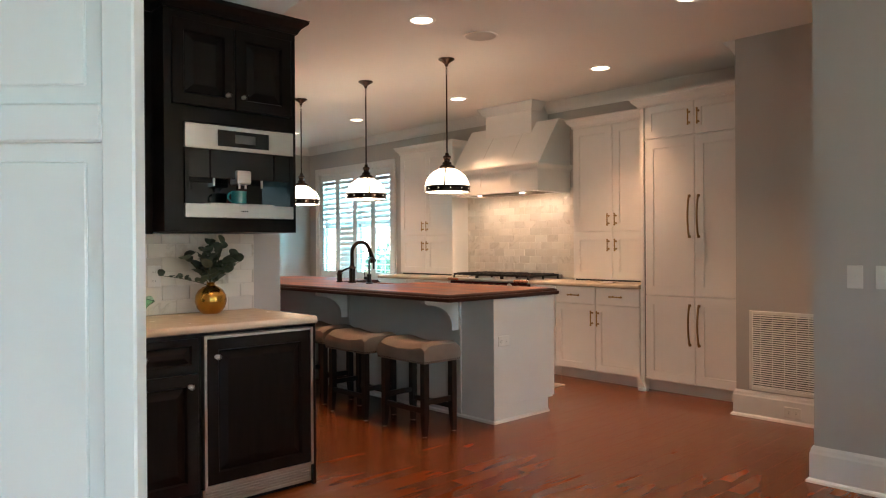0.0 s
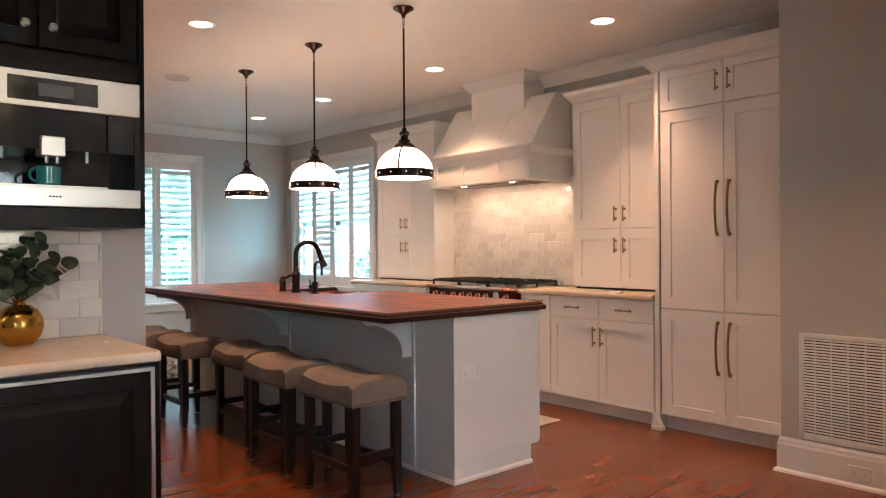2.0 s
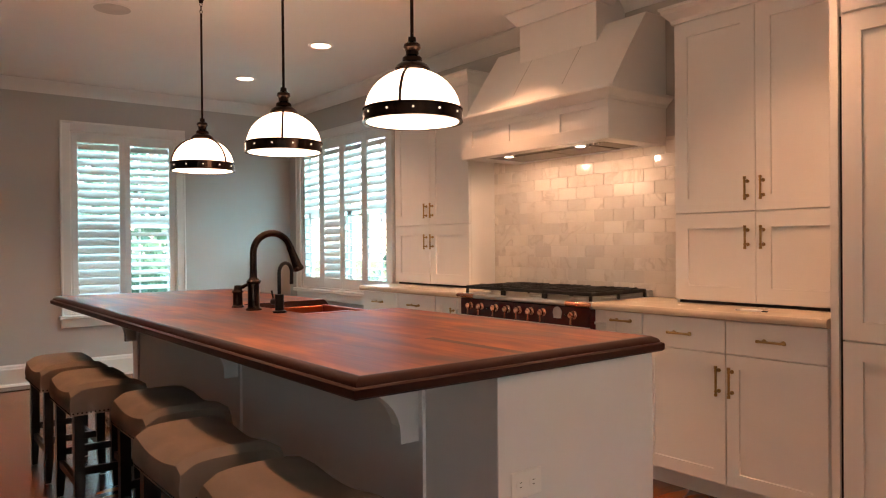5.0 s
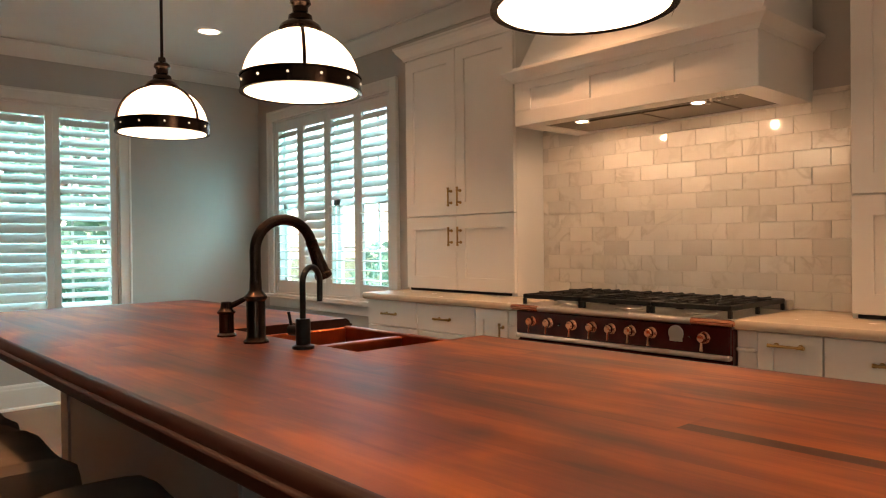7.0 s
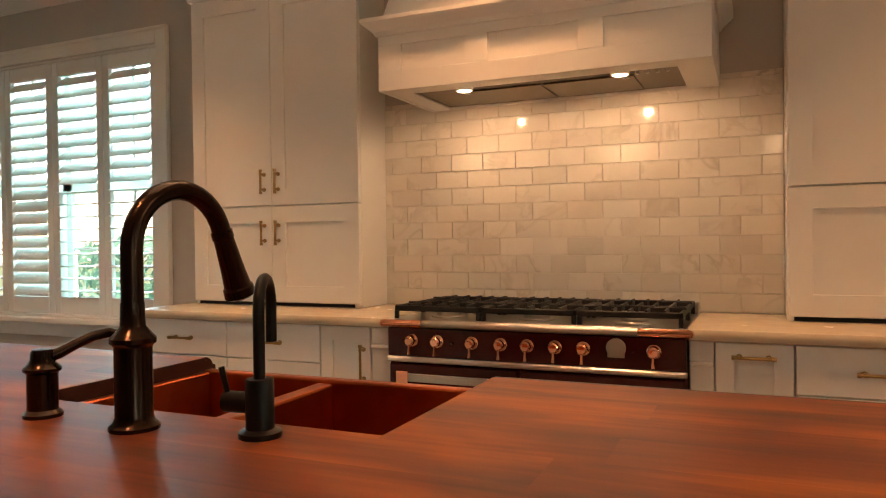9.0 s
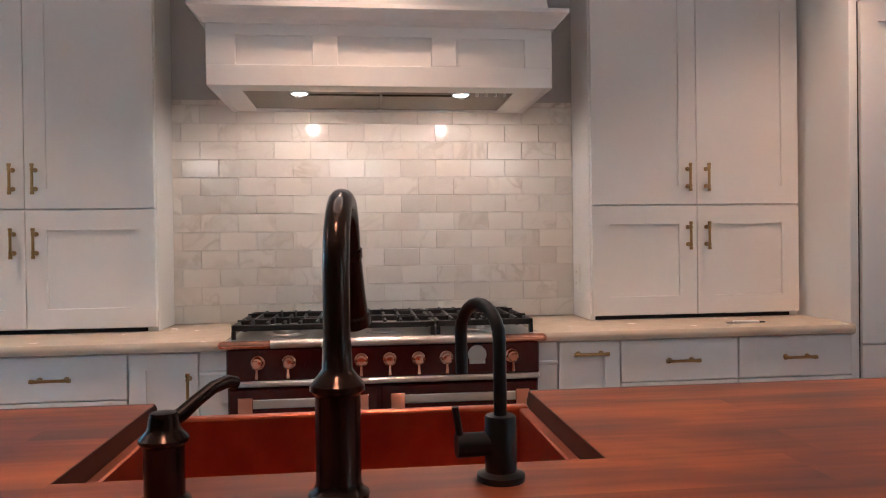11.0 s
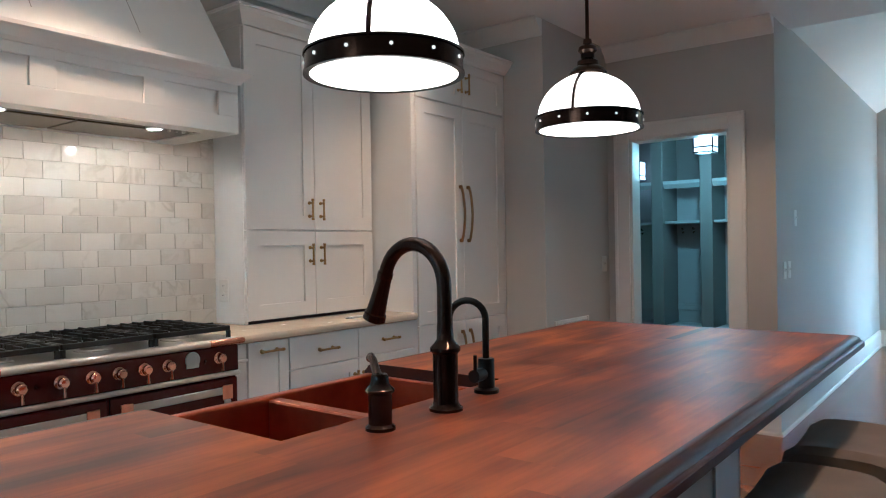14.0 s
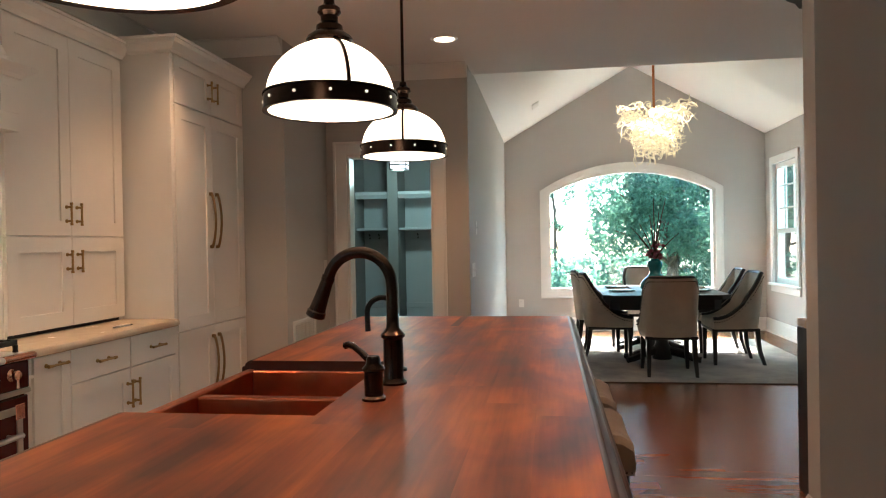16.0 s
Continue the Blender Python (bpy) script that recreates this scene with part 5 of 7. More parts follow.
for a in ((DOOR[0] - 0.112, DOOR[0] - 0.088, 0, DOOR[2] + 0.112), (DOOR[1] + 0.088, DOOR[1] + 0.112, 0, DOOR[2] + 0.112), (DOOR[0] - 0.088, DOOR[1] + 0.088, DOOR[2] + 0.088, DOOR[2] + 0.112)):
    box(bm, a[0], a[1], a[2], a[3], 0.02, 0.032, 0.004, m_door)
part("casing", bm, M_TRIM, d)
bm = bmesh.new()
for a in ((DOOR[0] - 0.0, DOOR[0] + 0.018, 0, DOOR[2]), (DOOR[1] - 0.018, DOOR[1], 0, DOOR[2]), (DOOR[0] + 0.018, DOOR[1] - 0.018, DOOR[2] - 0.018, DOOR[2])):
    box(bm, a[0], a[1], a[2], a[3], -T, -0.001, 0, m_door)
part("jamb", bm, M_TRIM, d)
for z in (0.3, 1.05, 1.83):
    part("hinge", boxed(DOOR[0] + 0.018, DOOR[0] + 0.024, YD - 0.10, YD - 0.05, z - 0.05, z + 0.05, 0.001), M_BLACKM, d, "black hinge")

# ---------------------------------------------------------------- mudroom lockers
for i, (x0, x1) in enumerate(((4.44, 5.188), (5.302, 5.655), (5.772, 6.94))):
    lk = thing("locker_bay", ((x0 + x1) / 2, -0.6, 0), "grey-blue painted mudroom locker with cubby, hooks and bench", "locker", "mudroom lockers")
    part("back_panel", boxed(x0, x1, -0.80, -0.785, 0.0, 1.86), M_MUD, lk)
    part("bench", boxed(x0, x1, -0.785, -0.36, 0.44, 0.48, 0.004), M_MUD, lk)
    part("bench_front", boxed(x0, x1, -0.40, -0.38, 0.0, 0.44), M_MUD, lk)
    part("cubby_shelf", boxed(x0, x1, -0.785, -0.45, 1.46, 1.485, 0.003), M_MUD, lk)
    part("top", sweep(bmesh.new(), [(0, 1.80), (0.02, 1.80), (0.05, 1.84), (0.05, 1.87), (0, 1.87)], [(x1, -0.46), (x0, -0.46)][::-1]), M_MUD, lk)
    part("hook_rail", boxed(x0, x1, -0.785, -0.77, 1.36, 1.44, 0.002), M_MUD, lk)
    part("wainscot_rail", boxed(x0, x1, -0.785, -0.772, 0.60, 0.66, 0.004), M_MUD, lk)
    for k in (0.2, 0.5, 0.8):
        xx = x0 + (x1 - x0) * k
        bm = tube(bmesh.new(), [(xx, -0.769, 1.41), (xx, -0.735, 1.405), (xx, -0.72, 1.42)], [0.006, 0.006, 0.009], 8)
        tube(bm, [(xx, -0.769, 1.385), (xx, -0.745, 1.37), (xx, -0.735, 1.38)], [0.006, 0.005, 0.008], 8)
        part("hook", bm, M_BLACKM, lk, "black double hook")
for x in (5.245, 5.7135):
    lk = thing("locker_divider", (x, -0.6, 0), "full-height grey painted locker divider", "locker", "mudroom dividers")
    part("post", boxed(x - 0.056, x + 0.056, -0.80, -0.40, 0.0, 2.595, 0.003), M_MUDWALL, lk)
for lx, ly, lz in ((5.02, 0.28, 2.12), (5.98, -0.52, 2.0)):
    ln = thing("lantern_pendant", (lx, ly, 2.6), "small square lantern light with glowing white panes", "lantern", "mudroom lanterns")
    part("stem", tube(bmesh.new(), [(lx, ly, 2.6), (lx, ly, lz + 0.10)], 0.006, 8), M_BLACKM, ln)
    part("glass_box", boxed(lx - 0.075, lx + 0.075, ly - 0.075, ly + 0.075, lz - 0.09, lz + 0.085), material("lantern_glass", (0.9, 0.97, 1), 0.4, bump=0, emit=0.55, emit_color=(0.75, 0.93, 1.0)), ln, "glowing milk glass")
    for zz in (lz - 0.10, lz + 0.085, lz - 0.055):
        bm = bmesh.new()
        box(bm, lx - 0.08, lx + 0.08, ly - 0.08, ly + 0.08, zz, zz + 0.012)
        part("cage_ring", bm, M_BLACKM, ln)
    for sx in (-1, 1):
        for sy in (-1, 1):
            bm = bmesh.new()
            box(bm, lx + sx * 0.078 - 0.005, lx + sx * 0.078 + 0.005, ly + sy * 0.078 - 0.005, ly + sy * 0.078 + 0.005, lz - 0.10, lz + 0.097)
            part("cage_bar", bm, M_BLACKM, ln)

# ---------------------------------------------------------------- fixtures on the walls
v = thing("return_air_grille", (XD, 1.93, 0.21), "white louvered return-air grille in the wall", "air vent")
m_v = at(MINUS_X, (XD, 0, 0))
y0, y1, z0, z1 = 1.70, 2.19, 0.20, 0.77
bm = bmesh.new()
for a in ((y0, y0 + 0.025, z0, z1), (y1 - 0.025, y1, z0, z1), (y0 + 0.025, y1 - 0.025, z0, z0 + 0.025), (y0 + 0.025, y1 - 0.025, z1 - 0.025, z1)):
    box(bm, a[0], a[1], a[2], a[3], 0.001, 0.012, 0.003, m_v)
part("frame", bm, M_PLASTIC, v)
# dark sheet gives the gaps between the louvers their shade
part("backing", boxed(y0 + 0.025, y1 - 0.025, z0 + 0.025, z1 - 0.025, 0.0005, 0.002, 0, m_v), M_HOLE, v)
bm = boxed(-(y1 - y0) / 2 + 0.026, (y1 - y0) / 2 - 0.026, -0.0048, 0.0048, -0.0009, 0.0009)
slat_me = None
for i in range(34):
    zz = z0 + 0.032 + i * (z1 - z0 - 0.064) / 33
    if slat_me is None:
        slat_me = bpy.data.meshes.new("slat")
        bm.to_mesh(slat_me)
        bm.free()
        slat_me.materials.append(M_PLASTIC)
    ob = new("slat", slat_me)
    ob.parent = v
    ob.matrix_basis = Matrix.Translation(Vector((XD - 0.008, (y0 + y1) / 2, zz)) - ROOT[v]) @ m_v.to_3x3().to_4x4() @ Matrix.Rotation(radians(-28), 4, "X")
for k in range(1, 6):
    yy = y0 + (y1 - y0) * k / 6
    part("divider", boxed(yy - 0.002, yy + 0.002, z0 + 0.025, z1 - 0.025, 0.006, 0.0115, 0, m_v), M_PLASTIC, v)


def outlet(name, label, m, u, v, flat=True, kind="duplex"):
    o = thing(name, m @ Vector((u, v, 0)), label, "outlet" if "outlet" in name else "switch")
    w2, h2 = (0.058, 0.037) if flat else (0.037, 0.058)
    part("plate", boxed(u - w2, u + w2, v - h2, v + h2, 0.0005, 0.006, 0.0025, m), M_PLASTIC, o)
    if kind == "duplex":
        for s in (-1, 1):
            du, dv = (s * 0.024, 0) if flat else (0, s * 0.024)
            f = part("socket", lathe(bmesh.new(), [(0.0165, 0.006), (0.0165, 0.0075), (0, 0.0076)], 18, m @ Matrix.Translation((u + du, v + dv, 0))), M_PLASTIC, o)
            bm = bmesh.new()
            for a in (-1, 1):
                e, g = (0, a * 0.006) if flat else (a * 0.006, 0)
                b0, b1 = (0.004, 0.001) if flat else (0.001, 0.004)
                box(bm, u + du + e - b0, u + du + e + b0, v + dv + g - b1, v + dv + g + b1, 0.0076, 0.0079, 0, m)
            part("slot", bm, M_HOLE, f)
    else:
        bm = boxed(u - 0.006, u + 0.006, v - 0.012, v + 0.012, 0.006, 0.009, 0.001, m)
        box(bm, u - 0.004, u + 0.004, v - 0.002, v + 0.009, 0.009, 0.018, 0.001, m)
        part("toggle", bm, M_PLASTIC, o)
    return o


outlet("wall_outlet", "white duplex outlet set sideways in the baseboard", at(MINUS_X, (XD - 0.018, 0, 0)), 1.885, 0.078)
outlet("island_outlet", "white duplex outlet on the island end panel", at(MINUS_Y, (0, BY0 - 0.012, 0)), 4.03, 0.575)
outlet("wall_outlet", "white duplex outlet set sideways in the baseboard", at(MINUS_Y, (0, YL - 0.018, 0)), 3.24, 0.095)
outlet("cupboard_outlet", "white outlet on the cupboard side panel by the range", at(PLUS_Y, (0, 4.197, 0)), 6.19, 1.075, False)
outlet("bar_outlet", "white outlet on the tiled bar splashback", at(MINUS_Y, (0, YB - 0.011, 0)), 1.735, 1.095, False)
outlet("dining_outlet", "white duplex outlet low on the dining wall", at(PLUS_Y, (0, YE, 0)), 4.02, 0.40, False)
outlet("light_switch", "white toggle light switch on the grey wall", at(MINUS_X, (XC, 0, 0)), 1.0, 1.08, False, "toggle")
outlet("light_switch", "white toggle light switch on the grey wall", at(MINUS_X, (XC, 0, 0)), 1.13, 1.08, False, "toggle")
outlet("thermostat_switch", "slim white control plate on the grey wall", at(MINUS_X, (XC, 0, 0)), 0.80, 1.44, False, "toggle")
outlet("light_switch", "white wall switch plate beside the mudroom door", at(MINUS_X, (XD, 0, 0)), 1.42, 1.13, False, "toggle")

# ---------------------------------------------------------------- coffee bar
BB0, BBX0, BBX1 = 3.03, 0.60, 2.272
YW = YB - 0.113
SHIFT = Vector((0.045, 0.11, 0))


def raised(parent, u0, u1, v0, v1, m, name="door", rail=0.055, t=0.02):
    """A dark door with a moulded frame and a raised centre field."""
    s = min(0.035, (v1 - v0 - 2 * rail) * 0.25)
    bm = framed(bmesh.new(), u0, u1, v0, v1, m, t, rail, [(0.006, 0.007), (0.010, 0.007), (0.010 + s, t + 0.001), (0.014 + s, t + 0.002)])
    return part(name, bm, M_DARK, parent)


def glass_knob(parent, u, v, m):
    bm = lathe(bmesh.new(), [(0.011, 0.018), (0.011, 0.021), (0.006, 0.024), (0.006, 0.034)], 12, m @ Matrix.Translation((u, v, 0)))
    k = part("knob", bm, M_STEEL, parent, "crystal knob on a steel stem", True)
    part("crystal", lathe(bmesh.new(), [(0.006, 0.033), (0.014, 0.037), (0.0165, 0.045), (0.014, 0.053), (0.007, 0.056), (0, 0.0565)], 10, m @ Matrix.Translation((u, v, 0))), M_CRYSTAL, k)


MB = at(MINUS_Y, (0, BB0, 0))
# base units: wine cooler, drawer unit, panelled beverage fridge
c = thing("wine_cooler", (0.85, 3.3, 0), "built-in wine cooler with a steel-framed glass door", "wine cooler")
c.scale = (1, 1, 0.965)
part("body", boxed(BBX0, 1.125, BB0 + 0.002, YW, 0.0, 0.875), M_BLACKM, c)
bm = bmesh.new()
for a in ((BBX0 + 0.003, BBX0 + 0.05, 0.1, 0.87), (1.07, 1.122, 0.1, 0.87), (BBX0 + 0.05, 1.07, 0.1, 0.15), (BBX0 + 0.05, 1.07, 0.82, 0.87)):
    box(bm, a[0], a[1], a[2], a[3], 0, 0.03, 0.003, MB)
part("door_frame", bm, M_STEEL, c)
part("glass", boxed(BBX0 + 0.05, 1.07, 0.15, 0.82, 0.005, 0.012, 0, MB), M_BLACKGLASS, c)
c = thing("bar_cabinet", (1.4, 3.3, 0), "espresso-stained base cabinet with one drawer and crystal knobs", "cabinet")
c.scale = (1, 1, 0.965)
part("body", boxed(1.127, 1.665, BB0, YW, 0.0, 0.875), M_DARK, c)
d = raised(c, 1.145, 1.648, 0.70, 0.855, MB, "drawer_front", 0.03)
glass_knob(d, 1.395, 0.777, MB)
d = raised(c, 1.145, 1.648, 0.11, 0.685, MB)
glass_knob(d, 1.607, 0.628, MB)
c = thing("beverage_fridge", (2.0, 3.3, 0), "under-counter fridge with an espresso panel door and steel edge", "refrigerator")
c.scale = (1, 1, 0.965)
part("body", boxed(1.667, 2.273, BB0 + 0.02, YW, 0.0, 0.875), M_BLACKM, c)
part("side_panel", boxed(2.274, 2.293, BB0 - 0.012, YW, 0.0, 0.878, 0.002), M_DARK, c)
bm = bmesh.new()
for a in ((1.676, 1.690, 0.115, 0.860), (2.257, 2.271, 0.115, 0.860), (1.690, 2.257, 0.846, 0.860), (1.690, 2.257, 0.115, 0.129)):
    box(bm, a[0], a[1], a[2], a[3], -0.02, 0.022, 0.001, MB)
part("door_edge", bm, M_STEEL, c, "thin steel door edge")
d = raised(c, 1.691, 2.256, 0.130, 0.845, MB)
glass_knob(d, 1.737, 0.757, MB)
bm = boxed(1.676, 2.271, 0.02, 0.105, -0.02, -0.004, 0, MB)
for i in range(5):
    box(bm, 1.69, 2.258, 0.03 + i * 0.014, 0.037 + i * 0.014, -0.004, 0.004, 0.001, MB)
part("vent_grille", bm, M_STEEL, c)
c = thing("bar_countertop", (1.46, 3.33, 0), "beige polished stone bar countertop with a rounded edge", "countertop")
c.scale = (1, 1, 0.965)
bm = bmesh.new()
cp = counter_profile(2.985, YW, 0.92)
prism(bm, [(y, z) for y, z in cp], BBX0, BBX1 + 0.012, Matrix(((0, 0, 1, 0), (1, 0, 0, 0), (0, 1, 0, 0), (0, 0, 0, 1))))
part("slab", bm, M_STONE, c, "", True)
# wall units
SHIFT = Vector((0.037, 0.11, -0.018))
MU = at(MINUS_Y, (0, 3.26, 0))
c = thing("coffee_machine_cabinet", (1.97, 3.45, 1.345), "espresso-stained wall cabinet housing the coffee machine", "cabinet")
bm = bmesh.new()
cx0, cx1 = 1.603, 2.335
box(bm, cx0, cx1, 3.28, YW, 1.90, 2.46)
box(bm, cx0, cx0 + 0.02, 3.28, YW, 1.36, 1.90)
box(bm, cx1 - 0.02, cx1, 3.28, YW, 1.36, 1.90)
box(bm, cx0, cx1, 3.28, YW, 1.345, 1.36)
part("body", bm, M_DARK, c)
bm = bmesh.new()
for a in ((cx0, 1.700, 1.345, 2.46), (2.318, cx1, 1.345, 2.46), (1.700, 2.318, 1.345, 1.412), (1.700, 2.318, 1.895, 1.965), (1.700, 2.318, 2.40, 2.46)):
    box(bm, a[0], a[1], a[2], a[3], -0.0195, 0, 0, MU)
part("face_frame", bm, M_DARK, c)
for a, b, ku in ((1.640, 1.966, 1.925), (1.972, 2.298, 2.012)):
    d = raised(c, a, b, 1.975, 2.395, MU)
    glass_knob(d, ku, 2.045, MU)
part("crown", sweep(bmesh.new(), [(0, 2.44), (0.01, 2.44), (0.025, 2.47), (0.055, 2.495), (0.06, 2.515), (0, 2.515)], [(BBX0, 3.26 + 0.14), (cx0 - 0.0, 3.40), (cx0 - 0.0, 3.26), (cx1, 3.26), (cx1, YW)][::-1]), M_DARK, c)
k = thing("coffee_machine", (2.01, 3.3, 1.414), "built-in steel and black glass coffee machine", "coffee machine")
MK = at(MINUS_Y, (0, 3.256, 0))
kx0, kx1 = 1.703, 2.315
part("housing", boxed(kx0, kx1, 3.45, 3.65, 1.416, 1.892), M_BLACKM, k)
part("upper_fascia", boxed(kx0, kx1, 1.765, 1.890, -0.02, 0.006, 0.002, MK), M_STEEL, k, "brushed steel fascia")
part("lower_fascia", boxed(kx0, kx1, 1.418, 1.487, -0.02, 0.006, 0.002, MK), M_STEEL, k, "brushed steel fascia")
s2 = part("display", boxed(1.875, 2.165, 1.785, 1.868, 0.006, 0.008, 0.001, MK), M_BLACKGLASS, k, "black control display")
part("screen", boxed(1.97, 2.085, 1.805, 1.85, 0.008, 0.0085, 0, MK), material("lcd", (0.10, 0.105, 0.10), 0.3, bump=0), s2, "dim grey screen")
part("niche_back", boxed(kx0, kx1, 1.487, 1.765, -0.16, -0.15, 0, MK), M_BLACKGLASS, k)
for a, b in ((kx0, kx0 + 0.02), (kx1 - 0.02, kx1)):
    part("niche_side", boxed(a, b, 1.487, 1.765, -0.15, 0.004, 0, MK), M_BLACKGLASS, k)
for a, b, w2 in ((kx0 + 0.02, kx0 + 0.13, 0.002), (kx0 + 0.134, kx1 - 0.12, 0.003), (kx1 - 0.116, kx1 - 0.02, 0.002)):
    part("front_glass", boxed(a, b, 1.62, 1.765, -0.15, w2, 0.002, MK), M_BLACKGLASS, k)
part("drip_tray", boxed(1.84, 2.20, 1.487, 1.494, -0.14, 0.0, 0.001, MK), M_STEEL, k)
bm = boxed(1.972, 2.052, 1.595, 1.665, -0.06, 0.022, 0.004, MK)
sp = part("spout_block", bm, M_STEEL, k, "steel coffee spout")
bm = bmesh.new()
for u in (1.995, 2.03):
    tube(bm, [MK @ Vector((u, 1.595, 0.0)), MK @ Vector((u, 1.572, 0.0))], 0.006, 8)
part("spout", bm, M_STEEL, sp)
for u in (1.86, 2.13):
    part("side_spout", tube(bmesh.new(), [MK @ Vector((u, 1.62, -0.01)), MK @ Vector((u, 1.58, -0.01))], 0.006, 8), M_STEEL, k)
g = [boxed(2.000 + i * 0.011, 2.008 + i * 0.011, 1.450, 1.456, 0.006, 0.0065, 0, MK) for i in range(4)]
for bmx in g:
    part("maker_mark", bmx, M_BLACKM, k)
mg = thing("mug", (2.01, 3.29, 1.494), "small teal ceramic mug under the coffee spout", "mug")
bm = lathe(bmesh.new(), [(0, 0), (0.036, 0), (0.040, 0.004), (0.042, 0.066), (0.038, 0.066), (0.036, 0.008), (0, 0.007)], 22, pose(2.01, 3.29, 1.4945))
part("body", bm, M_TEAL, mg, "", True)
part("handle", tube(bmesh.new(), [(2.01 - 0.040 - 0.022 * math.sin(a), 3.29, 1.53 + 0.022 * math.cos(a)) for a in [i * math.pi / 8 for i in range(9)]], 0.005, 8), M_TEAL, mg, "", True)
ML = at(MINUS_Y, (0, 3.40, 0))
c = thing("bar_wall_cabinet", (1.1, 3.5, 1.335), "espresso-stained wall cabinet with a raised-panel door", "cabinet")
part("body", boxed(BBX0, cx0 - 0.002, 3.40, YW, 1.335, 2.46), M_DARK, c)
d = raised(c, 1.00, 1.56, 1.365, 2.40, ML, rail=0.07)
glass_knob(d, 1.035, 1.45, ML)
raised(c, BBX0 + 0.01, 0.99, 1.365, 2.40, ML, rail=0.07)
part("light_rail", boxed(1.00, 1.56, 3.42, 3.50, 1.322, 1.334, 0.003), M_STEEL, c, "under-cabinet light fitting")
part("light_lens", boxed(1.10, 1.34, 3.43, 3.49, 1.3195, 1.3218), M_LENS, c, "lit under-cabinet lens")

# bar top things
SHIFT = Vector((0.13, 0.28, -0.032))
v = thing("gold_vase", (1.86, 3.34, 0.92), "round polished gold vase on the bar counter", "vase")
v.scale = (1.12, 1.12, 1.12)
bm = lathe(bmesh.new(), [(0, 0), (0.035, 0), (0.045, 0.004), (0.066, 0.03), (0.075, 0.06), (0.072, 0.09), (0.058, 0.115), (0.038, 0.130), (0.022, 0.136), (0.018, 0.145), (0.021, 0.152), (0.017, 0.152), (0.014, 0.14), (0, 0.135)], 30, pose(1.86, 3.34, 0.9205))
part("body", bm, M_GOLD, v, "", True)
pl = thing("eucalyptus_spray", (1.86, 3.34, 1.06), "bunch of grey-green eucalyptus stems in a gold vase", "plant")
pl.scale = (1.15, 1.15, 1.1)
pl.location.z += 0.016
rng = random.Random(11)
bs, leaves = bmesh.new(), []
for k in range(13):
    a = rng.uniform(0, 2 * math.pi)
    reach = rng.uniform(0.06, 0.17)
    hgt = rng.uniform(0.12, 0.24)
    if k == 0:
        a, reach, hgt = math.pi, 0.24, 0.09
    pts = [Vector((1.86 + math.cos(a) * reach * t, 3.34 + 0.6 * math.sin(a) * reach * t, 1.055 + hgt * t - 0.03 * t * t)) for t in (0, 0.25, 0.5, 0.75, 1.0)]
    tube(bs, pts, [0.0022, 0.002, 0.0018, 0.0015, 0.001], 5)
    for t in range(9):
        f = 0.2 + 0.8 * t / 8
        i = min(3, int(f * 4))
        p = pts[i].lerp(pts[i + 1], f * 4 - i)
        leaves.append((p, rng.uniform(0.018, 0.032) * (0.75 if k == 0 else 1), rng.uniform(0, 6.28), rng.uniform(0.2, 1.3)))
part("stems", bs, M_STEM, pl)
for p, r, a, tl in leaves:
    bm = bmesh.new()
    rot = Euler((tl, rng.uniform(-0.6, 0.6), a)).to_matrix().to_4x4()
    mm = Matrix.Translation(p) @ rot @ Matrix.Translation((0, r, 0))
    ctr = bm.verts.new(mm @ Vector((0, 0, 0.003)))
    rim = [bm.verts.new(mm @ Vector((r * 0.92 * math.cos(t), r * math.sin(t), 0.004 * math.cos(2 * t)))) for t in [i * math.pi / 5 for i in range(10)]]
    for i in range(10):
        bm.faces.new((ctr, rim[i], rim[(i + 1) % 10]))
    part("leaf", bm, M_LEAF, pl, "", True)
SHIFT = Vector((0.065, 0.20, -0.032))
bw = thing("glass_bowl", (1.43, 3.30, 0.92), "pale green handkerchief-edged glass bowl on the bar counter", "bowl")
bm = bmesh.new()
rows = []
for f, z in ((0.0, 0.006), (0.38, 0.006), (0.42, 0.0), (0.45, 0.012), (0.62, 0.05), (0.82, 0.085), (1.0, 0.105)):
    row = []
    for i in range(32):
        a = 2 * math.pi * i / 32
        sq = 1 / max(abs(math.cos(a)), abs(math.sin(a))) ** 0.5
        wav = 0.012 * math.sin(4 * a + 0.6) * max(0, f - 0.5) * 2
        row.append(bm.verts.new((1.43 + 0.135 * f * sq * math.cos(a), 3.30 + 0.095 * f * sq * math.sin(a), 0.9215 + z + wav)))
    rows.append(row)
for p, q in zip(rows[2:], rows[3:]):
    for i in range(32):
        bm.faces.new((p[i], p[(i + 1) % 32], q[(i + 1) % 32], q[i]))
bm.faces.new(rows[2])
bmesh.ops.delete(bm, geom=[v2 for r in rows[:2] for v2 in r], context="VERTS")
bmesh.ops.recalc_face_normals(bm, faces=bm.faces)
bmesh.ops.solidify(bm, geom=bm.faces[:], thickness=0.004)
part("bowl", bm, M_GREENBOWL, bw, "", True)

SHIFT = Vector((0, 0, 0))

# ---------------------------------------------------------------- hall door
c0, dv, nv = Vector((0.594, 0.862, 0)), Vector((-0.731, 0.683, 0)), Vector((-0.683, -0.731, 0))
m_leaf = Matrix(((dv.x, 0, nv.x, c0.x), (dv.y, 0, nv.y, c0.y), (0, 1, 0, 0), (0, 0, 0, 1)))
d = tagged(new("door_2"), "white painted panelled door standing open", "door", "", "structure")
ROOT[d] = Vector((0, 0, 0))
bm = bmesh.new()
zs = [0.01, 0.22, 0.75, 0.83, 1.386, 1.437, 1.95, 2.06]
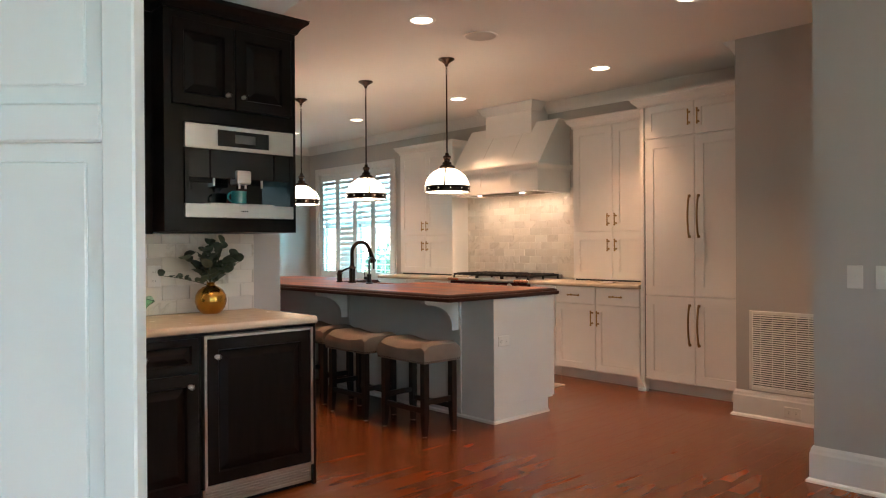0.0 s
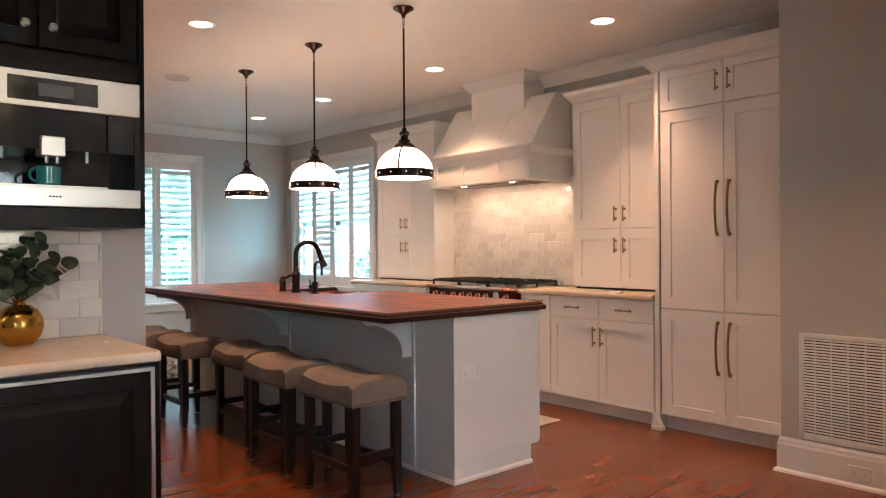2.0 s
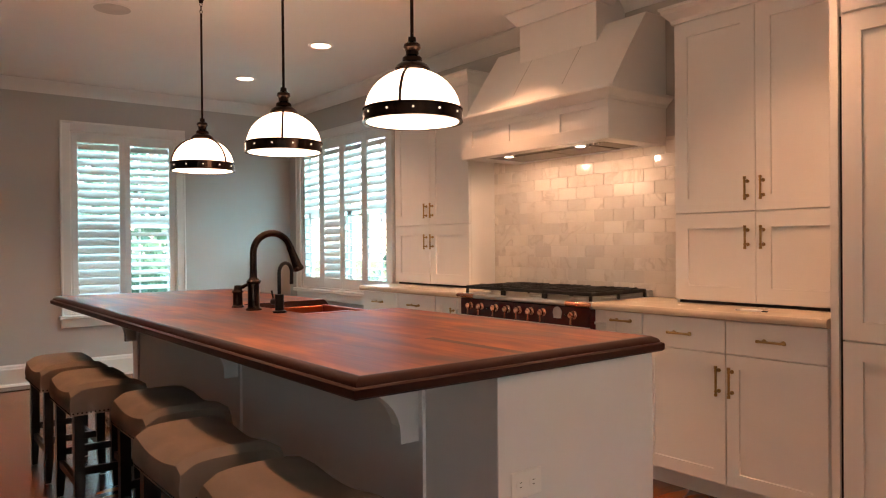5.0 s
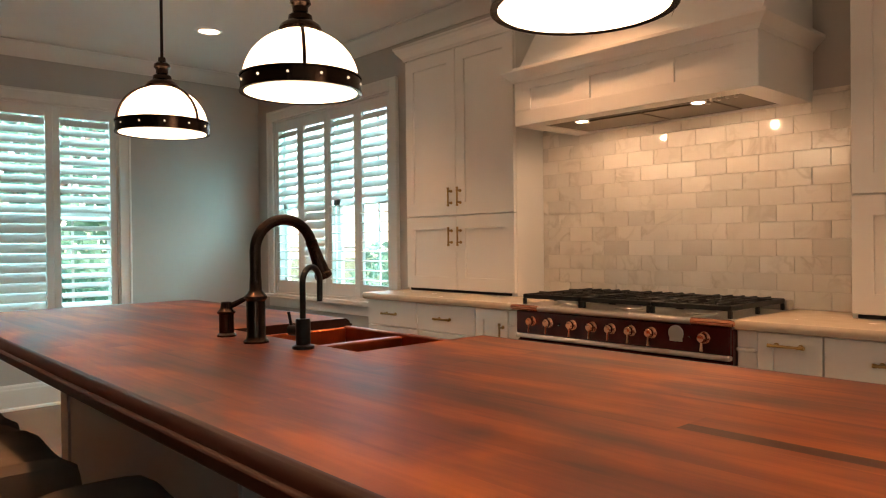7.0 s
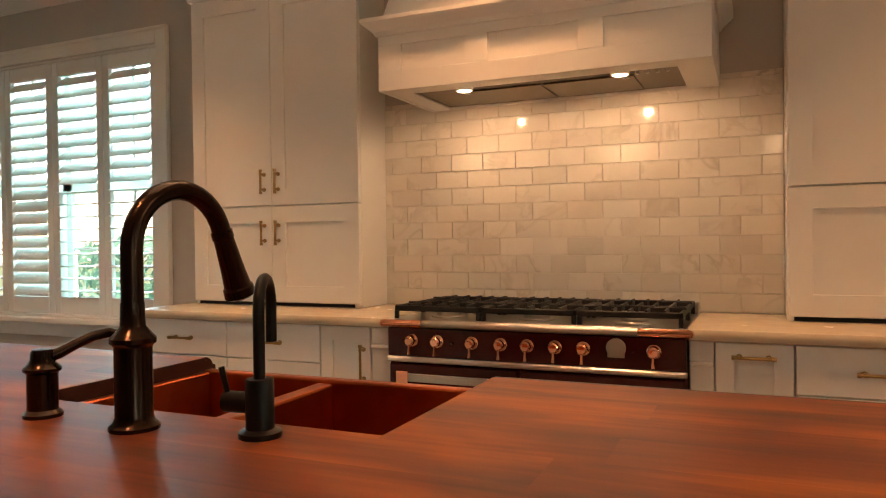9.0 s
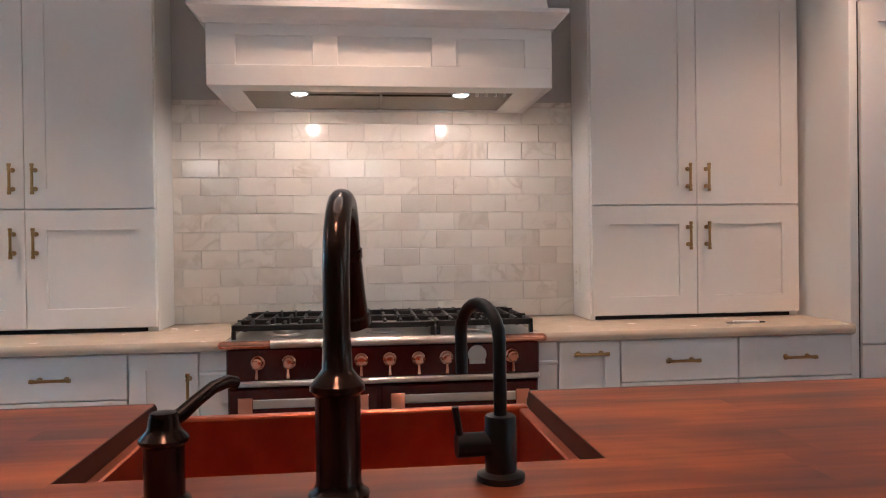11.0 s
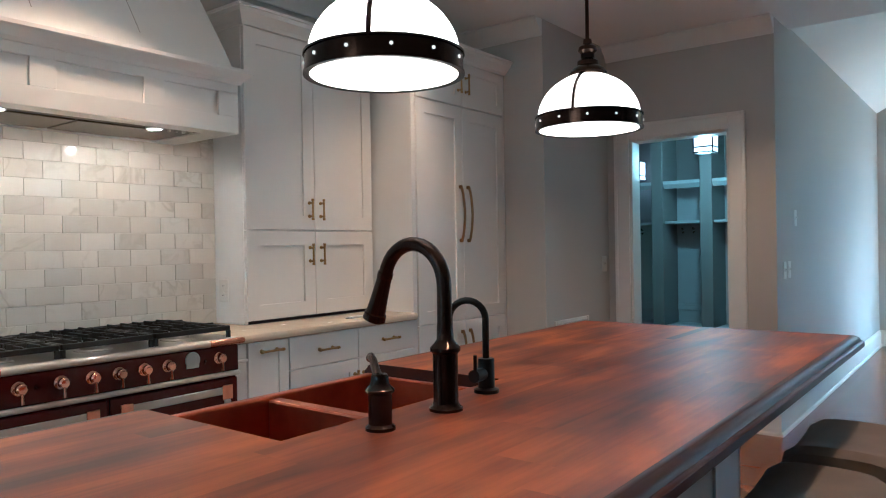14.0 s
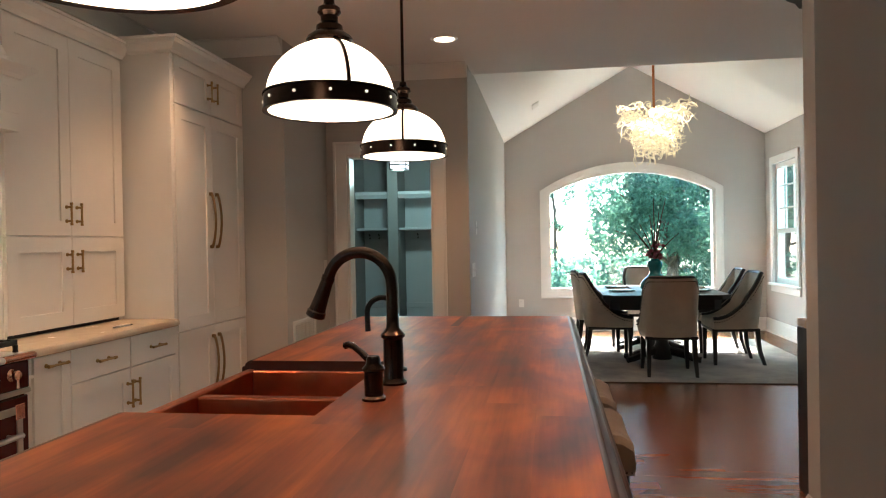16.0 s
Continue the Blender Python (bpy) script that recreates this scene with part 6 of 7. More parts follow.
box(bm, 0, 0.044, zs[0], zs[-1], -0.036, 0, 0.003, m_leaf)
box(bm, 0.70, 0.76, zs[0], zs[-1], -0.036, 0, 0.003, m_leaf)
for a, b in ((0, 1), (2, 3), (4, 5), (6, 7)):
    box(bm, 0.044, 0.70, zs[a], zs[b], -0.036, 0, 0.003, m_leaf)
part("frame", bm, M_TRIM, d)
for a, b in ((1, 2), (3, 4), (5, 6)):
    bm = boxed(0.044, 0.70, zs[a], zs[b], -0.026, -0.012, 0, m_leaf)
    box(bm, 0.067, 0.677, zs[a] + 0.024, zs[b] - 0.024, -0.012, -0.008, 0.003, m_leaf)
    part("panel", bm, M_TRIM, d)

# ---------------------------------------------------------------- dining room
r = thing("area_rug", (2.28, -1.15, 0), "faded grey and beige patterned rug under the dining table", "rug")
part("pile", boxed(0.95, 3.60, -2.62, 0.335, 0.0005, 0.011, 0.003), M_RUG, r)
bm = bmesh.new()
for a in ((0.94, 0.95, -2.62, 0.335), (3.60, 3.61, -2.62, 0.335), (0.94, 3.61, 0.335, 0.345), (0.94, 3.61, -2.63, -2.62)):
    box(bm, a[0], a[1], a[2], a[3], 0.0005, 0.010, 0.002)
part("binding", bm, material("rug_binding", (0.05, 0.04, 0.035), 0.9, bump=0.2, bump_scale=300), r, "dark bound edge")

FL = 0.0115
t = thing("dining_table", (2.43, -1.25, FL), "black wooden dining table on two pedestals", "table")
poly = [(1.80, -0.50), (1.90, -0.40), (2.96, -0.40), (3.06, -0.50), (3.06, -2.05), (2.96, -2.15), (1.90, -2.15), (1.80, -2.05)]
bm = prism(bmesh.new(), poly, 0.70, 0.745)
part("tabletop", bm, M_BLACKWOOD, t)
part("apron_frame", prism(bmesh.new(), [(2.43 + (x - 2.43) * 0.88, -1.275 + (y + 1.275) * 0.92) for x, y in poly], 0.59, 0.70), M_BLACKWOOD, t)
for yc in (-0.82, -1.75):
    part("pedestal", lathe(bmesh.new(), [(0.10, FL + 0.03), (0.11, 0.12), (0.085, 0.17), (0.065, 0.22), (0.10, 0.34), (0.105, 0.42), (0.07, 0.52), (0.11, 0.56), (0.12, 0.589)], 20, pose(2.43, yc, 0)), M_BLACKWOOD, t, "", True)
    for ang in (20, 160, 200, 340):
        a = radians(ang)
        p = [Vector((2.43 + math.cos(a) * q, yc + math.sin(a) * q, z)) for q, z in ((0.06, 0.13), (0.2, 0.10), (0.33, 0.055), (0.40, 0.045))]
        part("foot", tube(bmesh.new(), p, [0.045, 0.04, 0.035, 0.034], 8), M_BLACKWOOD, t)


def dining_chair(cx, cy, turn):
    """Upholstered scoop-back chair; it faces +y before the turn."""
    c = thing("dining_chair", (cx, cy, FL), "cream upholstered scoop-back dining chair with black nailhead trim", "chair", "chairs round the dining table")
    def P(x, y, z):
        return Vector((cx + x, cy + y, FL + z))
    path = []
    for i in range(9):
        path.append((-0.27 + 0.01 * i / 8, 0.25 - 0.38 * i / 8))
    for i in range(1, 8):
        a = math.pi + (math.pi / 2) * i / 8
        path.append((-0.26 + 0.10 + 0.10 * math.cos(a), -0.13 + 0.10 * math.sin(a)))
    for i in range(0, 9):
        path.append((-0.16 + 0.32 * i / 8, -0.23 - 0.02 * math.sin(math.pi * i / 8)))
    for i in range(1, 8):
        a = 1.5 * math.pi + (math.pi / 2) * i / 8
        path.append((0.16 + 0.10 * math.cos(a), -0.13 + 0.10 * math.sin(a)))
    for i in range(9):
        path.append((0.26 + 0.01 * i / 8, -0.13 + 0.38 * i / 8))

    def top(y):
        f = min(1, max(0, (0.25 - y) / 0.46))
        return 0.47 + 0.46 * f ** 2.3
    bm = bmesh.new()
    rows = []
    for i, (x, y) in enumerate(path):
        zt = top(y)
        lean = 0.10 * max(0, (zt - 0.45)) * (1 if y < 0 else 0.6)
        ox, oy = x, y
        ix, iy = x * 0.86, y + 0.04 * (1 if y < -0.05 else 0.0)
        tp = 0.93
        rows.append([bm.verts.new(P(ox * tp, oy * 0.95, 0.37)), bm.verts.new(P(ox, oy - lean, zt)), bm.verts.new(P(ix, iy - lean, zt)), bm.verts.new(P(ix * tp, iy, 0.37))])
    for p, q in zip(rows, rows[1:]):
        for k in range(4):
            bm.faces.new((p[k], q[k], q[(k + 1) % 4], p[(k + 1) % 4]))
    bm.faces.new(rows[0])
    bm.faces.new(rows[-1][::-1])
    edge = [((rr[1].co + rr[2].co) / 2).copy() for rr in rows]
    nails = [rr[1].co.copy() for rr in rows]
    bmesh.ops.recalc_face_normals(bm, faces=bm.faces)
    back = part("backrest", bm, M_CREAM, c, "", True)
    part("trim", tube(bmesh.new(), [e + Vector((0, 0, 0.004)) for e in edge], 0.022, 8), M_BLACKWOOD, back, "black piped edge", True)
    bm = bmesh.new()
    for a, b in zip(nails, nails[1:]):
        for f in (0.25, 0.75):
            p = a.lerp(b, f) + Vector((0, 0, -0.03))
            lathe(bm, [(0.006, -0.004), (0.006, 0.004)], 5, Matrix.Translation(p))
    tagged(part("nailheads", bm, M_BLACKM, back, "row of dark nailheads"), kind="stuff")
    part("seat", boxed(cx - 0.235, cx + 0.235, cy - 0.20, cy + 0.26, FL + 0.37, FL + 0.475, 0.03, seg=3), M_CREAM, c, "", True)
    part("seat_rail", boxed(cx - 0.245, cx + 0.245, cy - 0.215, cy + 0.255, FL + 0.345, FL + 0.375, 0.004), M_BLACKWOOD, c)
    for sx in (-1, 1):
        for sy, y0, sp in ((1, 0.225, 0.0), (-1, -0.19, -0.07)):
            bm = bmesh.new()
            a = [bm.verts.new(P(sx * 0.21 + dx * 0.024, y0 + dy * 0.024, 0.346)) for dx, dy in ((-1, -1), (1, -1), (1, 1), (-1, 1))]
            mdl = [bm.verts.new(P(sx * 0.212 + dx * 0.02, y0 + sp * 0.3 + dy * 0.02, 0.16)) for dx, dy in ((-1, -1), (1, -1), (1, 1), (-1, 1))]
            b = [bm.verts.new(P(sx * 0.22 + dx * 0.015, y0 + sp + dy * 0.015, 0.0)) for dx, dy in ((-1, -1), (1, -1), (1, 1), (-1, 1))]
            for p, q in ((a, mdl), (mdl, b)):
                for i in range(4):
                    bm.faces.new((p[i], p[(i + 1) % 4], q[(i + 1) % 4], q[i]))
            bm.faces.new(a)
            bm.faces.new(b)
            bmesh.ops.recalc_face_normals(bm, faces=bm.faces)
            part("leg", bm, M_BLACKWOOD, c)
    c.rotation_euler = (0, 0, radians(turn))
    return c


first = dining_chair(2.47, -0.16, 180)
for x, y, a in ((2.99, -0.98, 90), (1.72, -0.82, -88), (1.68, -1.62, -92), (3.06, -1.68, 92), (2.40, -2.34, 2)):
    copy_thing(first, pose(x, y, FL, 0, 0, a))

for px, py in ((2.43, -0.62), (2.82, -1.0), (2.04, -0.95), (2.04, -1.6), (2.82, -1.65)):
    pl = thing("place_setting", (px, py, 0.745), "stacked dark and white plates with a folded napkin", "plate", "place settings")
    part("charger", lathe(bmesh.new(), [(0, 0), (0.10, 0), (0.145, 0.010), (0.147, 0.013), (0.10, 0.005), (0, 0.004)], 28, pose(px, py, 0.7455)), M_BLACKGLASS, pl, "", True)
    part("plate", lathe(bmesh.new(), [(0, 0.006), (0.08, 0.006), (0.115, 0.017), (0.116, 0.021), (0.08, 0.012), (0, 0.011)], 28, pose(px, py, 0.7455)), M_PLASTIC, pl, "white plate", True)
    rng = random.Random(int(px * 100 + py * 10))
    bm = bmesh.new()
    g = [[bm.verts.new((px - 0.09 + 0.18 * i / 6, py - 0.05 + 0.10 * j / 4, 0.762 + 0.012 + 0.028 * rng.random() * (0 < i < 6))) for j in range(5)] for i in range(7)]
    for i in range(6):
        for j in range(4):
            bm.faces.new((g[i][j], g[i + 1][j], g[i + 1][j + 1], g[i][j + 1]))
    bmesh.ops.solidify(bm, geom=bm.faces[:], thickness=0.006)
    part("napkin", bm, M_CREAM, pl, "crumpled cream napkin", True)

VX, VY = 2.43, -1.25
v = thing("teal_vase", (VX, VY, 0.745), "wide-bodied teal glass bottle vase on the table", "vase")
bm = lathe(bmesh.new(), [(0, 0), (0.14, 0), (0.165, 0.02), (0.165, 0.07), (0.13, 0.12), (0.085, 0.155), (0.062, 0.19), (0.064, 0.23), (0.085, 0.27), (0.085, 0.30), (0.07, 0.325), (0.05, 0.335), (0.048, 0.35), (0.043, 0.35), (0.043, 0.33), (0, 0.32)], 28, pose(VX, VY, 0.7455))
part("body", bm, M_TEAL, v, "", True)
b2 = thing("dried_stems", (VX, VY, 1.08), "tall dried red-brown stems with pink blooms in a teal vase", "plant")
rng = random.Random(7)
M_TWIG = material("red_twig", (0.14, 0.045, 0.03), 0.7, vary=0.2, bump=0.1)
M_BLOOM = material("pink_bloom", (0.42, 0.09, 0.12), 0.8, vary=0.3, scale=40, bump=0.1)
for k in range(11):
    a, sp, hh = rng.uniform(0, 6.28), rng.uniform(0.05, 0.32), rng.uniform(0.25, 0.72)
    pts = [(VX + math.cos(a) * sp * f ** 1.4, VY + math.sin(a) * sp * f ** 1.4, 1.07 + hh * f) for f in (0, 0.25, 0.5, 0.75, 1)]
    part("stem", tube(bmesh.new(), pts, [0.009, 0.008, 0.006, 0.005, 0.003], 6), M_TWIG, b2)
for k in range(26):
    a, sp, zz = rng.uniform(0, 6.28), rng.uniform(0.0, 0.10), rng.uniform(1.09, 1.26)
    part("bloom", lathe(bmesh.new(), [(0, -0.02), (0.022, -0.008), (0.026, 0.006), (0.012, 0.02), (0, 0.024)], 7, pose(VX + math.cos(a) * sp, VY + math.sin(a) * sp, zz, rng.uniform(-60, 60), rng.uniform(-60, 60))), M_BLOOM, b2, "", True)

# blown-glass chandelier
CX, CY = 2.41, -1.3
ch = thing("glass_chandelier", (CX, CY, 3.80), "blown-glass chandelier of curling cream tendrils, lit from within", "chandelier")
part("rod", tube(bmesh.new(), [(CX, CY, 3.81), (CX, CY, 2.72)], 0.014, 10), material("copper_rod", (0.45, 0.17, 0.07), 0.35, 0.9), ch, "copper-coloured rod", True)
part("ceiling_cup", lathe(bmesh.new(), [(0.07, 3.815), (0.07, 3.79), (0.02, 3.76), (0.016, 3.75)], 18, pose(CX, CY, 0)), M_BRASS, ch, "", True)
M_TENDRIL = material("cream_blown_glass", (0.80, 0.74, 0.58), 0.15, vary=0.06, bump=0, emit=0.07, emit_color=(1.0, 0.86, 0.58))
M_CORE = material("lit_core_glass", (0.95, 0.88, 0.68), 0.3, bump=0, emit=0.32, emit_color=(1.0, 0.84, 0.52))
rng = random.Random(21)
for k in range(190):
    f = (k + 0.5) / 190
    zc = 2.79 - 0.42 * f ** 1.1
    rad = 0.37 * (1 - f) ** 0.8 + 0.03
    a = k * 2.39996
    ln = rng.uniform(0.14, 0.27)
    d0 = Vector((math.cos(a), math.sin(a), 0.35 - 1.1 * f + rng.uniform(-0.25, 0.25))).normalized()
    side = Vector((-math.sin(a), math.cos(a), 0))
    up = d0.cross(side)
    p0 = Vector((CX + math.cos(a) * rad * 0.62, CY + math.sin(a) * rad * 0.62, zc))
    ph, turns, amp = rng.uniform(0, 6.28), rng.uniform(1.2, 2.3), rng.uniform(0.03, 0.06)
    pts = []
    for i in range(16):
        s = i / 15
        w2 = amp * s
        pts.append(p0 + d0 * ln * s + (side * math.cos(ph + 6.28 * turns * s) + up * math.sin(ph + 6.28 * turns * s)) * w2 - Vector((0, 0, 0.05 * s * s)))
    part("tendril", tube(bmesh.new(), pts, [0.010 * (1 - 0.75 * i / 15) + 0.002 for i in range(16)], 5), M_CORE if k % 4 == 0 and f < 0.7 else M_TENDRIL, ch, "", True)
for k in range(26):
    a, rr, zz = rng.uniform(0, 6.28), 0.20 * rng.random() ** 0.6, rng.uniform(2.50, 2.76)
    part("glass_ball", lathe(bmesh.new(), [(0, -0.05), (0.03, -0.04), (0.05, 0), (0.03, 0.04), (0, 0.05)], 12, pose(CX + math.cos(a) * rr, CY + math.sin(a) * rr, zz)), M_CORE, ch, "glowing glass bulb", True)
tl = [(CX, CY, 2.30), (CX + 0.01, CY, 2.24), (CX - 0.008, CY, 2.20), (CX + 0.004, CY, 2.17)]
part("drop", tube(bmesh.new(), tl, [0.02, 0.014, 0.009, 0.003], 8), M_TENDRIL, ch, "", True)

vv = thing("vault_vent", (3.72, -1.9, 3.05), "small white register in the sloping ceiling", "air vent")
sl = (APEX[1] - LOW) / (XC + T - APEX[0])
mv = Matrix.Translation((3.75, -2.2, LOW + (XC + T - 3.75) * sl - 0.004)) @ Matrix.Rotation(math.atan(sl), 4, "Y")
bm = boxed(-0.05, 0.05, -0.15, 0.15, -0.006, 0.002, 0.002, mv)
for i in range(6):
    box(bm, -0.04 + i * 0.015, -0.034 + i * 0.015, -0.13, 0.13, -0.009, -0.006, 0, mv)
part("register", bm, M_PLASTIC, vv)

# ---------------------------------------------------------------- small things
m2 = thing("kitchen_mat", (5.2, 4.6, 0), "small pale patterned mat on the floor by the range", "mat")
part("pile", boxed(4.86, 5.41, 3.84, 5.3, 0.0005, 0.010, 0.003), material("pale_mat", (0.60, 0.56, 0.51), 0.95, vary=0.25, scale=9, bump=0.4, bump_scale=260, color2=(0.33, 0.31, 0.29)), m2)
k = thing("bottle_opener", (5.80, 3.66, CTOP), "small metal bottle opener lying on the counter", "utensil")
bm = boxed(5.785, 5.81, 3.60, 3.70, CTOP + 0.0005, CTOP + 0.010, 0.003)
part("grip", bm, M_PLASTIC, k)
bm = lathe(bmesh.new(), [(0.010, 0), (0.014, 0), (0.014, 0.006), (0.010, 0.006), (0.010, 0)], 16, pose(5.797, 3.715, CTOP + 0.001))
part("ring", bm, M_STEEL, k)
part("tip", boxed(5.79, 5.805, 3.575, 3.60, CTOP + 0.001, CTOP + 0.006, 0.001), M_IRON, k)
fr = thing("floor_register", (3.62, 9.12, 0), "bronze floor register set in the boards", "floor vent")
bm = boxed(3.40, 3.72, 9.05, 9.16, 0.0005, 0.005, 0.001)
for i in range(14):
    box(bm, 3.42 + i * 0.021, 3.43 + i * 0.021, 9.065, 9.145, 0.005, 0.007)
part("grille", bm, M_BRONZE, fr)
bg = thing("crumpled_bag", (3.95, 7.35, 0), "small crumpled black and white patterned bag on the floor", "bag")
rng = random.Random(3)
bm = bmesh.new()
bmesh.ops.create_icosphere(bm, subdivisions=3, radius=0.1)
for q in bm.verts:
    q.co = Vector((q.co.x * 0.9, q.co.y * 0.9, max(-0.085, q.co.z * 1.25))) * (1 + 0.16 * noise.noise(q.co * 22))
bmesh.ops.translate(bm, verts=bm.verts, vec=(3.93, 7.22, 0.085))
part("bag", bm, material("mottled_cloth", (0.55, 0.55, 0.56), 0.8, vary=0.4, scale=28, bump=0.3, bump_scale=90, color2=(0.03, 0.03, 0.035)), bg)

# ---------------------------------------------------------------- outside
M_BARK = material("bark", (0.15, 0.13, 0.10), 0.9, vary=0.25, scale=6, bump=0.5, bump_scale=30, stretch=(3, 3, 0.5))


def leaf_material(name, c1, c2):
    mat = bpy.data.materials.new(name)
    mat.use_nodes = True
    nt = mat.node_tree
    b = nt.nodes["Principled BSDF"]
    geo = nt.nodes.new("ShaderNodeNewGeometry")
    ramp = nt.nodes.new("ShaderNodeValToRGB")
    ramp.color_ramp.elements[0].color, ramp.color_ramp.elements[1].color = (*c1, 1), (*c2, 1)
    nt.links.new(geo.outputs["Random Per Island"], ramp.inputs[0])
    nt.links.new(ramp.outputs[0], b.inputs["Base Color"])
    b.inputs["Roughness"].default_value = 0.5
    tr = nt.nodes.new("ShaderNodeBsdfTranslucent")
    nt.links.new(ramp.outputs[0], tr.inputs[0])
    mix = nt.nodes.new("ShaderNodeMixShader")
    mix.inputs[0].default_value = 0.65
    nt.links.new(b.outputs[0], mix.inputs[1])
    nt.links.new(tr.outputs[0], mix.inputs[2])
    nt.links.new(mix.outputs[0], nt.nodes["Material Output"].inputs[0])
    return mat


M_FOLIAGE = leaf_material("foliage", (0.07, 0.19, 0.14), (0.17, 0.38, 0.27))


def leaf_cloud(name, blobs, count, size, seed, parent, kind_tag=True):
    rs = np.random.RandomState(seed)
    w = np.array([b[3] ** 2 for b in blobs], float)
    pick = rs.choice(len(blobs), count, p=w / w.sum())
    c = np.array([b[:3] for b in blobs], float)[pick]
    r = np.array([b[3] for b in blobs], float)[pick]
    d = rs.normal(size=(count, 3))
    d /= np.linalg.norm(d, axis=1)[:, None]
    p = c + d * (r * (0.55 + 0.5 * rs.rand(count) ** 0.5))[:, None] * np.array([1, 1, 0.85])
    u = rs.normal(size=(count, 3))
    u /= np.linalg.norm(u, axis=1)[:, None]
    v = np.cross(u, rs.normal(size=(count, 3)))
    v /= np.linalg.norm(v, axis=1)[:, None]
    s = size * (0.6 + 0.8 * rs.rand(count))[:, None]
    quad = np.stack([p - u * s, p - v * s * 0.45, p + u * s, p + v * s * 0.45], 1).reshape(-1, 3)
    me = bpy.data.meshes.new(name)
    me.from_pydata(quad.tolist(), [], np.arange(count * 4).reshape(-1, 4).tolist())
    me.materials.append(M_FOLIAGE)
    ob = new(name, me)
    if parent is not None:
        ob.parent = parent
        ob.location = -ROOT[parent]
    if kind_tag:
        tagged(ob, kind="stuff")
    return ob


def tree(x, y, h, crown_r, seed, leaves, size, z0=-0.6, low=0.45):
    t = thing("garden_tree", (x, y, z0), "leafy green garden tree with a dark trunk", "tree", "trees in the garden")
    rng = random.Random(seed)
    pts = [(x + rng.uniform(-0.1, 0.1) * k, y + rng.uniform(-0.1, 0.1) * k, z0 + h * k / 6) for k in range(7)]
    bm = tube(bmesh.new(), pts, [(0.16 - 0.02 * k) * min(1, crown_r / 1.6) for k in range(7)], 9)
    blobs = []
    for k in range(16):
        a, f = rng.uniform(0, 6.28), rng.uniform(low, 1.0)
        rr = crown_r * rng.uniform(0.35, 0.95) * (1.15 - 0.5 * f)
        e = Vector((x + math.cos(a) * rr, y + math.sin(a) * rr, z0 + h * f + rng.uniform(-0.2, 0.5)))
        s = Vector((x, y, z0 + h * f * 0.72))
        tube(bm, [s, s.lerp(e, 0.5) + Vector((0, 0, 0.15)), e], [k * min(1, crown_r / 1.6) for k in (0.05, 0.035, 0.015)], 6)
        blobs.append((e.x, e.y, e.z, crown_r * rng.uniform(0.22, 0.42)))
    part("trunk", bm, M_BARK, t, "", True)
    leaf_cloud("crown", blobs, leaves, size, seed, t)
    return t


tree(0.95, -9.5, 4.8, 1.75, 31, 22000, 0.052, low=0.25)
tree(-1.2, -12.5, 6.5, 2.8, 32, 12000, 0.085, low=0.25)
tree(3.35, -15.0, 8.5, 0.5, 33, 900, 0.06, low=0.1)
tree(-3.5, -16.0, 8.5, 3.4, 35, 7000, 0.15, low=0.25)
tree(-4.6, -5.0, 6.0, 2.6, 36, 5000, 0.13, low=0.3)
tree(10.5, 7.2, 3.4, 2.3, 37, 5000, 0.11, low=0.3)
tree(12.5, 9.6, 3.6, 2.4, 38, 3500, 0.12, low=0.3)
tree(5.6, 14.0, 3.4, 2.2, 39, 3500, 0.11, low=0.3)
tree(2.8, 16.5, 3.8, 2.6, 40, 3500, 0.13, low=0.3)
for seed, blobs, n in ((51, [(5.5 - i * 0.9, -11.5 - 0.7 * (i % 3), -0.1 + 0.3 * (i % 2), 0.9) for i in range(11)], 6000), (52, [(9.0 + 0.5 * (i % 2), 5.5 + i * 0.8, 0.6, 0.85) for i in range(7)], 6500), (53, [(1.5 + i * 0.8, 12.0 + 0.4 * (i % 2), 0.4, 0.8) for i in range(7)], 6000)):
    ob = leaf_cloud("shrubs", blobs, n, 0.085, seed, None)
    tagged(ob, "loose green shrubs along the garden edge", "shrub", "", "stuff")

# ---------------------------------------------------------------- tiles and boards
def tile_mesh(w, h, name):
    me = bpy.data.meshes.new(name)
    bm = boxed(-w / 2, w / 2, -h / 2, h / 2, 0, 0.008, 0.0012)
    bm.to_mesh(me)
    bm.free()
    me.materials.append(M_TILE)
    return me


def tiling(name, label, m, u0, u1, v0, v1, tw, th, holes=(), seed=1):
    host = thing(name, m @ Vector(((u0 + u1) / 2, v0, 0)), label, "tiles", "", "structure")
    part("grout_bed", boxed(u0, u1, v0, v1, 0.0005, 0.006, 0, m), M_GROUT, host)
    cache = {}
    rng = random.Random(seed)
    row = 0
    v = v0
    while v < v1 - 0.005:
        hh = min(th, v1 - v)
        u = u0 - (tw / 2 if row % 2 else 0)
        while u < u1 - 0.004:
            a, b = max(u, u0), min(u + tw, u1)
            key = (round(b - a, 4), round(hh, 4))
            if b - a > 0.006:
                if key not in cache:
                    cache[key] = tile_mesh(b - a - 0.0022, hh - 0.0022, "tile")
                ob = new("tile", cache[key])
                ob.parent = host
                ob.matrix_basis = Matrix.Translation(m @ Vector(((a + b) / 2, v + hh / 2, 0.002 + rng.uniform(-0.0004, 0.0004))) - ROOT[host]) @ m.to_3x3().to_4x4() @ Euler((rng.uniform(-0.004, 0.004), rng.uniform(-0.004, 0.004), 0)).to_matrix().to_4x4()
            u += tw
        v += th
        row += 1
    return host


tiling("splashback", "cream marble brick-pattern tile splashback behind the range", at(MINUS_X, (XR, 0, 0)), 4.197, 5.915, CTOP + 0.001, 1.845, 0.152, 0.0762, seed=5)
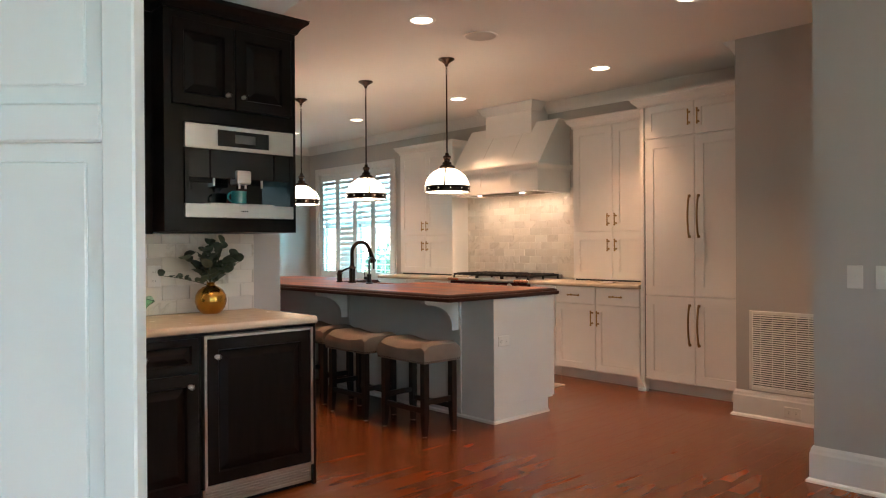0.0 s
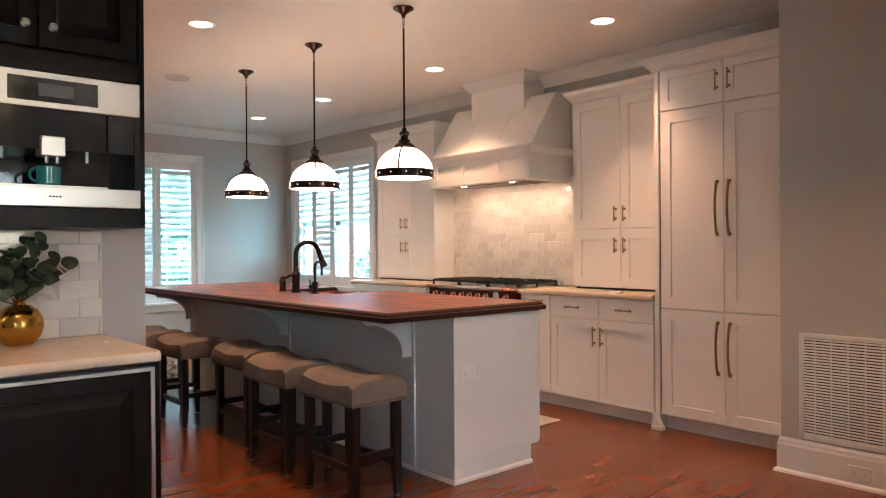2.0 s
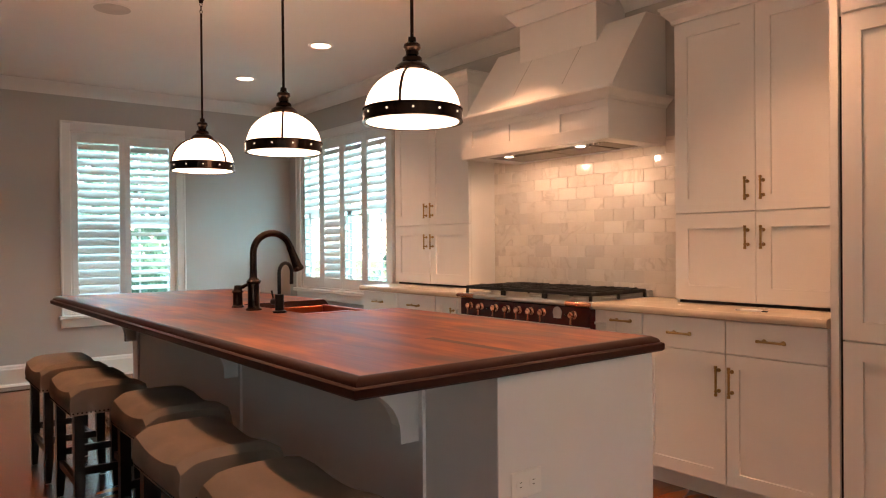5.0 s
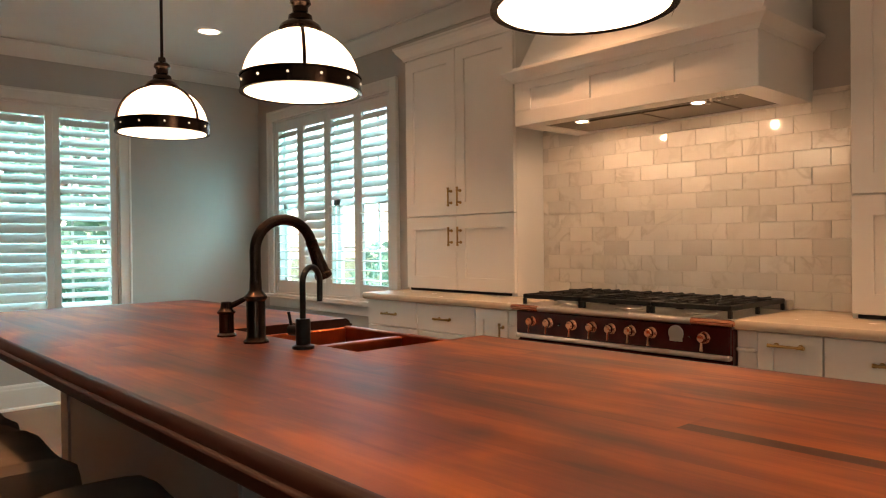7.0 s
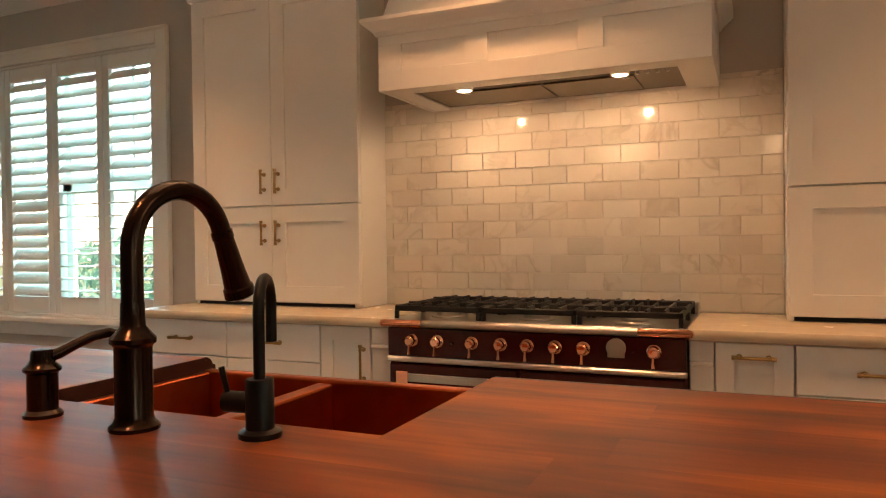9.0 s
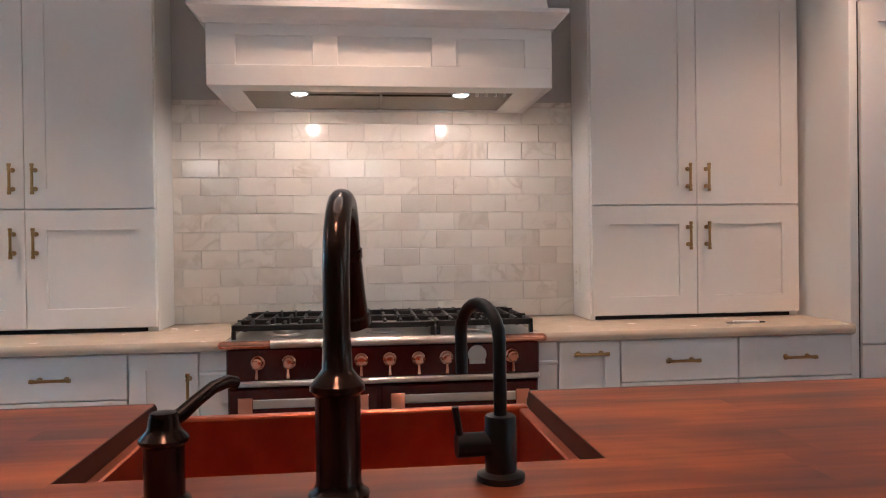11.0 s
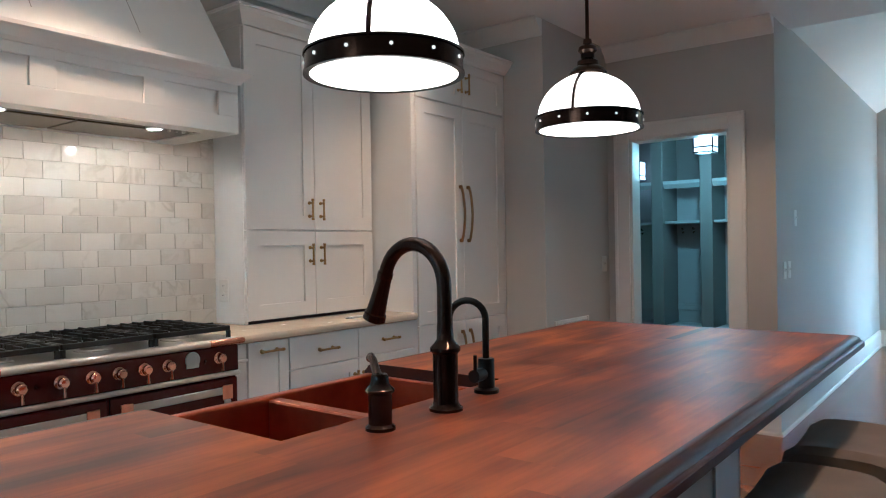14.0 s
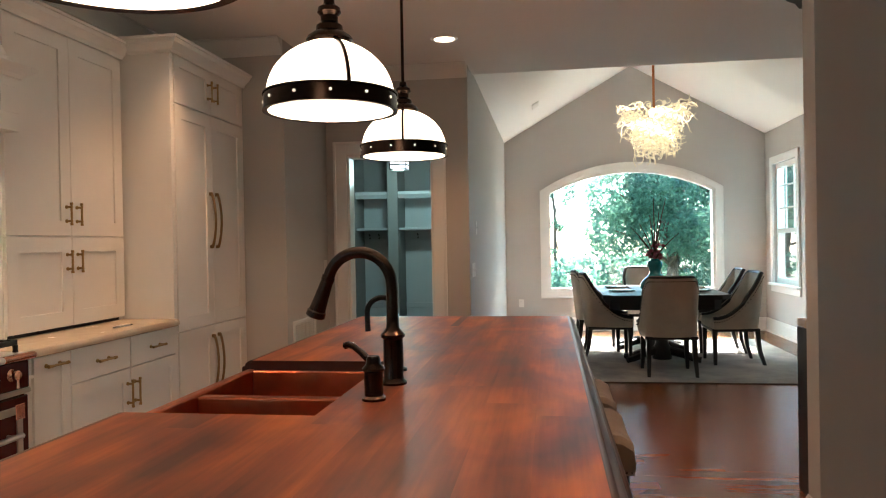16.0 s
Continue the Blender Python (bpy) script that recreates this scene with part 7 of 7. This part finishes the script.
tiling("bar_splashback", "white marble brick-pattern tile splashback behind the bar", at(MINUS_Y, (0, YB, 0)), 0.64, 2.325, 0.889, 1.325, 0.152, 0.0762, seed=6)

# floorboards: run along x
BW = 0.108
rng = random.Random(8)
LEN = [0.75, 1.05, 1.35, 1.65, 1.95]
board_me = {}
for L in LEN:
    me = bpy.data.meshes.new("plank")
    bm = bmesh.new()
    hw, hl, c1 = BW / 2 - 0.0003, L / 2 - 0.0003, 0.0006
    lo = [bm.verts.new((sx * hl, sy * hw, -0.003)) for sx, sy in ((-1, -1), (1, -1), (1, 1), (-1, 1))]
    mi = [bm.verts.new((sx * hl, sy * hw, -c1)) for sx, sy in ((-1, -1), (1, -1), (1, 1), (-1, 1))]
    hi = [bm.verts.new((sx * (hl - c1), sy * (hw - c1), 0)) for sx, sy in ((-1, -1), (1, -1), (1, 1), (-1, 1))]
    for p, q in ((lo, mi), (mi, hi)):
        for i in range(4):
            bm.faces.new((p[i], p[(i + 1) % 4], q[(i + 1) % 4], q[i]))
    bm.faces.new(hi)
    bm.to_mesh(me)
    bm.free()
    me.materials.append(M_FLOOR)
    board_me[L] = me
floor_ob = bpy.data.objects["floor"]
count, rest_v, rest_f = 0, [], []
row = 0
y = YE
while y < YL:
    first_len = rng.uniform(0.3, 1.5)
    x, edge = XH, XR + T if y > YV else (XR + T if y > -0.95 else XC + T)
    while x < edge - 0.02:
        L = rng.choice(LEN) if x > XH else first_len
        L = min(L, edge - x)
        cxm = x + L / 2
        near = L in board_me and 2.2 < cxm < 5.6 and -0.2 < y < 5.0 and not (cxm < 2.4 and y > 3.2)
        if near and count < 300:
            ob = new("plank", board_me[L])
            ob.parent = floor_ob
            ob.location = (cxm, y + BW / 2, 0)
            count += 1
        else:
            i = len(rest_v)
            hw, hl, c1 = BW / 2 - 0.0003, L / 2 - 0.0003, 0.0006
            for zz, cc in ((-c1, 0), (0, c1)):
                rest_v += [(cxm + sx * (hl - cc), y + BW / 2 + sy * (hw - cc), zz) for sx, sy in ((-1, -1), (1, -1), (1, 1), (-1, 1))]
            rest_f += [(i + 4, i + 5, i + 6, i + 7)] + [(i + k, i + (k + 1) % 4, i + 4 + (k + 1) % 4, i + 4 + k) for k in range(4)]
        x += L
    y += BW
me = bpy.data.meshes.new("floorboards")
me.from_pydata(rest_v, [], rest_f)
M_FLOOR2 = M_FLOOR.copy()
M_FLOOR2.name = "floor_wood_joined"
nt = M_FLOOR2.node_tree
geo = nt.nodes.new("ShaderNodeNewGeometry")
for link in list(nt.links):
    if link.from_socket.name == "Random" and link.from_node.type == "OBJECT_INFO":
        sock = link.to_socket
        nt.links.remove(link)
        nt.links.new(geo.outputs["Random Per Island"], sock)
me.materials.append(M_FLOOR2)
ob = new("floorboards", me)
ob.parent = floor_ob
tagged(ob, kind="stuff")
